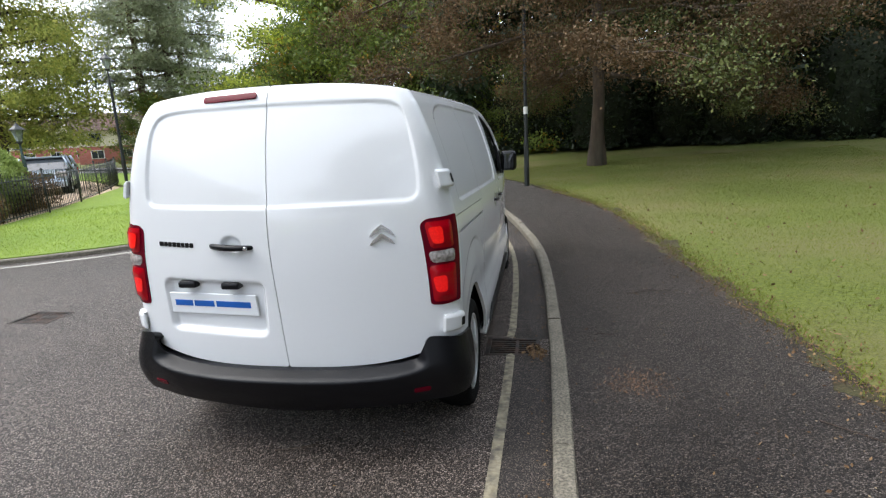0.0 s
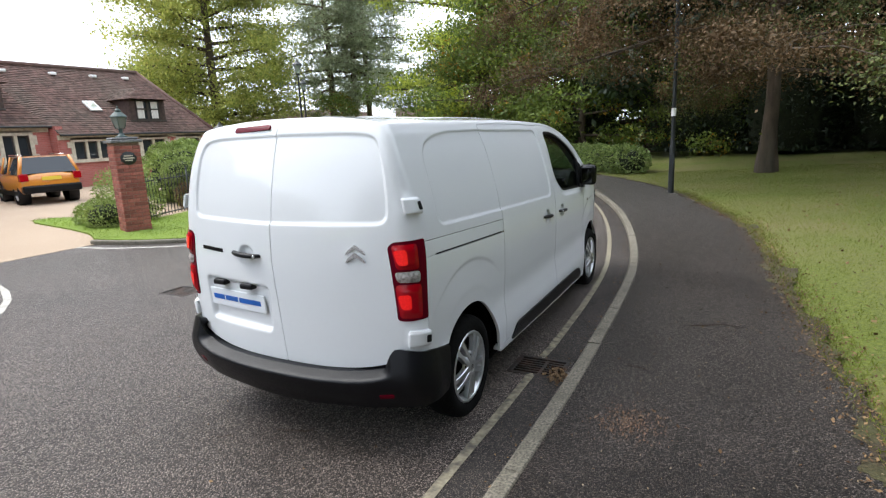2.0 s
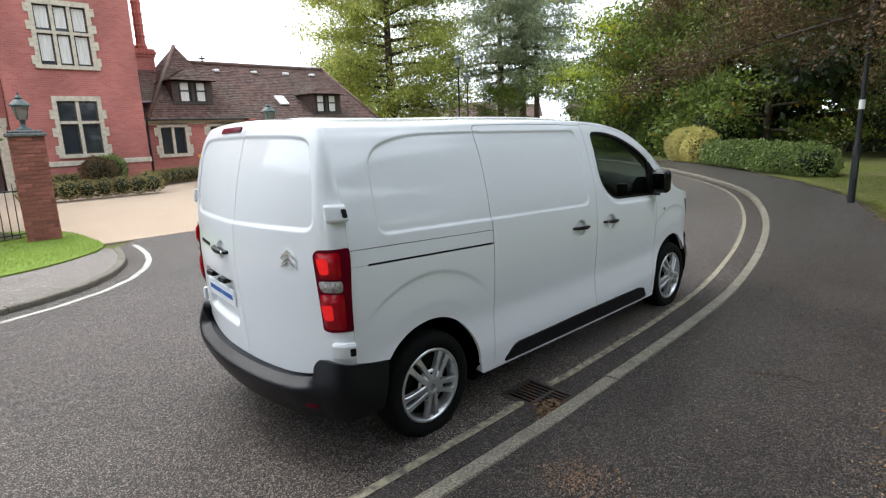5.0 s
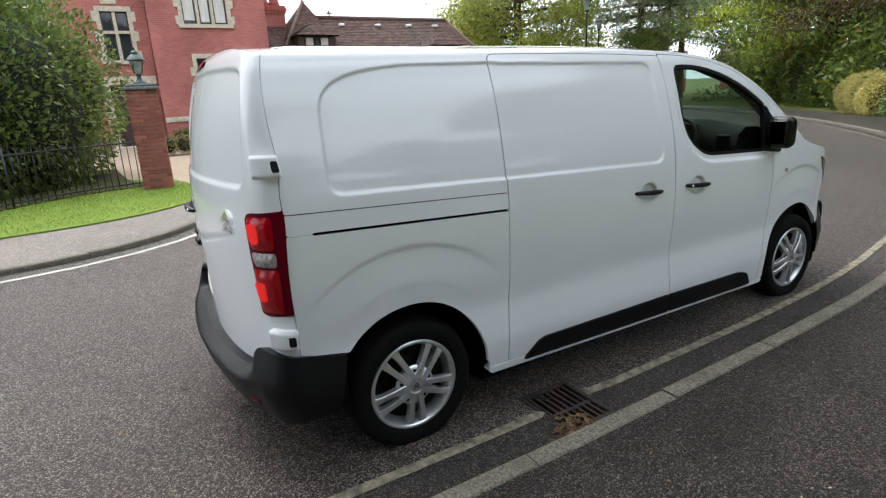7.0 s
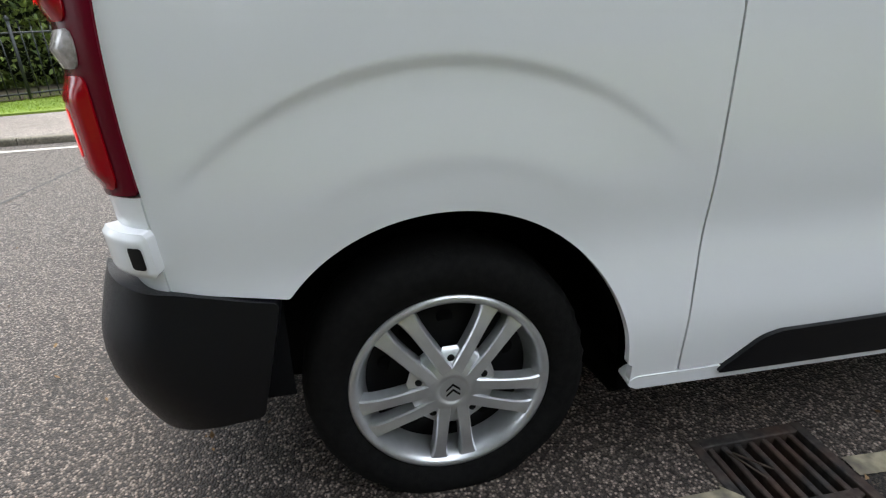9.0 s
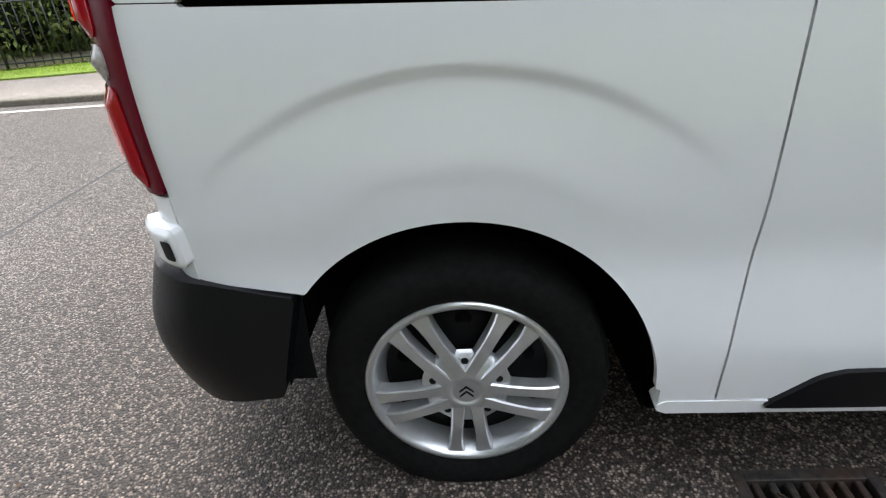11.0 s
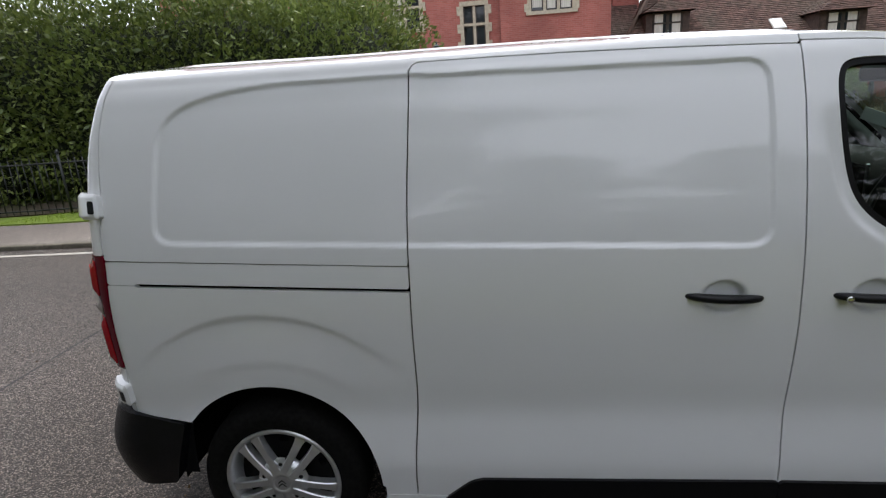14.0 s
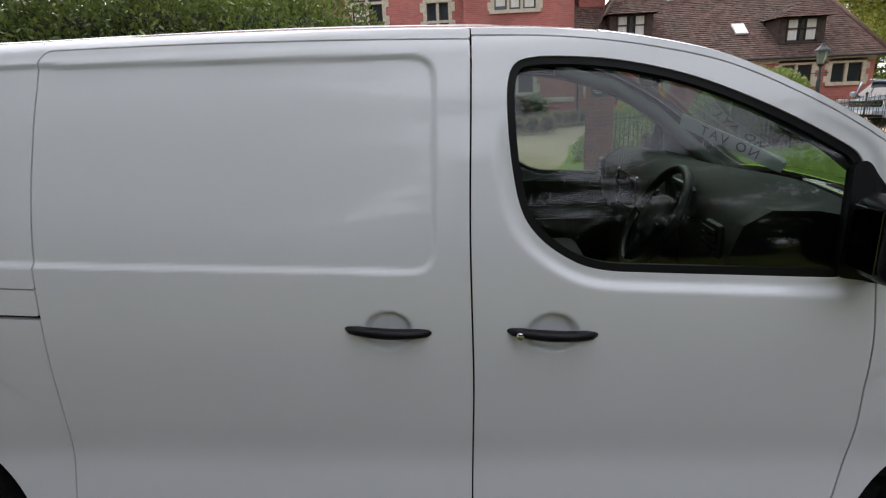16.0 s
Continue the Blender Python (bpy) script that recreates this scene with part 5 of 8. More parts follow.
def stone_window(parent, x, y0, y1, z0, z1, lights, transom, curtains=0, quoins=True):
    """A mullioned window in a pale stone surround; the opening is y0..y1, z0..z1."""
    win = new("window")
    win.parent = parent
    bm = bmesh.new()
    t = 0.15
    box_bm(x - 0.16, x + 0.05, y0 - t, y1 + t, z1, z1 + 0.18, bm=bm)
    box_bm(x - 0.16, x + 0.09, y0 - t - 0.06, y1 + t + 0.06, z0 - 0.14, z0, bm=bm)
    box_bm(x - 0.16, x + 0.05, y0 - t, y0, z0, z1, bm=bm)
    box_bm(x - 0.16, x + 0.05, y1, y1 + t, z0, z1, bm=bm)
    if quoins:
        n = max(3, int((z1 - z0) / 0.3))
        for k in range(0, n, 2):
            a = z0 + (z1 - z0) * k / n
            box_bm(x - 0.1, x + 0.045, y0 - t - 0.13, y0 - t, a, a + (z1 - z0) / n, bm=bm)
            box_bm(x - 0.1, x + 0.045, y1 + t, y1 + t + 0.13, a, a + (z1 - z0) / n, bm=bm)
    part("stone_surround", bm, stone_mat, win, "pale stone window surround with quoins")
    w = (y1 - y0) / lights
    for k in range(1, lights):
        part("mullion", box_bm(x - 0.14, x + 0.02, y0 + k * w - 0.055, y0 + k * w + 0.055, z0, z1), stone_mat, win)
    if transom:
        zt = z0 + (z1 - z0) * transom
        part("transom", box_bm(x - 0.13, x + 0.015, y0, y1, zt - 0.05, zt + 0.05), stone_mat, win)
    rows = [(z0, z1)] if not transom else [(z0, zt - 0.05), (zt + 0.05, z1)]
    for k in range(lights):
        a, b = y0 + k * w + (0.055 if k else 0), y0 + (k + 1) * w - (0.055 if k < lights - 1 else 0)
        for c, d in rows:
            bm = bmesh.new()
            for q in (box_bm(x - 0.12, x - 0.07, a, a + 0.05, c, d), box_bm(x - 0.12, x - 0.07, b - 0.05, b, c, d), box_bm(x - 0.12, x - 0.07, a, b, c, c + 0.05), box_bm(x - 0.12, x - 0.07, a, b, d - 0.05, d)):
                me = bpy.data.meshes.new("tmp")
                q.to_mesh(me)
                bm.from_mesh(me)
                bpy.data.meshes.remove(me)
                q.free()
            part("casement", bm, frame_dark, win, "dark painted casement frame")
            part("pane", box_bm(x - 0.105, x - 0.095, a + 0.05, b - 0.05, c + 0.05, d - 0.05), pane_glass, win)
            if curtains and random.random() < curtains:
                part("blind", box_bm(x - 0.0945, x - 0.0935, a + 0.06, b - 0.06, c + 0.06 + random.random() * 0.1, d - 0.05), curtain, win, "pale drawn blind")
    return win


def tiled_slope(name, quad, courses, parent, mat=None):
    """A roof slope from eave (quad 0,1) to ridge (quad 3,2), in overlapping courses of tiles with a wavering edge."""
    a, b, c, d = (Vector(q) for q in quad)
    n = (b - a).cross(d - a).normalized()
    if n.z < 0:
        n = -n
    verts, faces = [], []
    rnd = random.Random(name + str(round(a.y, 2)))
    for k in range(courses):
        t0, t1 = k / courses, (k + 1.12) / courses
        t1 = min(t1, 1.0)
        l0, r0, l1, r1 = a.lerp(d, t0), b.lerp(c, t0), a.lerp(d, t1), b.lerp(c, t1)
        m = max(2, int((r0 - l0).length / 0.17))
        for i in range(m):
            q0, q1 = i / m, (i + 0.97) / m
            lift = 0.030 + rnd.uniform(-0.008, 0.010)
            p = [l0.lerp(r0, q0) + n * lift, l0.lerp(r0, q1) + n * lift, l1.lerp(r1, q1) + n * 0.006, l1.lerp(r1, q0) + n * 0.006]
            o = len(verts)
            verts += p + [p[0] - n * 0.03, p[1] - n * 0.03]
            faces += [(o, o + 1, o + 2, o + 3), (o + 4, o + 5, o + 1, o)]
    ob = part(name, mesh_of(name, verts, faces, False), mat or roof_tile, parent, "weathered brown clay roof tiles")
    tagged(ob, kind="stuff")
    und = part("roof_boarding", mesh_of("roof_boarding", [a, b, c, d], [(0, 1, 2, 3)], False), dark_void, parent)
    return ob


timber_brown = varied("brown_timber", (0.040, 0.024, 0.019), (0.070, 0.045, 0.036), 8, 0.7)
roof_tile = varied("clay_roof_tile", (0.075, 0.038, 0.030), (0.125, 0.070, 0.055), 5, 0.9, c=(0.085, 0.075, 0.055), scale2=0.5, island=True)
G = 0.12  # ground level at the house
house = tagged(new("house"), "large red brick house with pale stone windows", "house")
house.location = (0, 0, 0)
XB, XW, XP = -22.4, -23.4, -22.9
block_windows = [(2.42, 4.10, 4.72, 6.85, 3, 0.55, 0.9), (2.66, 4.00, 1.42, 3.42, 2, 0.60, 0.0)]
hall_windows = [(-0.42, 0.50, 3.42, 5.2, 2, 0.58, 0.0), (-3.6, -2.3, 4.45, 6.2, 2, 0.5, 0.3), (-7.2, -5.6, 4.45, 6.2, 3, 0.5, 0.3)]
wall_with_holes("block_wall", XB, 1.15, 5.66, G - 0.3, 10.5, [w[:4] for w in block_windows], 0.35, house_brick, house)
part("block_side_wall", box_bm(-33, XB - 0.35, 5.36, 5.66, G - 0.3, 10.5), house_brick, house)
wall_with_holes("hall_wall", XB - 0.5, -14, 1.15, G - 0.3, 10.5, [w[:4] for w in hall_windows] + [(-0.55, 0.75, G, G + 2.35)], 0.35, house_brick, house)
part("back_wall", box_bm(-33.3, -33, -14, 17.6, G - 0.3, 10.5 if False else 2.6), house_brick, house)
part("block_roof", box_bm(-33, XB + 0.1, -14, 5.76, 10.5, 10.8), roof_tile, house)
for wdw in block_windows:
    stone_window(house, XB, *wdw[:6], curtains=wdw[6])
for wdw in hall_windows:
    stone_window(house, XB - 0.5, *wdw[:6], curtains=wdw[6])
# flat dark panel in place of the unlit rooms
part("room_shade_panel", box_bm(XB - 1.6, XB - 1.5, -13.5, 5.0, G, 10), room_shade, house)
part("plinth_band", box_bm(XB - 0.05, XB + 0.06, 1.15, 5.71, G + 0.85, G + 1.05, 0.02, 1), stone_mat, house, "pale stone plinth band")
# front door in its stone surround
door_1 = tagged(part("door_1", box_bm(XB - 0.72, XB - 0.64, -0.50, 0.70, G, G + 2.2), door_brown, None), "dark brown panelled front door of the house", "door", kind="structure")
for za, zb in ((0.25, 0.95), (1.15, 2.05)):
    for ya, yb in ((-0.38, 0.04), (0.16, 0.58)):
        part("door_panel", box_bm(XB - 0.64, XB - 0.62, ya, yb, G + za, G + zb, 0.012, 1), door_brown, door_1)
bm = bmesh.new()
box_bm(XB - 0.6, XB - 0.42, -0.85, -0.55, G, G + 2.4, bm=bm)
box_bm(XB - 0.6, XB - 0.42, 0.75, 1.05, G, G + 2.4, bm=bm)
box_bm(XB - 0.6, XB - 0.40, -0.9, 1.1, G + 2.4, G + 2.7, bm=bm)
part("door_surround", bm, stone_mat, house, "pale stone door surround")
part("house_step", box_bm(XB - 0.6, XB + 0.2, -0.8, 1.0, G - 0.2, G + 0.02, 0.02, 1), stone_mat, house)
part("crest_panel", box_bm(XB - 0.5, XB - 0.45, -0.32, 0.22, 5.45, 6.0, 0.02, 1), stone_mat, house, "carved stone panel over the window")
# chimney beside the block
chimney = part("chimney", box_bm(-27.7, -26.5, 6.5, 7.72, 2.5, 6.0), house_brick, house, "tall red brick chimney stack with ribbed shafts")
for zc, o in ((5.75, 0.05), (5.88, 0.10), (6.0, 0.05)):
    part("cornice", box_bm(-27.7 - o, -26.5 + o, 6.5 - o, 7.72 + o, zc, zc + 0.12), brick_mat, chimney)
for cyy in (6.85, 7.40):
    v, f = lathe([(0.27, 6.12), (0.29, 6.3), (0.23, 6.4), (0.21, 6.6), (0.21, 9.2), (0.28, 9.4), (0.28, 9.6), (0.0, 9.6)], 8)
    part("shaft", mesh_of("shaft", [(x - 27.1, y + cyy, z) for x, y, z in v], f, False), brick_mat, chimney)
    for k in range(5):
        v, f = lathe([(0.21, 6.7 + 0.5 * k), (0.235, 6.75 + 0.5 * k), (0.235, 6.82 + 0.5 * k), (0.21, 6.87 + 0.5 * k)], 8)
        part("band", mesh_of("band", [(x - 27.1, y + cyy, z) for x, y, z in v], f, False), brick_mat, chimney)

# wing with dormers
wing = tagged(new("house_wing"), "low red brick wing with a brown tiled dormered roof", "house")
wing_windows = [(6.55, 7.58, 1.22, 2.38, 2, 0), (8.74, 9.70, 1.24, 2.38, 2, 0)]
low_windows = [(11.15, 12.75, 1.30, 2.05, 3, 0), (14.3, 15.5, 1.30, 2.05, 2, 0), (16.3, 17.5, 1.30, 2.05, 2, 0)]
wall_with_holes("wing_wall", XW, 5.66, 10.5, G - 0.3, 2.72, [w[:4] for w in wing_windows], 0.3, house_brick, wing)
wall_with_holes("low_wing_wall", XP, 10.5, 18.0, G - 0.3, 2.36, [w[:4] for w in low_windows], 0.3, house_brick, wing)
part("wing_end_wall", box_bm(-33, XP - 0.3, 17.7, 18.0, G - 0.3, 2.36), house_brick, wing)
part("wing_return", box_bm(XW - 0.3, XP - 0.02, 10.51, 10.8, G - 0.3, 2.72), house_brick, wing)
for wdw in wing_windows:
    stone_window(wing, XW, *wdw[:5], 0, quoins=True)
for wdw in low_windows:
    stone_window(wing, XP, *wdw[:5], 0, quoins=True)
# flat dark panel in place of the wing's unlit rooms
part("room_shade_panel", box_bm(XW - 1.6, XW - 1.5, 5.6, 17.6, G, 2.2), room_shade, wing)
part("eaves_band", box_bm(XW, XW + 0.05, 5.67, 10.48, 2.50, 2.70), stone_mat, wing, "pale stone band under the eaves")
part("eaves_band", box_bm(XP, XP + 0.05, 10.52, 18.0, 2.14, 2.34), stone_mat, wing, "pale stone band under the eaves")
part("gutter", box_bm(XW + 0.22, XW + 0.32, 5.7, 10.55, 2.67, 2.75, 0.02, 1), lead_black, wing)
part("gutter", box_bm(XP + 0.22, XP + 0.32, 10.52, 18.2, 2.29, 2.37, 0.02, 1), lead_black, wing)
part("downpipe", mesh_of("downpipe", *tube([(XW + 0.06, 6.02, 2.7), (XW + 0.06, 6.02, G)], 0.045)), lead_black, wing)
XR, ZR = -27.2, 5.65
slope = (ZR - 2.72) / (XW + 0.25 - XR)
ZLOW = ZR - slope * (XP + 0.25 - XR)
tiled_slope("roof_slope", [(XP + 0.25, 10.5, ZLOW), (XP + 0.25, 18.4, ZLOW), (XR, 17.5, ZR), (XR, 10.5, ZR)], 36, wing)
tiled_slope("roof_slope", [(XW + 0.25, 8.4, 2.72), (XW + 0.25, 10.55, 2.72), (XR, 10.55, ZR), (XR, 8.4, ZR)], 34, wing)
tiled_slope("roof_hip", [(XP + 0.25, 18.4, ZLOW), (-31.5, 18.4, 2.3), (-28, 17.5, ZR), (XR, 17.5, ZR)], 34, wing)
# steep hipped roof over the inner end
APEX = (-26.3, 8.62, 6.28)
tiled_slope("front_hip", [(XW + 0.27, 6.02, 2.73), (XW + 0.27, 10.35, 2.73), (APEX[0], APEX[1] + 0.04, APEX[2]), (APEX[0], APEX[1] - 0.04, APEX[2])], 34, wing)
tiled_slope("front_hip", [(-29.5, 6.02, 2.73), (XW + 0.27, 6.02, 2.73), (APEX[0] + 0.04, APEX[1], APEX[2]), (APEX[0] - 0.04, APEX[1], APEX[2])], 34, wing)
tiled_slope("front_hip", [(XW + 0.27, 10.35, 2.73), (-29.5, 10.35, 2.73), (APEX[0] - 0.04, APEX[1], APEX[2]), (APEX[0] + 0.04, APEX[1], APEX[2])], 34, wing)
tiled_slope("valley_slope", [(-24.2, 5.66, 3.55), (-24.2, 7.6, 3.55), (-27.4, 7.6, 5.75), (-27.4, 5.66, 5.75)], 24, wing)
part("lead_flashing", box_bm(-24.35, -24.15, 5.67, 6.9, 3.50, 3.56, 0.01, 1), varied("lead_sheet", (0.22, 0.23, 0.24), (0.32, 0.33, 0.34), 12, 0.7), wing, "grey lead flashing")
part("finial", mesh_of("finial", *join([tube([(XR, 10.3, ZR), (XR, 10.3, ZR + 0.42)], 0.04, None, 6), tube([(XR, 10.15, ZR + 0.28), (XR, 10.45, ZR + 0.28)], 0.04, None, 6)])), lead_black, wing, "small dark cross finial")
part("ridge_tiles", mesh_of("ridge_tiles", *tube([(XR, 9.4, ZR + 0.03), (XR, 17.5, ZR + 0.03)], 0.12)), roof_tile, wing)
part("ridge_tiles", mesh_of("ridge_tiles", *tube([(XR, 17.5, ZR + 0.03), (XP + 0.25, 18.4, ZLOW + 0.03)], 0.10)), roof_tile, wing)
part("hip_tiles", mesh_of("hip_tiles", *tube([(XW + 0.27, 6.02, 2.76), (APEX[0], APEX[1], APEX[2] + 0.03)], 0.09)), roof_tile, wing)
for yv in (10.7, 12.8, 14.7, 16.4):
    part("roof_vent", box_bm(XR + 0.45, XR + 0.75, yv - 0.14, yv + 0.14, ZR - 0.44, ZR - 0.30, 0.03, 1), frame_white, wing, "small pale roof vent")


def dormer(y, zb, w, h, front=None):
    """A hipped tiled dormer with a casement pair."""
    xf = front or XR + (ZR - zb) / slope + 0.12
    d = new("dormer")
    d.parent = wing
    d["label"] = "tile-roofed dormer window"
    part("dormer_cheek", box_bm(xf - 1.6, xf - 0.02, y - w / 2 - 0.30, y - w / 2 - 0.02, zb - 0.05, zb + h), timber_brown, d)
    part("dormer_cheek", box_bm(xf - 1.6, xf - 0.02, y + w / 2 + 0.02, y + w / 2 + 0.30, zb - 0.05, zb + h), timber_brown, d)
    part("dormer_sill", box_bm(xf - 0.1, xf + 0.06, y - w / 2 - 0.32, y + w / 2 + 0.32, zb - 0.08, zb, 0.01, 1), frame_dark, d)
    # dark sheet for the shade behind the casements
    part("dormer_shade_panel", box_bm(xf - 0.3, xf - 0.2, y - w / 2, y + w / 2, zb, zb + h), room_shade, d)
    for k in range(2):
        a, b = y - w / 2 + k * w / 2, y - w / 2 + (k + 1) * w / 2
        bm = bmesh.new()
        box_bm(xf - 0.06, xf, a, a + 0.06, zb, zb + h, bm=bm)
        box_bm(xf - 0.06, xf, b - 0.06, b, zb, zb + h, bm=bm)
        for z in (zb, zb + h * 0.52, zb + h - 0.06):
            box_bm(xf - 0.06, xf, a, b, z, z + 0.06, bm=bm)
        part("casement", bm, frame_dark, d, "dark casement frame")
        part("pane", box_bm(xf - 0.05, xf - 0.04, a + 0.05, b - 0.05, zb + 0.05, zb + h - 0.05), pane_glass, d)
        part("curtain", box_bm(xf - 0.039, xf - 0.036, a + 0.07 + (0.12 if k else 0.0), b - 0.07 - (0 if k else 0.12), zb + 0.08, zb + h * 0.93), curtain, d, "pale curtain")
    o, z1, zr = w / 2 + 0.45, zb + h + 0.02, zb + h + 0.62
    xb = XR + (ZR - zr) / slope - 0.1
    tiled_slope("dormer_roof", [(xf + 0.28, y - o, z1), (xf + 0.28, y + o, z1), (xf - 0.55, y + 0.03, zr), (xf - 0.55, y - 0.03, zr)], 8, d)
    for sg in (-1, 1):
        xe = XR + (ZR - z1) / slope - 0.2
        tiled_slope("dormer_roof", [(xf + 0.28, y + sg * o, z1), (xe, y + sg * o, z1), (xb, y, zr), (xf - 0.55, y, zr)], 8, d)


dormer(8.29, 3.47, 1.22, 0.95, -23.72)
dormer(15.2, 2.98, 1.25, 0.95)
xs = XR + (ZR - 3.62) / slope
sky_l = part("skylight", box_bm(-0.38, 0.38, -0.26, 0.26, 0.02, 0.10, 0.01, 1), frame_white, wing, "small white-framed skylight")
sky_l.matrix_basis = pose(xs + 0.06, 13.05, 3.62, 0, math.degrees(math.atan(slope)), 0)
part("skylight_pane", box_bm(-0.31, 0.31, -0.20, 0.20, 0.10, 0.105), material("sky_pane", (0.55, 0.58, 0.6), 0.02, 0.6), sky_l)

# ---------------------------------------------------------------- gate piers and lanterns
pier_brick = varied("pier_brick", (0.21, 0.055, 0.040), (0.33, 0.10, 0.072), 18, 0.9, c=(0.24, 0.12, 0.09), scale2=4, bump=0.003, bump_scale=80, obj=True)
mortar_mat = varied("mortar", (0.20, 0.12, 0.09), (0.28, 0.18, 0.14), 40, 0.95)
brick_mesh = {}


def brick_of(length):
    if length not in brick_mesh:
        bm = box_bm(-length / 2, length / 2, -0.05, 0.05, -0.0325, 0.0325, 0.004, 1)
        me = bpy.data.meshes.new("brick")
        bm.to_mesh(me)
        bm.free()
        me.materials.append(pier_brick)
        brick_mesh[length] = me
    return brick_mesh[length]


lamp_glass = material("lantern_glass", (0.40, 0.45, 0.40), 0.1, Transmission_Weight=0.6, IOR=1.2)
lantern_green = varied("lantern_green", (0.026, 0.048, 0.043), (0.045, 0.075, 0.066), 20, 0.5, bump=0.001, bump_scale=80)


def lantern(name, x, y, z, s=1.0, label="green metal lantern with glass panes", mat=None):
    """A square tapered lantern on a moulded foot."""
    mat = mat or lantern_green
    t = tagged(new(name), label, "lantern", "lanterns on the piers")
    t.location = (x, y, z)
    foot = [(0.17, 0.0), (0.17, 0.03), (0.10, 0.06), (0.06, 0.12), (0.05, 0.20), (0.08, 0.23), (0.05, 0.26)]
    v, f = lathe([(r * s, h * s) for r, h in foot], 16)
    part("foot", mesh_of("foot", v, f), mat, t)
    b, w, h0, h1 = 0.085 * s, 0.155 * s, 0.26 * s, 0.60 * s
    for i in range(4):
        a0, a1 = radians(45 + 90 * i), radians(135 + 90 * i)
        p = [(b * 1.4 * math.cos(a0), b * 1.4 * math.sin(a0), h0), (b * 1.4 * math.cos(a1), b * 1.4 * math.sin(a1), h0), (w * 1.4 * math.cos(a1), w * 1.4 * math.sin(a1), h1), (w * 1.4 * math.cos(a0), w * 1.4 * math.sin(a0), h1)]
        part("pane", mesh_of("pane", p, [(0, 1, 2, 3)], False), lamp_glass, t)
        part("glazing_bar", mesh_of("glazing_bar", *tube([p[0], p[3]], 0.012 * s, None, 6)), mat, t)
        part("rim_bar", mesh_of("rim_bar", *tube([p[2], p[3]], 0.014 * s, None, 6)), mat, t)
    cap = [(0.24, 0.60), (0.22, 0.63), (0.13, 0.72), (0.07, 0.76), (0.09, 0.79), (0.05, 0.83), (0.015, 0.86), (0.03, 0.89), (0.0, 0.93)]
    v, f = lathe([(r * s, h * s) for r, h in cap], 16)
    part("cap", mesh_of("cap", v, f, False), mat, t)
    return t


def pier(x, y, z0, h, w, turn, label):
    t = tagged(new("gate_pier"), label, "gate pier", "gate piers")
    t.matrix_basis = pose(x, y, z0, 0, 0, turn)
    part("mortar_core", box_bm(-w / 2 + 0.008, w / 2 - 0.008, -w / 2 + 0.008, w / 2 - 0.008, 0, h), mortar_mat, t)
    n = int(h / 0.075)
    for k in range(n):
        z = 0.0375 + k * 0.075
        off = 0.0 if k % 2 else 0.1075
        for side in range(4):
            a = -w / 2 + (0.0 if k % 2 else -0.0)
            cuts = [-w / 2]
            first = 0.215 if k % 2 else 0.1025
            c = -w / 2 + first
            while c < w / 2 - 0.06:
                cuts.append(c)
                c += 0.225
            cuts.append(w / 2)
            for p, q in zip(cuts, cuts[1:]):
                length = round(q - p - 0.010, 3)
                ob = new("brick", brick_of(length))
                ob.parent = t
                ob.matrix_basis = pose(0, 0, 0, 0, 0, 90 * side) @ Matrix.Translation(((p + q) / 2, -w / 2 + 0.046 + random.uniform(-0.002, 0.002), z))
    part("coping", box_bm(-w / 2 - 0.05, w / 2 + 0.05, -w / 2 - 0.05, w / 2 + 0.05, h, h + 0.06, 0.012, 1), varied("grey_coping", (0.10, 0.10, 0.10), (0.2, 0.2, 0.19), 20, 0.9), t, "grey stone coping slab")
    part("coping_cap", box_bm(-w / 2, w / 2, -w / 2, w / 2, h + 0.06, h + 0.11, 0.02, 1), bpy.data.materials["grey_coping"], t)
    return t


pier_north = pier(-8.55, 4.05, 0.06, 1.78, 0.47, -18, "red brick gate pier with an oval plaque")
lantern("lantern", -8.55, 4.05, 1.95, 0.66, "green metal lantern on the brick gate pier")
pier_south = pier(-9.35, -0.31, 0.08, 1.88, 0.52, -6, "red brick gate pier beside the railings")
lantern("lantern", -9.35, -0.31, 2.07, 0.72, "green metal lantern on the brick gate pier")
v, f = lathe([(0.0, 0.012), (0.9, 0.012), (1.0, 0.0)], 28, "x")
plaque = part("plaque", mesh_of("plaque", [(0.237 + x, y * 0.15, 1.48 + z * 0.13) for x, y, z in v], f), lead_black, pier_north, "oval black plaque with pale lettering")
for i, (w2, dz) in enumerate(((0.085, 0.045), (0.10, 0.0), (0.07, -0.045))):
    part("letter_bar", box_bm(0.2495, 0.252, -w2, w2, 1.48 + dz - 0.012, 1.48 + dz + 0.012), stone_mat, plaque)

# ---------------------------------------------------------------- railings
picket = join([tube([(0, 0, 0.04), (0, 0, 0.98)], 0.0085, 0.0085, 6), tube([(0, 0, 0.98), (0, 0, 1.08)], 0.0085, 0.001, 6)])
picket_mesh = mesh_of("picket", *picket)
picket_mesh.materials.append(lead_black)
post_mesh = mesh_of("post", *join([tube([(0, 0, -0.05), (0, 0, 1.06)], 0.022, 0.022, 8), lathe([(0.03, 1.06), (0.035, 1.09), (0.0, 1.13)], 8)]))
post_mesh.materials.append(lead_black)


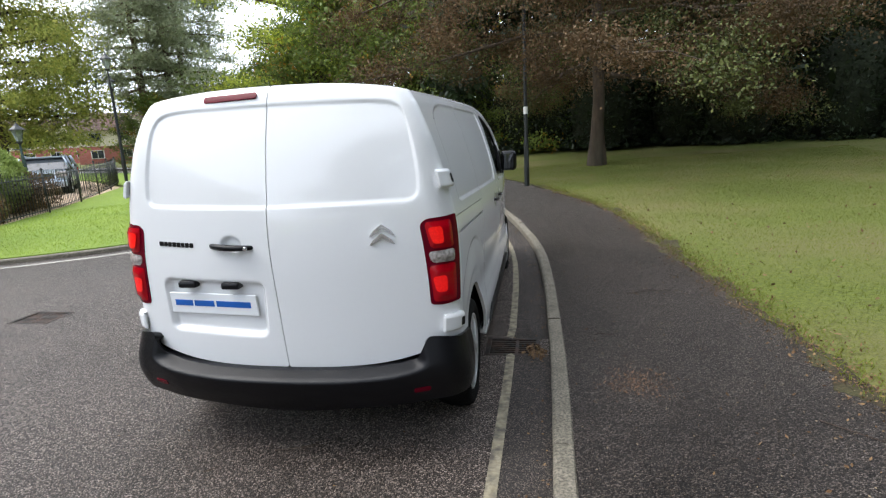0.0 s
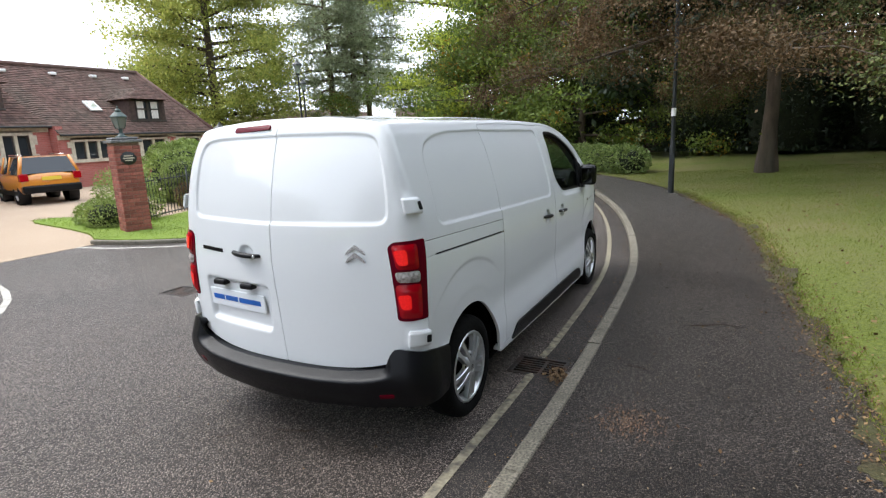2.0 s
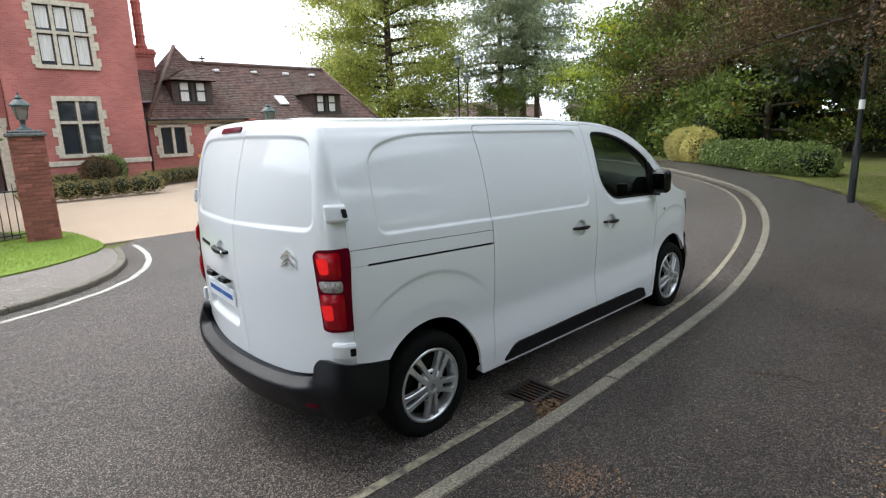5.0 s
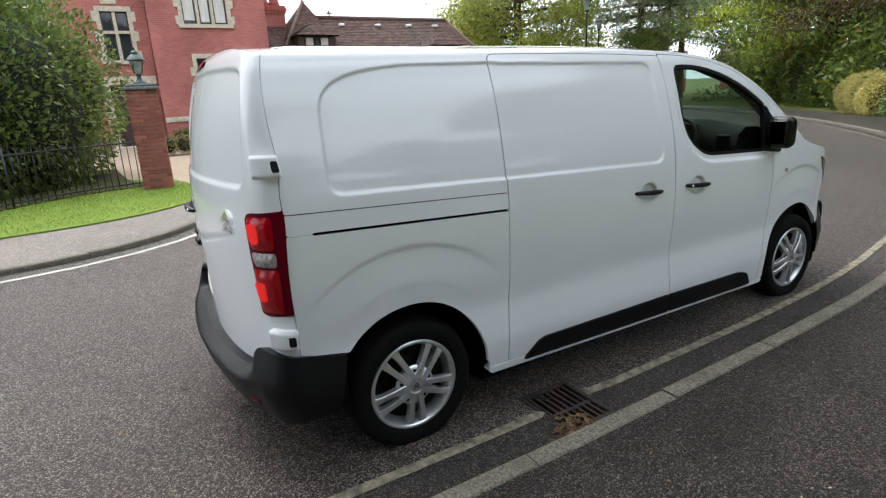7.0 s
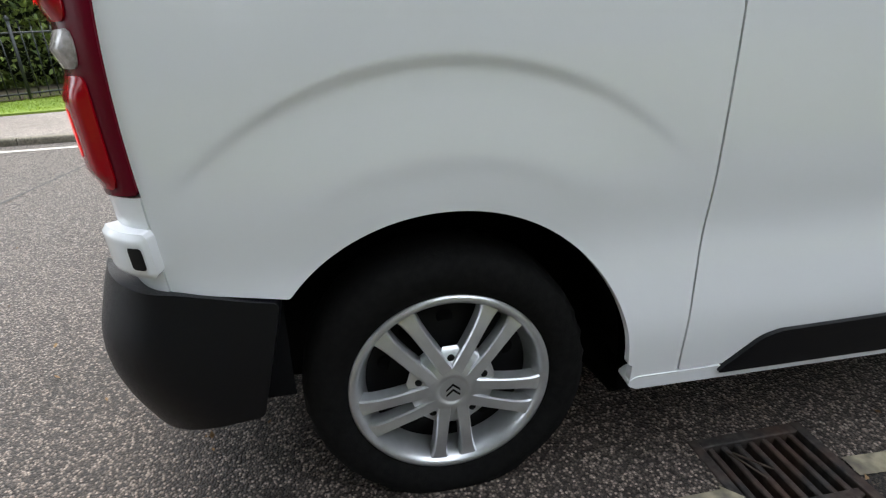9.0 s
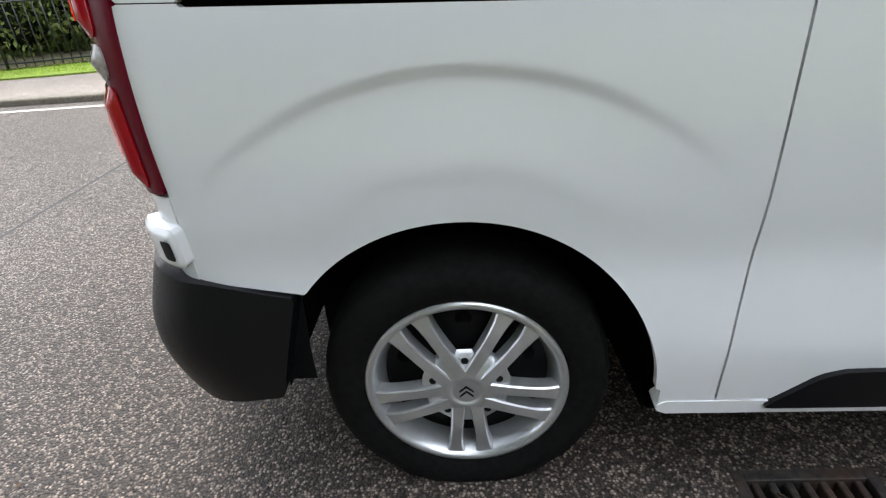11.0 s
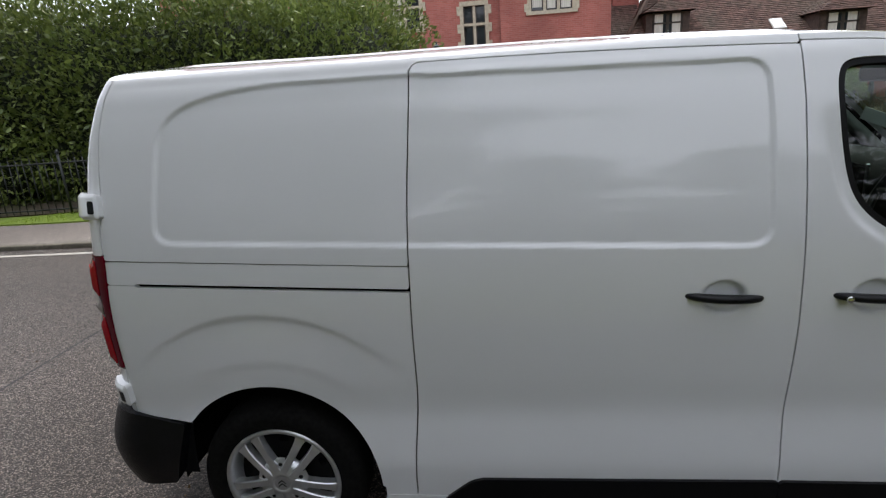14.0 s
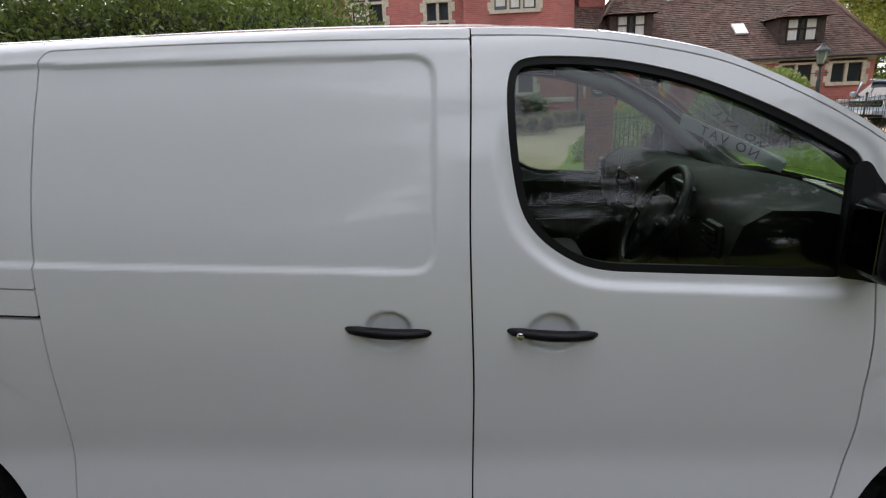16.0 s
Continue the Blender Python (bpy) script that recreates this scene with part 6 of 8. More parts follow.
def railings(line, label, spacing=0.125, post_every=19):
    p = np.array(curve_points(line, 10))
    s = np.r_[0, np.cumsum(np.hypot(*np.diff(p, axis=0).T))]
    t = tagged(new("railings"), label, "railings", "railings round the garden")
    at = lambda q: (float(np.interp(q, s, p[:, 0])), float(np.interp(q, s, p[:, 1])))
    n = int(s[-1] / spacing)
    for k in range(n):
        x, y = at((k + 0.5) * spacing)
        z = float(garden(x, y)) + 0.03
        ob = new("post" if k % post_every == 0 else "picket", post_mesh if k % post_every == 0 else picket_mesh)
        ob.parent = t
        ob.matrix_basis = pose(x, y, z, random.uniform(-1, 1), random.uniform(-1, 1), random.uniform(0, 90))
    q = np.linspace(0, s[-1], 40)
    for h in (0.10, 0.90):
        part("rail", mesh_of("rail", *tube([(*at(k), float(garden(*at(k))) + 0.03 + h) for k in q], 0.014, None, 6)), lead_black, t)
    return t


FENCE_S = [(-9.72, -0.45), (-9.45, -1.4), (-9.1, -2.1), (-8.5, -2.8), (-7.7, -3.8), (-6.95, -4.8), (-6.45, -5.8), (-6.15, -7.2), (-6.0, -10), (-5.9, -15)]
FENCE_N = [(-8.95, 4.3), (-9.45, 5.1), (-9.95, 6.4), (-10.5, 8.0), (-11.4, 10.0), (-12.8, 12.5), (-14.3, 14.9), (-16.2, 17.6)]
railings(FENCE_S, "black iron railings before an evergreen shrubbery")
railings(FENCE_N, "black iron railings along the lawn edge")


# ---------------------------------------------------------------- lamp columns
def lamp_column(x, y, z, h, r, label, head=True, mat=None, k=1.0):
    t = tagged(new("street_lamp"), label, "street lamp", "lamp posts")
    t.location = (x, y, z)
    base = [(r * 1.45, -0.1), (r * 1.45, 0.25), (r * 1.4, 1.05), (r * 1.25, 1.12), (r * 1.05, 1.18), (r, 1.4), (r * 0.8, h - 0.3), (r * 0.6, h)]
    v, f = lathe(base, 16)
    part("column", mesh_of("column", v, f), mat or lead_black, t)
    part("door_plate", box_bm(-0.05, 0.05, -r * 1.5, -r * 1.38, 0.45, 0.9), lead_black, t)
    if head:
        v, f = lathe([(r * 0.6, h), (0.10 * k, h + 0.05 * k), (0.10 * k, h + 0.1 * k)], 12)
        part("collar", mesh_of("collar", v, f), lead_black, t)
        v, f = lathe([(0.09 * k, h + 0.1 * k), (0.19 * k, h + 0.48 * k)], 6)
        part("lantern_glass", mesh_of("lantern_glass", v, f, False), lamp_glass, t)
        v, f = lathe([(0.25 * k, h + 0.48 * k), (0.23 * k, h + 0.52 * k), (0.10 * k, h + 0.62 * k), (0.03 * k, h + 0.72 * k), (0.0, h + 0.8 * k)], 6)
        part("lantern_cap", mesh_of("lantern_cap", v, f, False), lead_black, t)
    return t


street = lamp_column(0.955, 11.6, 0.10, 6.2, 0.047, "tall black lamp column beside the footpath", True)
v, f = lathe([(0.054, 1.80), (0.054, 1.98)], 14)
part("number_tag", mesh_of("number_tag", v, f), frame_white, street, "small white tag")
lamp_column(-16.5, 18.4, 0.1, 4.6, 0.05, "black lantern post on the lawn")
lamp_column(-20.5, 23.3, 0.1, 4.3, 0.05, "black lantern post on the lawn")
green_post = lamp_column(-13.05, 10.4, 0.1, 1.72, 0.045, "green lantern post behind the railings", True, lantern_green, 0.80)
part("ladder_bar", mesh_of("ladder_bar", *tube([(-0.17, -0.12, 1.58), (0.17, 0.12, 1.58)], 0.012, None, 8)), lantern_green, green_post)

# ---------------------------------------------------------------- distant houses
cream = varied("cream_render", (0.62, 0.56, 0.42), (0.72, 0.66, 0.52), 3, 0.9)


def cottage(x, y, turn, w, label):
    t = tagged(new("distant_house"), label, "house", "houses beyond the trees")
    t.matrix_basis = pose(x, y, 0, 0, 0, turn)
    part("lower_wall", box_bm(-w / 2, w / 2, -3, 3, -0.5, 2.2), house_brick, t)
    part("upper_wall", box_bm(-w / 2, w / 2, -3.05, 3, 2.2, 4.3), cream, t, "cream rendered upper wall")
    for sg in (-1, 1):
        tiled_slope("roof_slope", [(-w / 2 - 0.3, sg * 3.4, 4.1), (w / 2 + 0.3, sg * 3.4, 4.1), (w / 2 + 0.3, 0, 6.4), (-w / 2 - 0.3, 0, 6.4)], 14, t)
    k = 0
    while k * 2.4 + 1.6 < w:
        for z in (0.7, 2.8):
            win = part("window", box_bm(-w / 2 + 1.0 + k * 2.4, -w / 2 + 2.1 + k * 2.4, -3.10, -3.0, z, z + 1.05), frame_white, t, "white framed window")
            for q in (0, 1):
                part("pane", box_bm(-w / 2 + 1.06 + k * 2.4 + q * 0.5, -w / 2 + 1.52 + k * 2.4 + q * 0.5, -3.115, -3.10, z + 0.07, z + 0.98), pane_glass, win)
        k += 1
    v = [(-w / 2 + 4.0, -3.3, 4.2), (-w / 2 + 6.2, -3.3, 4.2), (-w / 2 + 5.1, -3.3, 5.7), (-w / 2 + 4.0, -1, 4.2), (-w / 2 + 6.2, -1, 4.2), (-w / 2 + 5.1, -1, 5.7)]
    part("gable", mesh_of("gable", v, [(0, 1, 2), (0, 2, 5, 3), (1, 4, 5, 2)], False), cream, t, "cream gable")
    t.scale = (1, 1, 0.76)
    return t


cottage(-49, 55, 42, 17, "cream and brick terraced house with a brown roof")
cottage(-41, 47, 42, 6, "red brick house with a brown tiled roof")
cottage(-31, 58, 30, 8, "low house with a brown tiled roof beyond the trees")


# ---------------------------------------------------------------- parked cars
def parked_car(name, x, y, z, turn, paint, label, length, width, height, rear_view):
    """A four-wheel-drive estate car; it faces its own +y."""
    car = tagged(new(name), label, "car", "cars parked by the house")
    car.matrix_basis = pose(x, y, z, 0, 0, turn)
    L, B, H = length / 2, width / 2, height
    st = [(-L, 0.42, 0.80, 0.84, 0.80), (-L + 0.06, 0.36, 0.96, 0.96, 0.93), (-L + 0.3, 0.34, 1.0, 1.02, 0.98), (-L + 1.2, 0.32, 1.0, 1.02, 1.0), (0, 0.30, 1.0, 1.02, 1.0), (L - 1.4, 0.32, 0.98, 1.02, 1.0), (L - 0.5, 0.36, 0.92, 0.94, 0.97), (L - 0.12, 0.40, 0.84, 0.84, 0.90), (L, 0.46, 0.70, 0.72, 0.76)]
    verts, faces = [], []
    m = 9
    belt = 0.66 * H
    for yy, zb, w0, zt, w1 in st:
        zt2 = belt * zt
        for q in ((-0.86 * w0, zb), (-w0, zb + 0.12), (-w0, zt2 - 0.18), (-0.96 * w1, zt2 - 0.02), (0.0, zt2 + 0.04), (0.96 * w1, zt2 - 0.02), (w0, zt2 - 0.18), (w0, zb + 0.12), (0.86 * w0, zb)):
            verts.append((q[0] * B, yy, q[1]))
    for i in range(len(st) - 1):
        for j in range(m - 1):
            faces.append((i * m + j, i * m + j + 1, (i + 1) * m + j + 1, (i + 1) * m + j))
    faces += [tuple(range(m))[::-1], tuple((len(st) - 1) * m + j for j in range(m))]
    me = mesh_of("body", verts, faces)
    body = part("body", me, paint, car)
    body.modifiers.new("round", "SUBSURF").levels = 1
    body.modifiers["round"].render_levels = 1
    gh = [(-L + 0.10, belt - 0.02, 0.90), (-L + 0.34, H - 0.04, 0.78), (-L + 0.6, H, 0.76), (0.0, H, 0.76), (L - 2.1, H - 0.06, 0.74), (L - 1.25, belt, 0.86)]
    verts, faces = [], []
    for yy, zz, w in gh:
        verts += [(-w * B, yy, zz), (w * B, yy, zz)]
    roof = mesh_of("roof", verts, [(2 * i, 2 * i + 1, 2 * i + 3, 2 * i + 2) for i in range(1, 4)])
    part("roof", roof, paint, car)
    part("tailgate_glass", mesh_of("tailgate_glass", [verts[0], verts[1], verts[3], verts[2]], [(0, 1, 2, 3)], False), pane_glass, car, "dark rear window")
    part("windscreen", mesh_of("windscreen", [verts[8], verts[9], verts[11], verts[10]], [(0, 1, 2, 3)], False), pane_glass, car, "dark windscreen")
    for sg in (-1, 1):
        k = 0 if sg < 0 else 1
        pl = [verts[2 * i + k] for i in range(6)]
        part("side_glass", mesh_of("side_glass", pl + [(sg * 0.93 * B, L - 1.25, belt - 0.05), (sg * 0.95 * B, 0, belt - 0.05), (sg * 0.93 * B, -L + 0.12, belt - 0.05)], [tuple(range(9)) if sg < 0 else tuple(range(9))[::-1]], False), pane_glass, car, "dark side windows")
        for yy in (-L + 0.1, -0.35, 0.55):
            a = (sg * 0.94 * B, yy + 0.02, belt - 0.05)
            b = (sg * 0.765 * B, yy + (0.26 if yy < -1 else 0.02), H - 0.02)
            part("door_pillar", mesh_of("door_pillar", *tube([a, b], 0.035 if yy > -1 else 0.06, None, 6)), paint, car)
        part("roof_rail", mesh_of("roof_rail", *tube([(sg * 0.68 * B, -L + 0.5, H + 0.03), (sg * 0.68 * B, 0.2, H + 0.04)], 0.018, None, 6)), chrome, car)
        part("arch_lip", box_bm(*sorted((sg * B * 0.995, sg * B * 0.98)), -L + 0.5, L - 0.5, 0.28, 0.42, 0.004, 1), black_plastic, car)
        part("tail_lamp", box_bm(*sorted((sg * B * 0.72, sg * B * 0.985)), -L - 0.015, -L + 0.25, belt - 0.25, belt - 0.02, 0.02, 2), lamp_red, car)
        hl = part("headlamp", box_bm(*sorted((sg * B * 0.55, sg * B * 0.93)), L - 0.22, L - 0.03, 0.66, 0.84, 0.03, 2), lamp_clear, car)
        part("door_mirror", box_bm(*sorted((sg * B * 1.0, sg * B * 1.18)), L - 1.62, L - 1.48, belt - 0.02, belt + 0.14, 0.04, 3), paint, car)
        for yy in (-L + 0.85, L - 0.9):
            wh = new("wheel")
            wh.parent = car
            wh.matrix_basis = pose(sg * (B - 0.02), yy, 0.345, 0, 0, 0 if sg > 0 else 180)
            v, f = lathe([(0.22, -0.22), (0.32, -0.22), (0.345, -0.18), (0.345, -0.04), (0.32, 0.0), (0.24, 0.0), (0.22, -0.03)], 32, "x")
            part("tyre", mesh_of("tyre", v, f), tyre_rubber, wh)
            v, f = lathe([(0.235, -0.02), (0.225, -0.005), (0.205, -0.01), (0.2, -0.05)], 32, "x")
            pieces = [(v, f), lathe([(0.06, -0.03), (0.05, -0.01), (0.0, -0.008)], 16, "x")]
            for k2 in range(6):
                c, s2 = math.cos(radians(60 * k2)), math.sin(radians(60 * k2))
                pieces.append(([(-0.012, r * c - w * s2, r * s2 + w * c) for r, w in ((0.04, -0.03), (0.04, 0.03), (0.21, 0.02), (0.21, -0.02))], [(0, 1, 2, 3)]))
            part("rim", mesh_of("rim", *join(pieces)), wheel_silver, wh)
            v, f = lathe([(0.225, -0.06), (0.0, -0.06)], 24, "x")
            part("rim_back", mesh_of("rim_back", v, f), steel_black, wh)
            v, f = lathe([(0.40, -0.3), (0.40, 0.004), (0.36, 0.004)], 24, "x")
            part("arch", mesh_of("arch", v, f), black_plastic, wh)
    part("rear_bumper", box_bm(-B * 0.95, B * 0.95, -L - 0.05, -L + 0.25, 0.36, 0.60, 0.05, 2), black_plastic, car)
    part("front_bumper", box_bm(-B * 0.92, B * 0.92, L - 0.3, L + 0.04, 0.32, 0.56, 0.05, 2), black_plastic if rear_view else paint, car)
    part("air_intake", box_bm(-B * 0.6, B * 0.6, L + 0.02, L + 0.045, 0.33, 0.41, 0.01, 1), steel_black, car)
    gr = part("grille", box_bm(-B * 0.5, B * 0.5, L - 0.1, L + 0.005, 0.62, 0.80, 0.02, 2), steel_black, car)
    for k in range(4):
        part("grille_bar", box_bm(-B * 0.48, B * 0.48, L + 0.002, L + 0.012, 0.64 + 0.042 * k, 0.655 + 0.042 * k), chrome, gr)
    part("number_plate", box_bm(-0.26, 0.26, -L - 0.03, -L + 0.01, belt - 0.24, belt - 0.13), material("plate_yellow", (0.75, 0.55, 0.05), 0.5), car, "plain yellow plate")
    part("front_plate", box_bm(-0.26, 0.26, L + 0.02, L + 0.05, 0.42, 0.53), plate_white, car, "plain white plate")
    return car


orange_paint = varied("orange_paint", (0.60, 0.215, 0.018), (0.64, 0.24, 0.022), 2, 0.3)
orange_paint.node_tree.nodes["Principled BSDF"].inputs["Coat Weight"].default_value = 1.0
grey_paint = material("grey_blue_paint", (0.36, 0.42, 0.48), 0.3, 0.4, Coat_Weight=1.0)
parked_car("parked_car", -18.7, 7.35, 0.10, 76, orange_paint, "orange four-wheel-drive car parked on the gravel", 3.95, 1.68, 1.50, True)
parked_car("parked_car", -16.7, 14.7, 0.03, -142, grey_paint, "blue-grey car parked behind the railings", 3.9, 1.70, 1.34, False)


# ---------------------------------------------------------------- trees, hedges, grass
def leaf_material(name, a, b, rough=0.55, through=0.25):
    """Leaves: a colour between a and b for each leaf, and some light coming through."""
    m = material(name, a, rough, Specular_IOR_Level=0.35)
    t, p = nodes_of(m)
    g = t.nodes.new("ShaderNodeNewGeometry")
    r = t.nodes.new("ShaderNodeValToRGB")
    r.color_ramp.elements[0].color, r.color_ramp.elements[1].color = (*a, 1), (*b, 1)
    t.links.new(g.outputs["Random Per Island"], r.inputs[0])
    co = t.nodes.new("ShaderNodeTexCoord")
    n = t.nodes.new("ShaderNodeTexNoise")
    n.inputs["Scale"].default_value, n.inputs["Detail"].default_value = 0.45, 3
    t.links.new(co.outputs["Object"], n.inputs["Vector"])
    mr = t.nodes.new("ShaderNodeMapRange")
    mr.inputs["From Min"].default_value, mr.inputs["From Max"].default_value = 0.3, 0.7
    mr.inputs["To Min"].default_value, mr.inputs["To Max"].default_value = 0.65, 1.35
    t.links.new(n.outputs[0], mr.inputs[0])
    hs = t.nodes.new("ShaderNodeHueSaturation")
    t.links.new(r.outputs[0], hs.inputs["Color"])
    t.links.new(mr.outputs[0], hs.inputs["Value"])
    t.links.new(hs.outputs[0], p.inputs["Base Color"])
    tr = t.nodes.new("ShaderNodeBsdfTranslucent")
    t.links.new(hs.outputs[0], tr.inputs[0])
    mx = t.nodes.new("ShaderNodeMixShader")
    mx.inputs[0].default_value = through
    out = t.nodes["Material Output"]
    t.links.new(p.outputs[0], mx.inputs[1])
    t.links.new(tr.outputs[0], mx.inputs[2])
    t.links.new(mx.outputs[0], out.inputs[0])
    return m


leaf_lime = leaf_material("lime_leaves", (0.21, 0.26, 0.055), (0.46, 0.46, 0.11), 0.55, 0.5)
leaf_green = leaf_material("fresh_green_leaves", (0.23, 0.29, 0.036), (0.48, 0.53, 0.082), 0.55, 0.55)
leaf_mid = leaf_material("mid_green_leaves", (0.078, 0.120, 0.022), (0.19, 0.245, 0.047), 0.5, 0.42)
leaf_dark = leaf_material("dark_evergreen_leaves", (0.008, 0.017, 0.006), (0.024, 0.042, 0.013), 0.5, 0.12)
leaf_pine = leaf_material("pine_needles", (0.22, 0.26, 0.15), (0.38, 0.41, 0.25), 0.6, 0.5)
leaf_brown = leaf_material("bronzed_leaves", (0.060, 0.040, 0.015), (0.165, 0.100, 0.048), 0.7, 0.2)
leaf_rhodo = leaf_material("rhododendron_leaves", (0.080, 0.120, 0.030), (0.215, 0.265, 0.068), 0.33, 0.3)
leaf_box = leaf_material("clipped_hedge_leaves", (0.15, 0.14, 0.045), (0.30, 0.25, 0.10))
leaf_hedge = leaf_material("hedge_leaves", (0.10, 0.15, 0.04), (0.22, 0.28, 0.085))
leaf_yellow = leaf_material("golden_leaves", (0.46, 0.41, 0.12), (0.66, 0.60, 0.25))
leaf_garden = leaf_material("garden_shrub_leaves", (0.15, 0.21, 0.05), (0.32, 0.39, 0.11))
leaf_olive = leaf_material("olive_leaves", (0.040, 0.050, 0.014), (0.11, 0.125, 0.034), 0.65, 0.2)
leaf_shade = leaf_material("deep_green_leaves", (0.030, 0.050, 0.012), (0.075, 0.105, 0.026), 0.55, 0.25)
leaf_gold = leaf_material("turning_leaves", (0.22, 0.14, 0.012), (0.34, 0.20, 0.02))
bark = varied("bark", (0.045, 0.031, 0.021), (0.10, 0.071, 0.049), 6, 0.95, c=(0.05, 0.055, 0.035), scale2=1.2, bump=0.03, bump_scale=9, stretch=(1, 1, 0.25))
bark_pine = varied("pine_bark", (0.075, 0.05, 0.035), (0.15, 0.105, 0.08), 6, 0.95, bump=0.03, bump_scale=9, stretch=(1, 1, 0.3))


def leaf_mesh(name, centres, size, rng, mat, aspect=0.5, up=0.35, flat=None, jitter=0.35):
    """One mesh of many small pointed leaves at the centres."""
    n = len(centres)
    d = rng.normal(size=(n, 3))
    if flat is not None:
        d = d * 0.6 + flat
    d /= np.linalg.norm(d, axis=1)[:, None] + 1e-9
    w = rng.normal(size=(n, 3))
    w[:, 2] += up
    s = np.cross(d, w)
    s /= np.linalg.norm(s, axis=1)[:, None] + 1e-9
    a = (size * (1 + jitter * rng.normal(size=n)).clip(0.4, 1.8))[:, None]
    b = a * aspect
    tip, base = centres + d * a * 0.5, centres - d * a * 0.5
    mid = centres + d * a * 0.05
    V = np.stack([base, mid + s * b * 0.5, tip, mid - s * b * 0.5], 1).reshape(-1, 3)
    me = bpy.data.meshes.new(name)
    me.vertices.add(4 * n)
    me.vertices.foreach_set("co", V.astype(np.float32).ravel())
    me.loops.add(4 * n)
    me.loops.foreach_set("vertex_index", np.arange(4 * n, dtype=np.int32))
    me.polygons.add(n)
    me.polygons.foreach_set("loop_start", np.arange(0, 4 * n, 4, dtype=np.int32))
    me.polygons.foreach_set("loop_total", np.full(n, 4, dtype=np.int32))
    me.update()
    me.validate()
    me.materials.append(mat)
    return me


def make_tree(name, at, height, crown, trunk_r, clear, leaves, size, mat, seed, label, barks=None, spread=0.9, droop=0.0, limbs=20, twigs=7, cluster=0.75, top=0.25, mats2=None, aspect=0.5, fine=None):
    """A tree: trunk, limbs and twigs as tapered bars, and leaves gathered round the twigs. crown: radius; clear: height of bare trunk."""
    rng = np.random.default_rng(seed)
    rnd = random.Random(seed)
    t = tagged(new(name), label, "tree", name.replace("_", " ") + "s of the grounds")
    t.location = at
    pieces, ends = [], []
    lean = rng.normal(size=2) * 0.02 * height
    spine = [Vector((lean[0] * q * q + 0.1 * math.sin(5 * q + seed), lean[1] * q * q, height * 0.93 * q)) for q in np.linspace(0, 1, 9)]
    low = [Vector((0, 0, -0.3)), Vector((0, 0, 0.05)), Vector((0, 0, 0.35)), Vector((0, 0, 0.9))] + spine[1:]
    rad = [trunk_r * 1.5, trunk_r * 1.35, trunk_r * 1.12, trunk_r] + [trunk_r * (1 - 0.88 * k / 8) for k in range(1, 9)]
    verts, faces, n = [], [], 14
    for p, r in zip(low, rad):
        for i in range(n):
            a = 2 * math.pi * i / n
            wob = 1 + 0.07 * math.sin(3 * a + p.z) + (0.12 * math.sin(5 * a + 1) if p.z < 0.5 else 0)
            verts.append((p.x + r * wob * math.cos(a), p.y + r * wob * math.sin(a), p.z))
    for k in range(len(low) - 1):
        for i in range(n):
            j = (i + 1) % n
            faces.append((k * n + i, k * n + j, (k + 1) * n + j, (k + 1) * n + i))
    trunk = (verts, faces)
    for k in range(limbs):
        q = (k + rnd.random()) / limbs
        z0 = clear + (height * 0.92 - clear) * q ** 0.9
        a = 2.399 * k + rnd.uniform(-0.5, 0.5)
        prof = math.sin(math.pi * min(1, (0.16 + q * (1 - 0.16)) ** (0.75))) ** 0.6 if top < 0.9 else (1 - q * 0.85)
        length = crown * max(top, prof) * rnd.uniform(0.75, 1.1)
        start = Vector((lean[0] * (z0 / height) ** 2, lean[1] * (z0 / height) ** 2, z0))
        elev = (0.65 * q - 0.05) * spread - droop * 0.3 * (1 - q)
        dirv = Vector((math.cos(a), math.sin(a), elev))
        pts = []
        for i in range(6):
            u = i / 5
            pts.append(start + dirv * length * u + Vector((rnd.uniform(-1, 1), rnd.uniform(-1, 1), rnd.uniform(-0.6, 0.6))) * 0.06 * length * u + Vector((0, 0, -droop * length * 0.35 * u * u)))
        r0 = trunk_r * (0.42 - 0.25 * q)
        pieces.append(tube(pts, r0, 0.02, 7))
        for j in range(twigs):
            u = 0.25 + 0.75 * (j + rnd.random()) / twigs
            i = min(4, int(u * 5))
            p0 = pts[i].lerp(pts[i + 1], u * 5 - i)
            b = a + rnd.choice((-1, 1)) * rnd.uniform(0.4, 1.3)
            ln = length * rnd.uniform(0.18, 0.38)
            dv = Vector((math.cos(b), math.sin(b), rnd.uniform(-0.25, 0.5) - droop * 0.5))
            p1, p2 = p0 + dv * ln * 0.5, p0 + dv * ln + Vector((0, 0, -droop * 0.4 * ln))
            pieces.append(tube([p0, p1, p2], 0.018 + 0.012 * rnd.random(), 0.006, 5))
            ends += [(p1, 0.7), (p2, 1.0)]
        ends.append((pts[5], 1.0))
    part("trunk", mesh_of("trunk", *join([trunk])), barks or bark, t, "rough brown bark")
    part("bough", mesh_of("bough", *join(pieces)), barks or bark, t)
    c = np.array([tuple(e[0]) for e in ends])
    wts = np.array([e[1] * rng.uniform(0.5, 1.5) for e in ends])
    if fine:
        wts = wts * np.where(c[:, 2] < fine[0], fine[1], 1.0)
    pick = rng.choice(len(c), size=leaves, p=wts / wts.sum())
    off = rng.normal(size=(leaves, 3)) * (cluster * np.array([1, 1, 0.62]))
    pos = c[pick] + off * rng.uniform(0.4, 1.1, size=len(c))[pick][:, None]
    if fine:
        size = np.where(pos[:, 2] < fine[0], fine[2], size)
    if mats2:
        share = rng.random(len(c))[pick] < mats2[1]
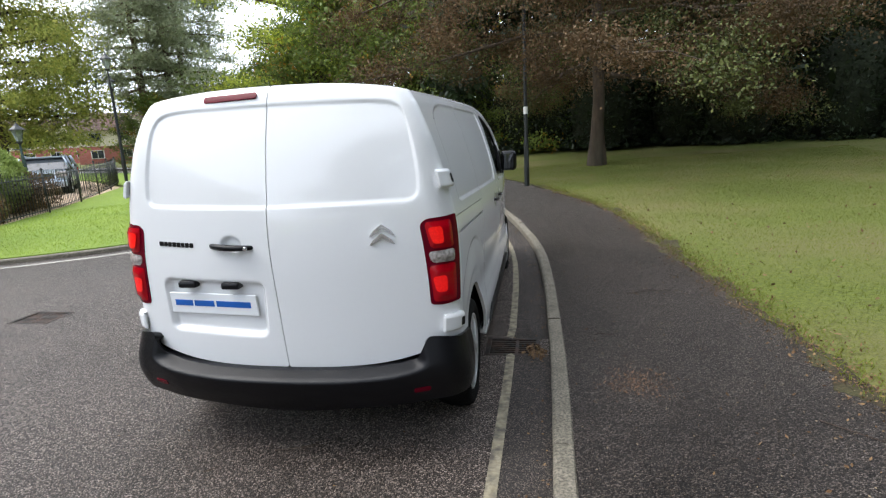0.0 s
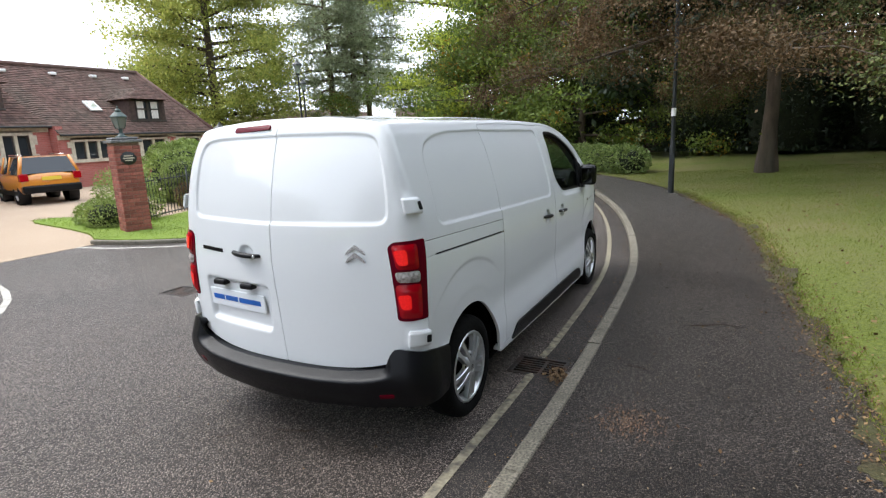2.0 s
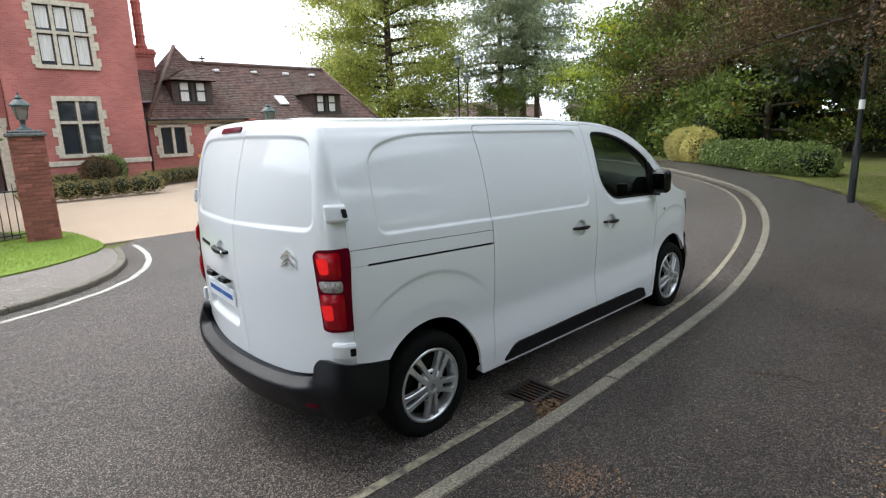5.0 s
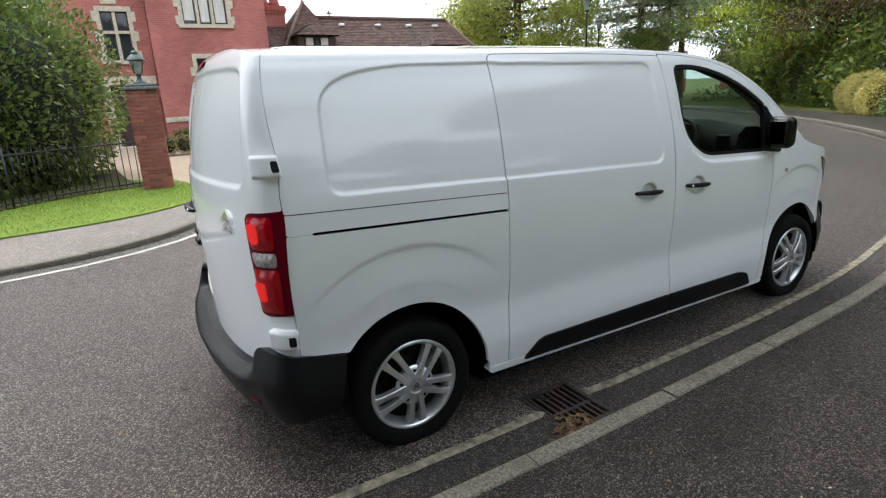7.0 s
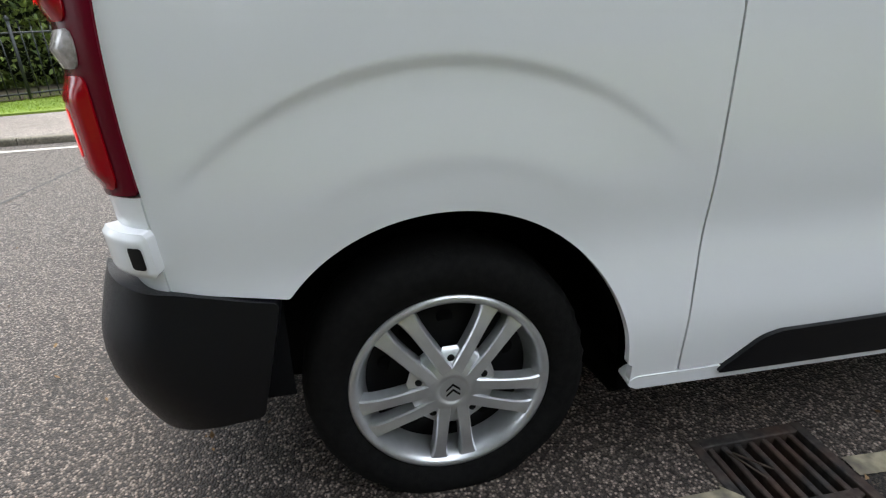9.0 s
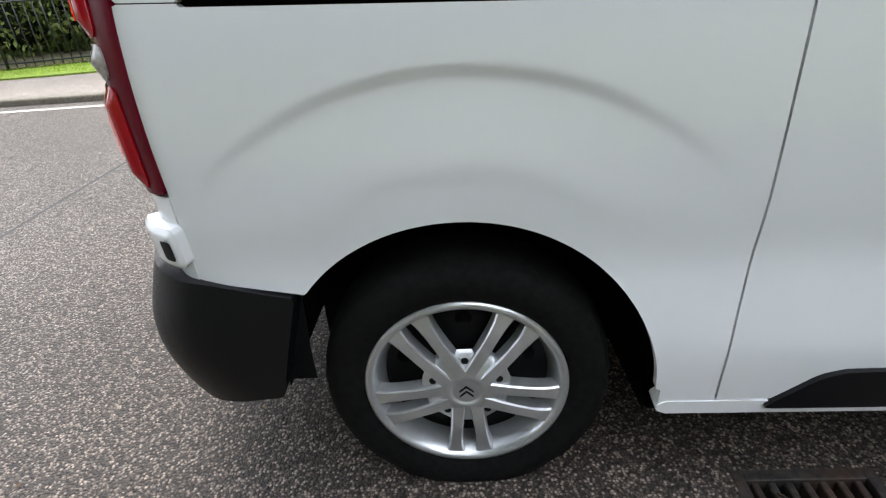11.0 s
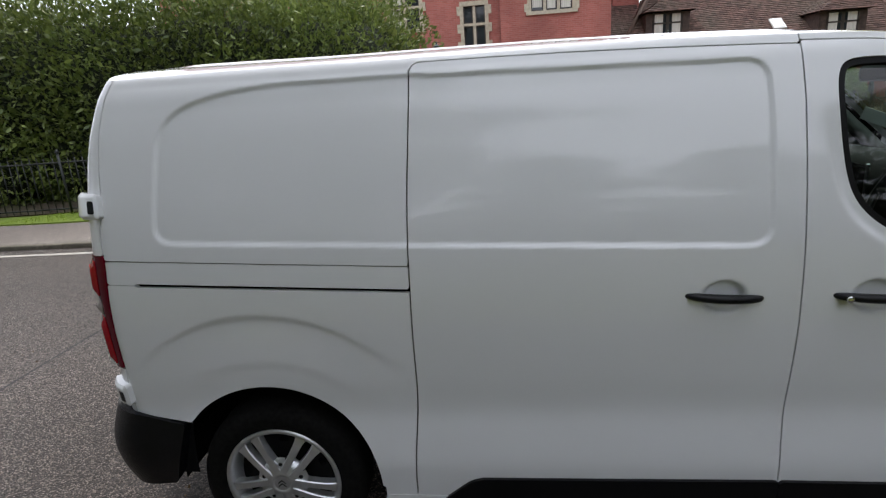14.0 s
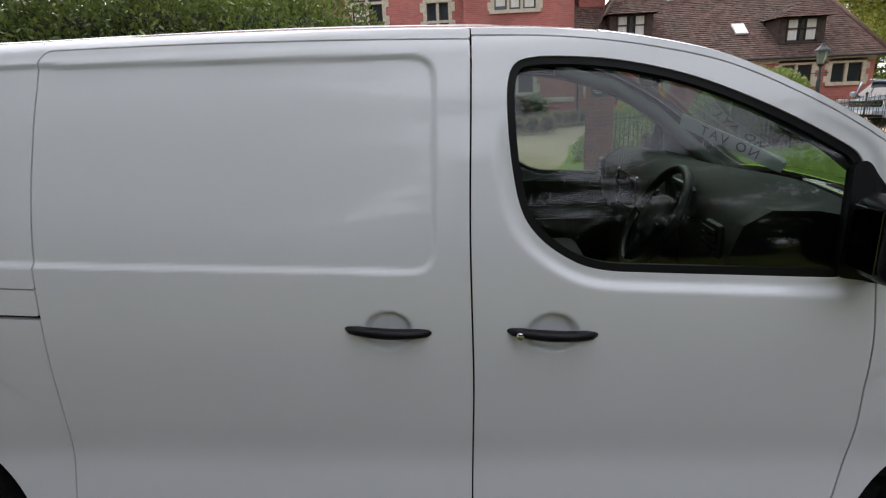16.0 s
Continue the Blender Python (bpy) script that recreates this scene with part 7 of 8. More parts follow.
        part("crown", leaf_mesh("crown", pos[~share], size[~share] if fine else size, rng, mat, aspect), mat, t)
        part("crown_turning", leaf_mesh("crown_turning", pos[share], size[share] if fine else size, rng, mats2[0], aspect), mats2[0], t, "leaves turning colour")
    else:
        part("crown", leaf_mesh("crown", pos, size, rng, mat, aspect), mat, t)
    return t


def moved(tree, x, y, z, turn, s):
    ob = copy_thing(tree, pose(x, y, z, 0, 0, turn) @ Matrix.Scale(s, 4))
    return ob


lime_tree = make_tree("lime_tree", (-31.5, 26.5, 0.1), 20, 5.7, 0.42, 2.0, 125000, 0.20, leaf_lime, 3, "tall broadleaved tree with yellowing green leaves", limbs=46, twigs=10, cluster=0.95, spread=0.9)
pine = make_tree("pine_tree", (-28.0, 35.5, 0.0), 22, 4.3, 0.34, 5.0, 30000, 0.32, leaf_pine, 5, "tall pine tree with blue-green needles", barks=bark_pine, limbs=36, twigs=8, cluster=0.68, spread=0.6, droop=0.2, aspect=0.24)
moved(pine, -26.6, 36.6, 0, 140, 0.95)
moved(pine, -25.6, 37.2, 0, 250, 0.82)
green_tree = make_tree("green_tree", (-12.4, 31, 0.1), 19, 5.6, 0.45, 1.2, 60000, 0.19, leaf_green, 7, "tall broadleaved tree with fresh green leaves", limbs=28, twigs=7, cluster=0.85, mats2=(leaf_mid, 0.3))
moved(green_tree, -7.0, 36, 0.2, 80, 0.95)
moved(green_tree, -17.5, 46, 0.0, 200, 0.7)
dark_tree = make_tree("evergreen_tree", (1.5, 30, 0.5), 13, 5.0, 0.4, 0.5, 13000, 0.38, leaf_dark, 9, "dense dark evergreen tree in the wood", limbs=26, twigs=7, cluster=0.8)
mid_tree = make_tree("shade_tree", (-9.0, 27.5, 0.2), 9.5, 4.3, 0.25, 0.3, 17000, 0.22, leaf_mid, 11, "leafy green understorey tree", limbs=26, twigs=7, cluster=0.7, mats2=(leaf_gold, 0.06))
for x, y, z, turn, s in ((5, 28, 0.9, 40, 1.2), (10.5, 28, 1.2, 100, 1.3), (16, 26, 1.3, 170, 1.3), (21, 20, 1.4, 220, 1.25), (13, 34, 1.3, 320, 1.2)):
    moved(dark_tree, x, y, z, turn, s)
for x, y, z, turn, s in ((-4.5, 25, 0.3, 50, 0.8), (-12.5, 30.5, 0.1, 120, 0.8), (-17, 33.5, 0.0, 200, 0.75), (1.5, 23.5, 0.6, 260, 0.55), (-6.5, 29.5, 0.3, 300, 1.0), (-37, 27, 0.1, 30, 0.9), (-26, 33, 0.0, 300, 0.55)):
    moved(mid_tree, x, y, z, turn, s)
# unseen bank tree, added to shade the van and darken its reflections
screen_tree = make_tree("park_tree", (13.0, -5.2, 0.5), 13.5, 5.2, 0.36, 1.2, 22000, 0.29, leaf_shade, 13, "unseen broad green tree on the bank, added to shade the van", limbs=34, twigs=8, cluster=0.70, spread=0.8)
make_tree("park_tree", (7.6, -5.6, 0.3), 14.5, 6.4, 0.40, 3.4, 52000, 0.22, leaf_shade, 15, "tall tree spreading over the footpath beside the bank", limbs=34, twigs=8, cluster=0.66, spread=0.9)
# unseen trees added behind the camera's way: they close the place, shade the van and show in the paint
for x, y, z, turn, s in ((18.5, 9.5, 1.0, 300, 0.66), (16.8, 2.2, 0.9, 80, 0.64), (9.5, -13.5, 0.4, 210, 1.15), (17.0, -14.5, 0.7, 60, 1.3), (-2, -30, 0.1, 10, 1.2)):
    moved(screen_tree, x, y, z, turn, s)
big_tree = make_tree("copper_tree", (3.1, 15.6, 0.50), 16, 7.2, 0.20, 2.5, 260000, 0.16, leaf_brown, 21, "large spreading tree with bronzed leaves and a bare trunk", limbs=44, twigs=10, cluster=0.52, spread=0.75, droop=0.30, mats2=(leaf_olive, 0.30), aspect=0.62, fine=(6.5, 5.0, 0.062))
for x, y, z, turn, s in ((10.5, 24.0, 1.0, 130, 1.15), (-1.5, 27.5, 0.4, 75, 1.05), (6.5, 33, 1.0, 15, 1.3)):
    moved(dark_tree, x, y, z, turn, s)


# clipped hedges and shrubs
def leaf_mass(name, label, category, blobs, leaves, size, mat, seed, aspect=0.5, core=True, up=0.35, shell=0.8, kind=""):
    """A shrub of leaves over the skin of rounded masses (x, y, z, rx, ry, rz), with dark cores for the shade inside."""
    rng = np.random.default_rng(seed)
    t = tagged(new(name), label, category, kind=kind)
    x0, y0 = float(np.mean([b[0] for b in blobs])), float(np.mean([b[1] for b in blobs]))
    z0 = float(ground_height(x0, y0)) if x0 > -4 else float(garden(x0, y0))
    t.location = (x0, y0, z0)
    vol = np.array([b[3] * b[4] + b[3] * b[5] + b[4] * b[5] for b in blobs])
    pick = rng.choice(len(blobs), size=leaves, p=vol / vol.sum())
    B = np.array(blobs)[pick]
    d = rng.normal(size=(leaves, 3))
    d /= np.linalg.norm(d, axis=1)[:, None]
    r = shell + (1.06 - shell) * rng.random(leaves) ** 0.6
    lump = 1 + 0.10 * np.sin(d[:, 0] * 6 + B[:, 0] * 3) * np.cos(d[:, 1] * 5 + d[:, 2] * 4 + B[:, 1])
    pos = B[:, :3] + d * B[:, 3:6] * (r * lump)[:, None]
    pos[:, 2] = np.maximum(pos[:, 2], z0 + 0.02 + 0.1 * rng.random(leaves))
    part("foliage", leaf_mesh("foliage", pos - np.array([x0, y0, z0]), size, rng, mat, aspect, up, flat=d * 0.9), mat, t)
    # dark lumps put the shade behind the leaves into a colour
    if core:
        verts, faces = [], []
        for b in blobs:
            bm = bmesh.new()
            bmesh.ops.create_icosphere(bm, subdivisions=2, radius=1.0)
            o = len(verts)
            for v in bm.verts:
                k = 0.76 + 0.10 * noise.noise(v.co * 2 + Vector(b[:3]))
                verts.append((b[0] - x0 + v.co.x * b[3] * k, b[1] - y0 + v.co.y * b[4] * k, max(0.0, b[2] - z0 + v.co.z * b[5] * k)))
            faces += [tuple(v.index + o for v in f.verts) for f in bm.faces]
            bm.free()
        part("dark_interior", mesh_of("dark_interior", verts, faces), bpy.data.materials.get("shrub_shade") or varied("shrub_shade", (0.008, 0.012, 0.004), (0.018, 0.026, 0.009), 9, 1.0, bump=0.05, bump_scale=12), t, "dark core standing in for the shade inside the leaves")
    return t


blobs = []
rr = random.Random(4)
bp = curve_points([(-11.5, -2.5), (-11.1, -3.8), (-10.3, -5.3), (-9.3, -6.8), (-8.8, -8.6), (-8.5, -10.5), (-8.3, -13)], 3)
for k, (x, y) in enumerate(bp):
    blobs.append((x, y, 1.9 + rr.uniform(-0.2, 0.2), 1.7 + rr.uniform(-0.1, 0.2), 1.5, 2.15 + rr.uniform(-0.15, 0.15)))
    if k % 2:
        blobs.append((x + 0.75, y - 0.2, 0.9, 1.1, 1.1, 1.1))
    if k < 7:
        blobs.append((x - 1.5, y + 0.3, 2.0, 1.9, 1.7, 2.1 + rr.uniform(0, 0.3)))
leaf_mass("shrub", "large glossy evergreen rhododendron bank behind the railings", "shrub", blobs, 200000, 0.118, leaf_rhodo, 31, 0.42, shell=0.86)
leaf_mass("hedge", "low rough green hedge beside the footpath", "hedge", [(-0.85 - 0.33 * k, 16.85 + 0.33 * k, 0.48, 0.62, 0.62, 0.55 + 0.05 * math.sin(2.1 * k)) for k in range(14)], 26000, 0.085, leaf_hedge, 32)
leaf_mass("golden_shrub", "pale golden shrub with feathery tips", "shrub", [(-6.25, 22.4, 0.72, 0.75, 0.75, 0.74), (-6.85, 22.9, 0.74, 0.75, 0.75, 0.78), (-7.4, 23.3, 0.72, 0.7, 0.7, 0.74)], 22000, 0.15, leaf_yellow, 33, 0.13, up=0.1)
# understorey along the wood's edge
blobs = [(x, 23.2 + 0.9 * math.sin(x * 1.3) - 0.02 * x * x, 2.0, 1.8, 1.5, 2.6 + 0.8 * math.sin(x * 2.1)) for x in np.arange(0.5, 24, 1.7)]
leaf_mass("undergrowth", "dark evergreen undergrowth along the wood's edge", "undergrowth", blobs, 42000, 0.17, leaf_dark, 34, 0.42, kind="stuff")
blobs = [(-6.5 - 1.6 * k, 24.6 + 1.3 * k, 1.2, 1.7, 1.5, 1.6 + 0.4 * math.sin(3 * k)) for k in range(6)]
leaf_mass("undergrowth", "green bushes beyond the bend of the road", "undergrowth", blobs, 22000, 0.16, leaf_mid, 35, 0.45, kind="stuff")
# unseen belt added to keep low sky out of the van's reflections
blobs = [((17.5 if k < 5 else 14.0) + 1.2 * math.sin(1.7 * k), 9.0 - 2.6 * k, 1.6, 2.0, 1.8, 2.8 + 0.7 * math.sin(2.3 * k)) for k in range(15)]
leaf_mass("undergrowth", "unseen dark undergrowth on the bank, added to block low sky from the paint", "undergrowth", blobs, 34000, 0.24, leaf_dark, 49, 0.42, kind="stuff")
# garden by the north pier
leaf_mass("shrub", "loose leafy garden shrub behind the railings", "shrub", [(-12.6, 8.4, 0.9, 1.15, 1.1, 0.92), (-13.4, 9.3, 0.9, 1.0, 1.0, 0.90)], 22000, 0.085, leaf_garden, 36, shell=0.9)
leaf_mass("topiary", "clipped flat-domed green shrub behind the railings", "shrub", [(-11.3, 7.55, 1.06, 0.62, 0.62, 0.34), (-11.3, 7.55, 0.92, 0.60, 0.60, 0.24), (-11.3, 7.55, 0.42, 0.40, 0.40, 0.50)], 16000, 0.042, leaf_garden, 37, shell=0.94)
leaf_mass("shrub", "straggly shrub with bronze-purple leaves behind the railings", "shrub", [(-11.9, 9.0, 0.55, 0.6, 0.6, 0.55), (-12.3, 9.9, 0.5, 0.6, 0.6, 0.5), (-10.6, 7.0, 0.40, 0.35, 0.4, 0.4)], 9000, 0.05, leaf_brown, 50, shell=0.45, core=False)
leaf_mass("shrub", "low grey-green shrub on the grass tongue", "shrub", [(-9.8, 4.25, 0.28, 0.6, 0.45, 0.38), (-10.6, 4.5, 0.25, 0.5, 0.45, 0.35)], 6000, 0.05, leaf_garden, 38)
leaf_mass("shrub", "straggly flowering shrub beside the gate pier", "shrub", [(-9.9, 5.0, 0.55, 0.7, 0.55, 0.75), (-10.9, 5.3, 0.6, 0.6, 0.6, 0.7)], 7000, 0.055, leaf_garden, 39, shell=0.5, core=False)
for x0, y0, x1, y1 in ((-17.0, 0.6, -17.0, 4.0), (-19.6, 4.6, -21.2, 6.9), (-22.0, 1.6, -21.2, 3.4)):
    n = 7
    leaf_mass("box_hedge", "low clipped box hedge edging the forecourt", "hedge", [(x0 + (x1 - x0) * k / n, y0 + (y1 - y0) * k / n, 0.42, 0.34, 0.34, 0.30) for k in range(n + 1)], 6000, 0.06, leaf_box, 40 + int(x0), shell=0.9)
leaf_mass("shrub", "bronze-leaved shrub against the house wall", "shrub", [(-20.2, 3.2, 0.75, 0.6, 0.6, 0.55)], 4000, 0.07, leaf_brown, 47)
leaf_mass("shrub", "bronze-leaved shrub against the house wall", "shrub", [(-21.6, 3.9, 0.75, 0.55, 0.6, 0.6)], 4000, 0.07, leaf_hedge, 48)


# ---------------------------------------------------------------- the van's cab
headliner = varied("headliner", (0.16, 0.16, 0.15), (0.20, 0.20, 0.19), 60, 0.95)
prof = [(2.46, 0.55), (2.50, 1.02), (2.44, 1.12), (2.43, 1.22), (2.47, 1.325), (2.54, 1.365), (2.66, 1.36), (2.82, 1.325), (3.05, 1.25), (3.24, 1.17), (3.26, 0.55)]
verts, faces = [], []
xs = np.linspace(-0.80, 0.88, 29)
for x in xs:
    hump = math.exp(-(((x - 0.45) / 0.20) ** 4)) * 0.045 + math.exp(-(((x - 0.04) / 0.20) ** 4)) * 0.02
    for k, (y, z) in enumerate(prof):
        verts.append((x, y - (0.05 if k in (2, 3, 4) and abs(x - 0.04) < 0.2 else 0.0), z + (hump if 3 <= k <= 7 else 0)))
m = len(prof)
for i in range(len(xs) - 1):
    for j in range(m - 1):
        faces.append((i * m + j, i * m + j + 1, (i + 1) * m + j + 1, (i + 1) * m + j))
faces += [tuple(range(m)), tuple((len(xs) - 1) * m + j for j in range(m))[::-1]]
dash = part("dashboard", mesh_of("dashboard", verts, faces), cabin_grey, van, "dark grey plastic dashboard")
part("screen", box_bm(-0.10, 0.16, 2.372, 2.384, 1.20, 1.34, 0.008, 1), material("screen_glass", (0.01, 0.01, 0.012), 0.05), dash, "black dashboard screen")
bm = bmesh.new()
for a in (-0.12, 0.17):
    box_bm(a - 0.008, a + 0.008, 2.368, 2.382, 1.19, 1.35, 0.003, 1, bm=bm)
part("screen_trim", bm, chrome, dash, "bright screen trim")
for x0 in (-0.72, 0.24, 0.80):
    v = part("air_vent", box_bm(x0 - 0.05, x0 + 0.05, 2.415, 2.44, 1.22, 1.32, 0.012, 2), black_plastic, dash, "black slatted air vent")
    for k in range(4):
        part("vent_slat", box_bm(x0 - 0.042, x0 + 0.042, 2.408, 2.416, 1.235 + 0.02 * k, 1.245 + 0.02 * k), cabin_grey, v)
part("binnacle_glass", box_bm(0.32, 0.60, 2.435, 2.445, 1.28, 1.38, 0.01, 1), material("dial_glass", (0.02, 0.02, 0.022), 0.08), dash, "dark instrument glass")
dash.location = (0, 0.075, -0.045)
# steering wheel
n, verts, faces = 40, [], []
for i in range(n):
    a = 2 * math.pi * i / n
    for j in range(8):
        b = 2 * math.pi * j / 8
        r = 0.182 + 0.015 * math.cos(b)
        verts.append((r * math.cos(a), r * math.sin(a), 0.017 * math.sin(b)))
for i in range(n):
    for j in range(8):
        faces.append((i * 8 + j, ((i + 1) % n) * 8 + j, ((i + 1) % n) * 8 + (j + 1) % 8, i * 8 + (j + 1) % 8))
sw = part("steering_wheel", mesh_of("steering_wheel", verts, faces), black_plastic, van, "black steering wheel with a padded boss")
sw.matrix_basis = Matrix.Translation((0.45, 2.44, 1.21)) @ pose(0, 0, 0, 62, 0, 0)
v, f = lathe([(0.0, 0.03), (0.055, 0.028), (0.08, 0.010), (0.085, -0.02), (0.0, -0.03)], 24)
part("boss", mesh_of("boss", v, f), cabin_grey, sw)
for a in (0, 180, 270):
    c, s2 = math.cos(radians(a)), math.sin(radians(a))
    part("spoke", mesh_of("spoke", *tube([(0.06 * c, 0.06 * s2, 0.0), (0.18 * c, 0.18 * s2, 0.0)], 0.018, 0.014, 8)), cabin_grey, sw)
part("column_shroud", mesh_of("column_shroud", *tube([(0.45, 2.38, 1.19), (0.45, 2.55, 1.11)], 0.06, 0.07, 12)), cabin_grey, dash)
for x0, x1 in ((0.20, 0.72), (-0.66, 0.10)):
    seat = new("seat")
    seat.parent = van
    seat["label"] = "dark cloth cab seat"
    part("seat_cushion", box_bm(x0, x1, 1.95, 2.36, 0.66, 0.86, 0.06, 3), seat_cloth, seat)
    bk = part("seat_back", box_bm(x0, x1, -0.07, 0.07, 0.0, 0.62, 0.05, 3), seat_cloth, seat)
    bk.matrix_basis = pose(0, 1.99, 0.80, 10, 0, 0)
    for xc in ((x0 + x1) / 2,) if x0 > 0 else (x0 + 0.2, x1 - 0.2):
        hr = part("headrest", box_bm(xc - 0.13, xc + 0.13, -0.05, 0.05, 0.64, 0.82, 0.04, 3), seat_cloth, seat)
        hr.matrix_basis = pose(0, 1.99, 0.80, 10, 0, 0)
zz = np.linspace(0.4, 1.80, 15)
v = [(CX + sg * (float(W(z)) - CX - 0.04), 1.875, z) for z in zz for sg in (-1, 1)]
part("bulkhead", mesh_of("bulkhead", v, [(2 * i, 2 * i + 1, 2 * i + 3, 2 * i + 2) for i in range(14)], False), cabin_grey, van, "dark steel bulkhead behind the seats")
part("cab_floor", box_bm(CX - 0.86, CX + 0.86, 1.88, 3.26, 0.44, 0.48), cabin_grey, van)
part("headliner", box_bm(CX - 0.66, CX + 0.66, 1.88, 2.28, 1.775, 1.79), headliner, van, "pale grey cab roof lining")
for right in (True, False):
    flip = (lambda q: q) if right else (lambda q: q[::-1])
    v, f = clip_grid(np.arange(1.88, 2.86, 0.04), np.arange(0.42, 1.18, 0.04), lambda y, z: z - 1.165 + 0.045 * (y - 2.0), lambda y, z: side_at(y, z, right, -0.065), 0.02)
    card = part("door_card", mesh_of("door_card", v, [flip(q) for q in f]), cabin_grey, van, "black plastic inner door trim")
    sg = 1 if right else -1
    part("armrest", box_bm(*sorted((CX + sg * 0.74, CX + sg * 0.85)), 2.05, 2.62, 0.94, 1.0, 0.02, 2), black_plastic, card)
    part("pull", mesh_of("pull", *tube([(CX + sg * 0.83, 2.50, 1.02), (CX + sg * 0.79, 2.53, 1.04), (CX + sg * 0.83, 2.60, 1.02)], 0.012, None, 8)), chrome, card)
    part("pillar_trim", mesh_of("pillar_trim", *tube([(CX + sg * 0.69, 2.24, 1.735), (CX + sg * 0.735, 2.55, 1.635), (CX + sg * 0.775, 2.78, 1.49), (CX + sg * 0.825, 3.04, 1.27), (CX + sg * 0.84, 3.2, 1.14)], 0.034, 0.04, 8)), headliner, van, "dark windscreen pillar trim")
    part("pillar_trim", mesh_of("pillar_trim", *tube([(CX + sg * 0.68, 1.90, 1.76), (CX + sg * 0.82, 1.90, 1.3), (CX + sg * 0.86, 1.92, 0.8)], 0.05, 0.05, 8)), cabin_grey, van)
    visor = part("sun_visor", box_bm(CX + sg * 0.36 - 0.19, CX + sg * 0.36 + 0.19, -0.008, 0.008, -0.13, 0.0, 0.006, 2), headliner, van, "grey sun visor")
    visor.matrix_basis = pose(0, 2.36, 1.765, 70, 0, 0)
part("inner_mirror", box_bm(CX - 0.12, CX + 0.12, 2.50, 2.53, 1.64, 1.71, 0.02, 2), black_plastic, van, "black interior mirror")
# card leaning inside the windscreen, lettered towards the outside
card = tagged(part("sign_card", box_bm(-0.27, 0.27, -0.0015, 0.0015, -0.035, 0.035), material("dull_card", (0.62, 0.66, 0.62), 0.7), None), "white windscreen card with dark lettering", "sign")
end_a, end_b = Vector((-0.60, 2.885, 1.452)), Vector((-0.27, 3.195, 1.272))
ax_x = (end_b - end_a).normalized()
ax_z = (Vector((0, -0.3, 1)) - ax_x * ax_x.dot(Vector((0, -0.3, 1)))).normalized()
ax_y = ax_z.cross(ax_x)
card.matrix_basis = Matrix.Translation((end_a + end_b) / 2) @ Matrix((ax_x, ax_y, ax_z)).transposed().to_4x4()
font = bpy.data.curves.new("no_vat", "FONT")
font.body = "NO VAT"
font.size, font.extrude, font.align_x, font.align_y = 0.066, 0.001, "CENTER", "CENTER"
font.space_character = 1.35
txt = new("tmp_text", font)
bpy.context.view_layer.update()
me = bpy.data.meshes.new_from_object(txt)
bpy.data.objects.remove(txt)
for side, rz in ((0.0045, 180), (-0.0045, 180)):
    w = part("lettering", me.copy(), material("print_grey", (0.03, 0.035, 0.035), 0.5), card, "dark printed letters")
    w.matrix_basis = Matrix.Translation((0, side, 0)) @ pose(0, 0, 0, 90, 0, 180)

# ---------------------------------------------------------------- drains
iron = varied("cast_iron", (0.020, 0.018, 0.017), (0.055, 0.048, 0.043), 50, 0.6, c=(0.10, 0.05, 0.03), scale2=8, bump=0.002, bump_scale=60, weight2=0.6)
iron.node_tree.nodes["Principled BSDF"].inputs["Metallic"].default_value = 0.4


def drain(box, bars, across, label):
    """A cast-iron gully grate let into the road over a dark pit."""
    x0, x1, y0, y1 = box
    t = tagged(new("drain_grate"), label, "drain", "drains in the road")
    t.location = ((x0 + x1) / 2, (y0 + y1) / 2, float(road_z((x0 + x1) / 2, (y0 + y1) / 2)))
    a, b = (x1 - x0) / 2, (y1 - y0) / 2
    bm = bmesh.new()
    for q in ((-a - 0.01, a + 0.01, -b - 0.01, -b + 0.018), (-a - 0.01, a + 0.01, b - 0.018, b + 0.01), (-a - 0.01, -a + 0.022, -b + 0.018, b - 0.018), (a - 0.022, a + 0.01, -b + 0.018, b - 0.018)):
        box_bm(*q, -0.06, 0.004, 0.002, 1, bm=bm)
    part("frame", bm, iron, t, "cast-iron frame")
    for k in range(1, bars + 1):
        y = -b + 2 * b * k / (bars + 1)
        part("bar", box_bm(-a + 0.02, a - 0.02, y - 0.0085, y + 0.0085, -0.05, -0.004, 0.003, 1), iron, t)
    for x in across:
        part("cross_bar", box_bm(x - 0.012, x + 0.012, -b + 0.016, b - 0.016, -0.05, -0.0035, 0.003, 1), iron, t)
    part("pit", mesh_of("pit", [(-a, -b, 0), (a, -b, 0), (a, b, 0), (-a, b, 0), (-a, -b, -0.35), (a, -b, -0.35), (a, b, -0.35), (-a, b, -0.35)], [(0, 4, 5, 1), (1, 5, 6, 2), (2, 6, 7, 3), (3, 7, 4, 0), (4, 7, 6, 5)], False), dark_void, t, "dark gully pit")
    return t


drain(GRATE, 7, (0.03,), "rusty cast-iron drain grate beside the kerb")
drain(DRAIN, 8, (0.0,), "cast-iron drain grate in the middle of the road")

# joint between two lays of asphalt
tar = material("tar_joint", (0.012, 0.012, 0.012), 0.5)
ribbon("road_joint", [(1.3, -2.51), (0.0, -2.47), (-1.0, -2.45), (-2.0, -2.42), (-3.0, -2.25), (-3.8, -2.2)], 0.022, 0.003, tar, "thin dark joint between two lays of asphalt", "road joint")

# ---------------------------------------------------------------- litter, twigs, grass
dead_leaf = leaf_material("dead_leaves", (0.070, 0.036, 0.016), (0.24, 0.155, 0.075), 0.8, 0.1)
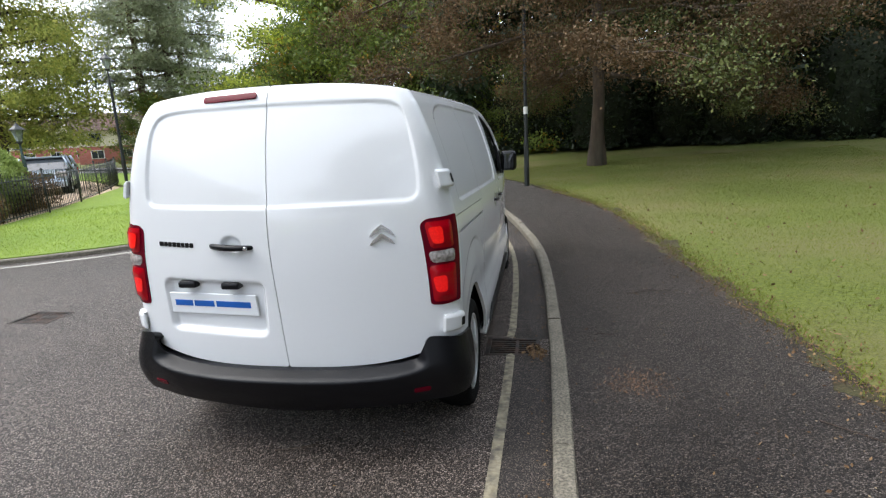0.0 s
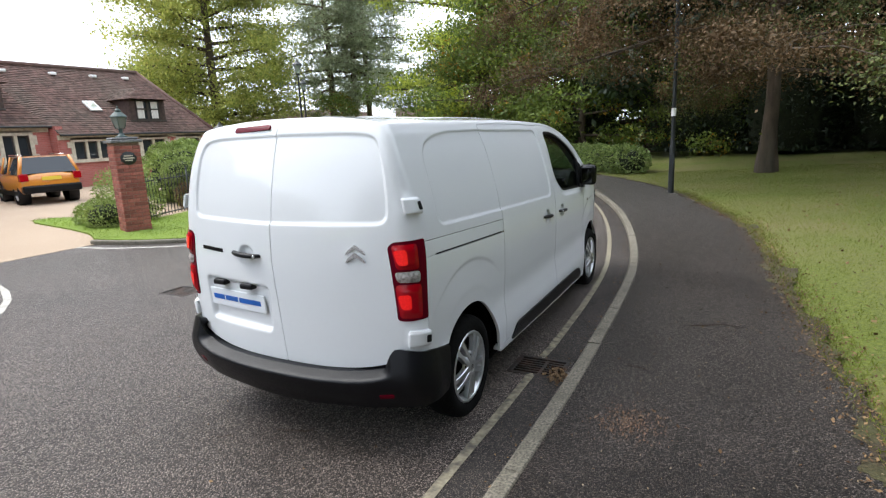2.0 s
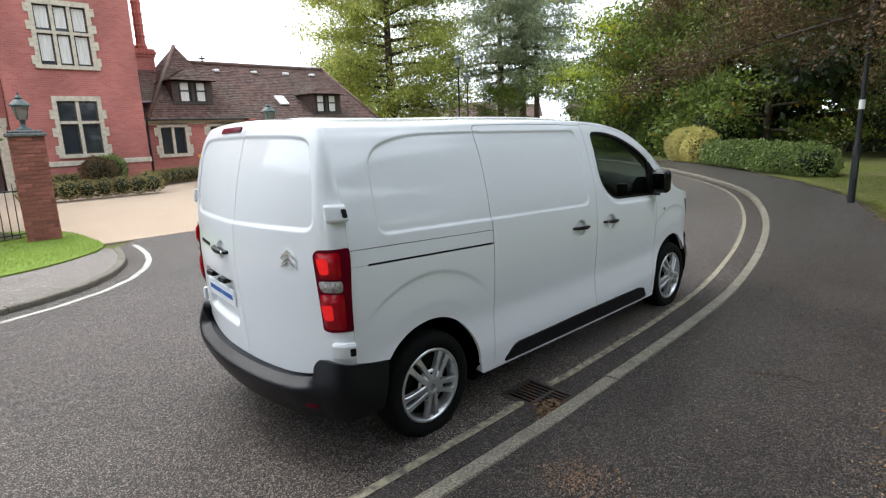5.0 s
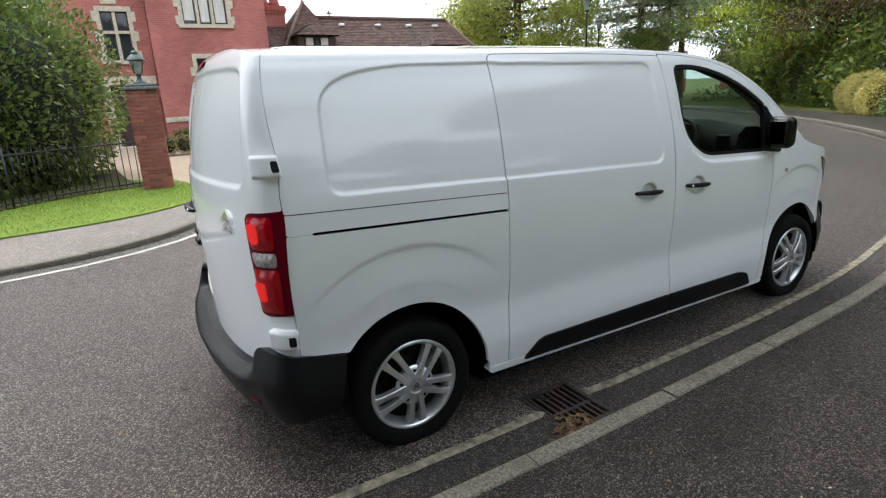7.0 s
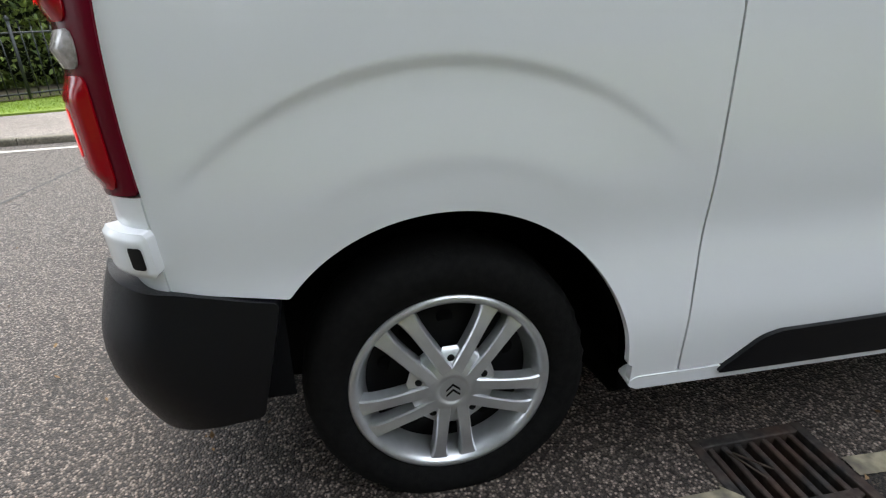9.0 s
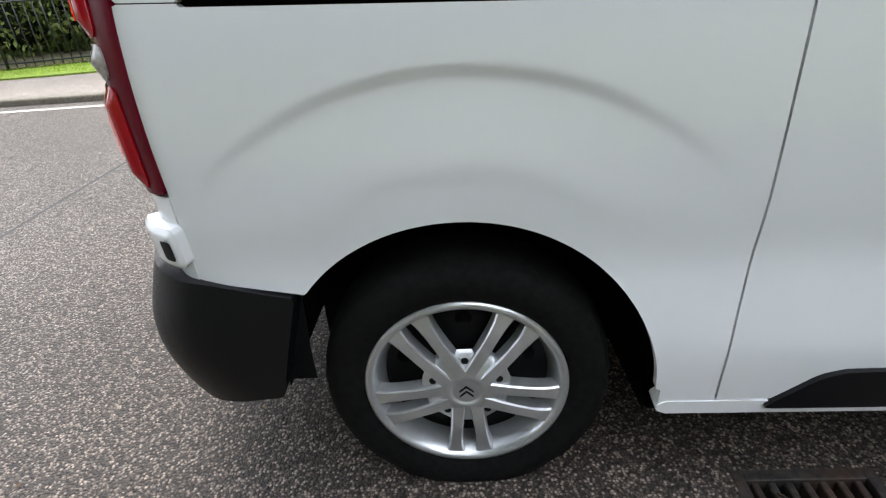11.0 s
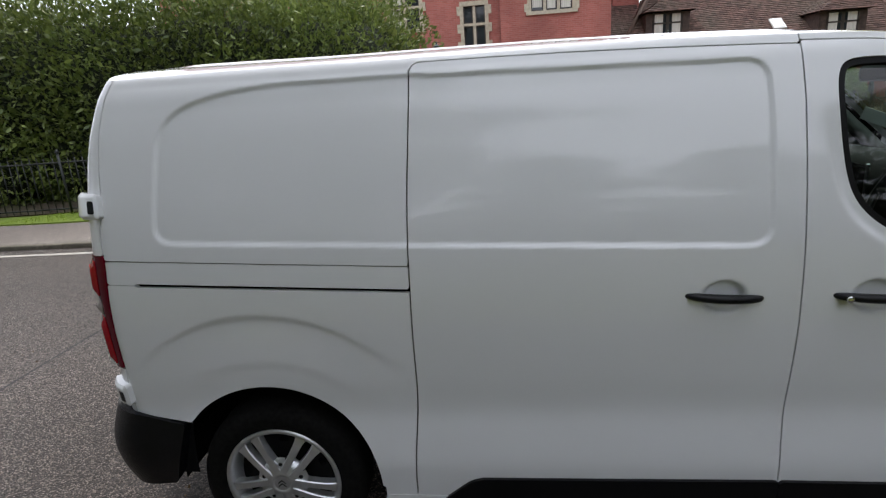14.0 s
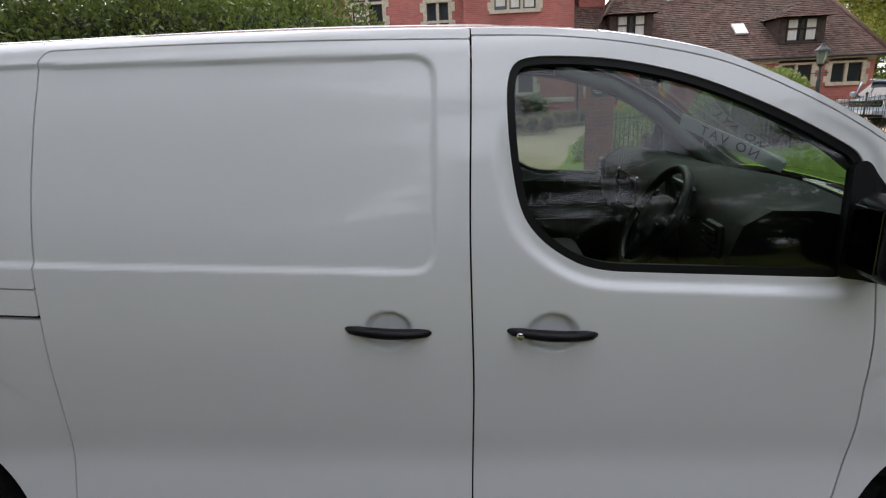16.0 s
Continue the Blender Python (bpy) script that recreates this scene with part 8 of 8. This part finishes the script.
soil = varied("leafy_soil", (0.013, 0.0085, 0.0045), (0.060, 0.040, 0.019), 60, 0.95, c=(0.07, 0.080, 0.018), scale2=3, bump=0.01, bump_scale=60)
rng = np.random.default_rng(8)


leaf_crumb = varied("leaf_crumbs", (0.075, 0.040, 0.022), (0.26, 0.165, 0.105), 300, 0.9)


def litter(name, label, pts, size, mat=None, flat=True, z=0.004):
    pts = np.array(pts, float)
    gh = np.where(pts[:, 0] < 1.39, road_z(pts[:, 0], pts[:, 1]), ground_height(pts[:, 0], pts[:, 1]))
    gz = np.maximum(gh, np.where((pts[:, 0] > 1.39) & (pts[:, 0] < 3.4), 0.066, -1.0))
    P = np.c_[pts, gz + z + 0.006 * rng.random(len(pts))]
    d = rng.normal(size=(len(P), 3)) * np.array([1, 1, 0.22])
    ob = tagged(part(name, leaf_mesh(name, P, size, rng, mat or dead_leaf, 0.6, 3.0, flat=d), mat or dead_leaf), label, "leaf litter", kind="stuff")
    return ob


edge = np.array(PATH_EDGE)
edge = edge[(edge[:, 1] > -6) & (edge[:, 1] < 22)]
pick = rng.integers(0, len(edge) - 1, 14000)
pts = edge[pick] + (edge[pick + 1] - edge[pick]) * rng.random((14000, 1))
pts[:, 0] += rng.normal(size=14000) * 0.13 + 0.03
litter("leaf_litter", "dry brown leaves along the edge of the footpath", pts, 0.020)
ke = np.array(KERB)
ke = ke[(ke[:, 1] > -4) & (ke[:, 1] < 16)]
pick = rng.integers(0, len(ke) - 1, 500)
pts = ke[pick] + (ke[pick + 1] - ke[pick]) * rng.random((500, 1))
pts[:, 0] -= np.abs(rng.normal(size=500)) * 0.07 + 0.012
litter("leaf_litter", "small dry leaves lying in the gutter", pts, 0.020)
litter("leaf_litter", "heap of dry leaves at the drain's corner", np.c_[1.30 + rng.normal(size=130) * 0.035, 0.69 + rng.normal(size=130) * 0.06].clip([1.1, 0.4], [1.375, 1.1]), 0.040, z=0.012)
litter("leaf_litter", "patch of brown leaf crumbs on the footpath", np.c_[1.90 + rng.normal(size=700) * 0.10, 0.08 + rng.normal(size=700) * 0.10].clip([1.55, -2], [3, 3]), 0.012, leaf_crumb)
litter("leaf_litter", "scattered leaves and seeds on the footpath", np.c_[rng.uniform(1.55, 3.1, 420), rng.uniform(-3, 12, 420)], 0.022)
pale_flake = leaf_material("pale_leaf_flakes", (0.16, 0.12, 0.07), (0.36, 0.30, 0.20), 0.8, 0.1)
litter("leaf_litter", "small pale flakes and seeds on the footpath", np.c_[rng.uniform(1.5, 3.15, 900), rng.uniform(-3, 9, 900)], 0.012, pale_flake)
litter("leaf_litter", "scattered crumbs of leaf on the road", np.c_[rng.uniform(-4, 1.3, 160), rng.uniform(-3.2, 3, 160)], 0.016)
pts = np.c_[rng.uniform(2.5, 15, 2600), rng.uniform(-2, 20, 2600)]
pts = pts[sd_poly(BEYOND_EDGE, pts[:, 0], pts[:, 1]) < -0.05]
litter("leaf_litter", "brown leaves fallen on the grass", pts, 0.038, z=0.02)
wood = material("twig_bark", (0.05, 0.035, 0.025), 0.9)
for pts in ([(-0.06, -0.735, 0.010), (0.06, -0.70, 0.012), (0.14, -0.66, 0.012), (0.20, -0.665, 0.01)], [(0.08, -0.70, 0.010), (0.13, -0.69, 0.014), (0.15, -0.63, 0.012)], [(-0.34, -0.95, 0.008), (-0.28, -0.90, 0.009)], [(2.1, 1.9, 0.07), (2.35, 2.02, 0.072), (2.5, 2.0, 0.07)], [(1.75, 0.9, 0.07), (1.9, 0.86, 0.072)], [(2.75, -0.3, 0.07), (2.95, -0.5, 0.075), (3.02, -0.48, 0.075)], [(0.99, 0.70, 0.006), (1.09, 0.735, 0.010)], [(1.0, 0.71, 0.008), (1.07, 0.77, 0.010)]):
    tagged(part("twig", mesh_of("twig", *tube(pts, 0.0035, 0.002, 6)), wood), "small dry brown twig lying on the asphalt", "twig")

# ragged band of soil where the turf meets the asphalt
fine_edge = []
for (x0, y0), (x1, y1) in zip(PATH_EDGE, PATH_EDGE[1:]):
    count = max(1, int(math.hypot(x1 - x0, y1 - y0) / 0.03))
    fine_edge += [(x0 + (x1 - x0) * k / count, y0 + (y1 - y0) * k / count) for k in range(count)]
fine_edge = [p for p in fine_edge if -8 < p[1] < 24]


def ragged(step_len, size):
    """Smooth random swing along the edge."""
    knots = rng.normal(size=int(len(fine_edge) * 0.03 / step_len) + 3)
    return size * np.interp(np.arange(len(fine_edge)) * 0.03 / step_len, np.arange(len(knots)), knots)


bands = [offset_line(fine_edge, d) for d in (0.07, 0.0, -0.07)]
swing = [ragged(0.35, 0.045) + ragged(0.09, 0.022) + ragged(0.03, 0.010), 0.0 * ragged(1.0, 1.0), ragged(0.30, 0.04) + ragged(0.07, 0.025)]
v = []
for band, sw_line, lift in zip(bands, swing, (0.0, 0.002, 0.004)):
    for (x, y), q in zip(band, sw_line):
        v.append((x + q, y + 0.3 * q, max(0.066, float(ground_height(x + q, y)) + 0.012) + lift if lift else 0.0645))
n = len(fine_edge)
tagged(part("verge_soil", mesh_of("verge_soil", v, [(b * n + i, (b + 1) * n + i, (b + 1) * n + i + 1, b * n + i + 1) for b in range(2) for i in range(n - 1)]), soil), "ragged strip of leafy soil along the footpath's edge", "soil", kind="structure")

blade = leaf_material("grass_blades", (0.118, 0.148, 0.013), (0.158, 0.185, 0.020), 0.7, 0.35)
blade_lawn = leaf_material("lawn_blades", (0.17, 0.25, 0.022), (0.25, 0.345, 0.040), 0.6, 0.35)


def grass(name, label, poly, count, length, mat, height, seed):
    r = np.random.default_rng(seed)
    xs, ys = [p[0] for p in poly], [p[1] for p in poly]
    P = np.c_[r.uniform(min(xs), max(xs), count * 3), r.uniform(min(ys), max(ys), count * 3)]
    P = P[sd_poly(poly, P[:, 0], P[:, 1]) < 0][:count]
    z = height(P[:, 0], P[:, 1])
    up = np.c_[r.normal(size=(len(P), 2)) * 0.9, np.full(len(P), 1.6)]
    return tagged(part(name, leaf_mesh(name, np.c_[P, z + length * 0.30], length, r, mat, 0.09, 0.0, flat=up), mat), label, "grass", kind="stuff")


near_bank = [p for p in offset_line(PATH_EDGE, 0.015) if -3 < p[1] < 17]
grass("grass", "short mown grass on the bank", near_bank + [(11, 17), (9.5, 6), (8.0, -3)], 150000, 0.036, blade, lambda x, y: np.maximum(ground_height(x, y), 0.062), 1)
near_edge = [p for p in offset_line(PATH_EDGE, 0.07) if -3 < p[1] < 12]
grass("grass", "ragged grass creeping over the footpath's edge", near_edge + list(reversed([p for p in offset_line(PATH_EDGE, -0.22) if -3 < p[1] < 12])), 16000, 0.045, blade, lambda x, y: np.maximum(ground_height(x, y), 0.062), 5)
grass("grass", "short mown grass on the lawn", [p for p in SOUTH_LAWN if p[1] > -8], 26000, 0.05, blade_lawn, lambda x, y: garden(x, y) + 0.035, 2)
grass("grass", "short mown grass on the lawn", [p for p in NORTH_LAWN if p[1] < 14], 26000, 0.05, blade_lawn, lambda x, y: garden(x, y) + 0.035, 3)
bed = offset_line(curve_points(FENCE_S, 8), -0.06)
sheet("mulch_bed", [*bed, (-14, -15), (-14, -1.0), (-11, -0.8)], lambda u, w: garden(u, w) + 0.055, soil, 0.35, "leafy brown mulch under the shrubbery", "flower bed")
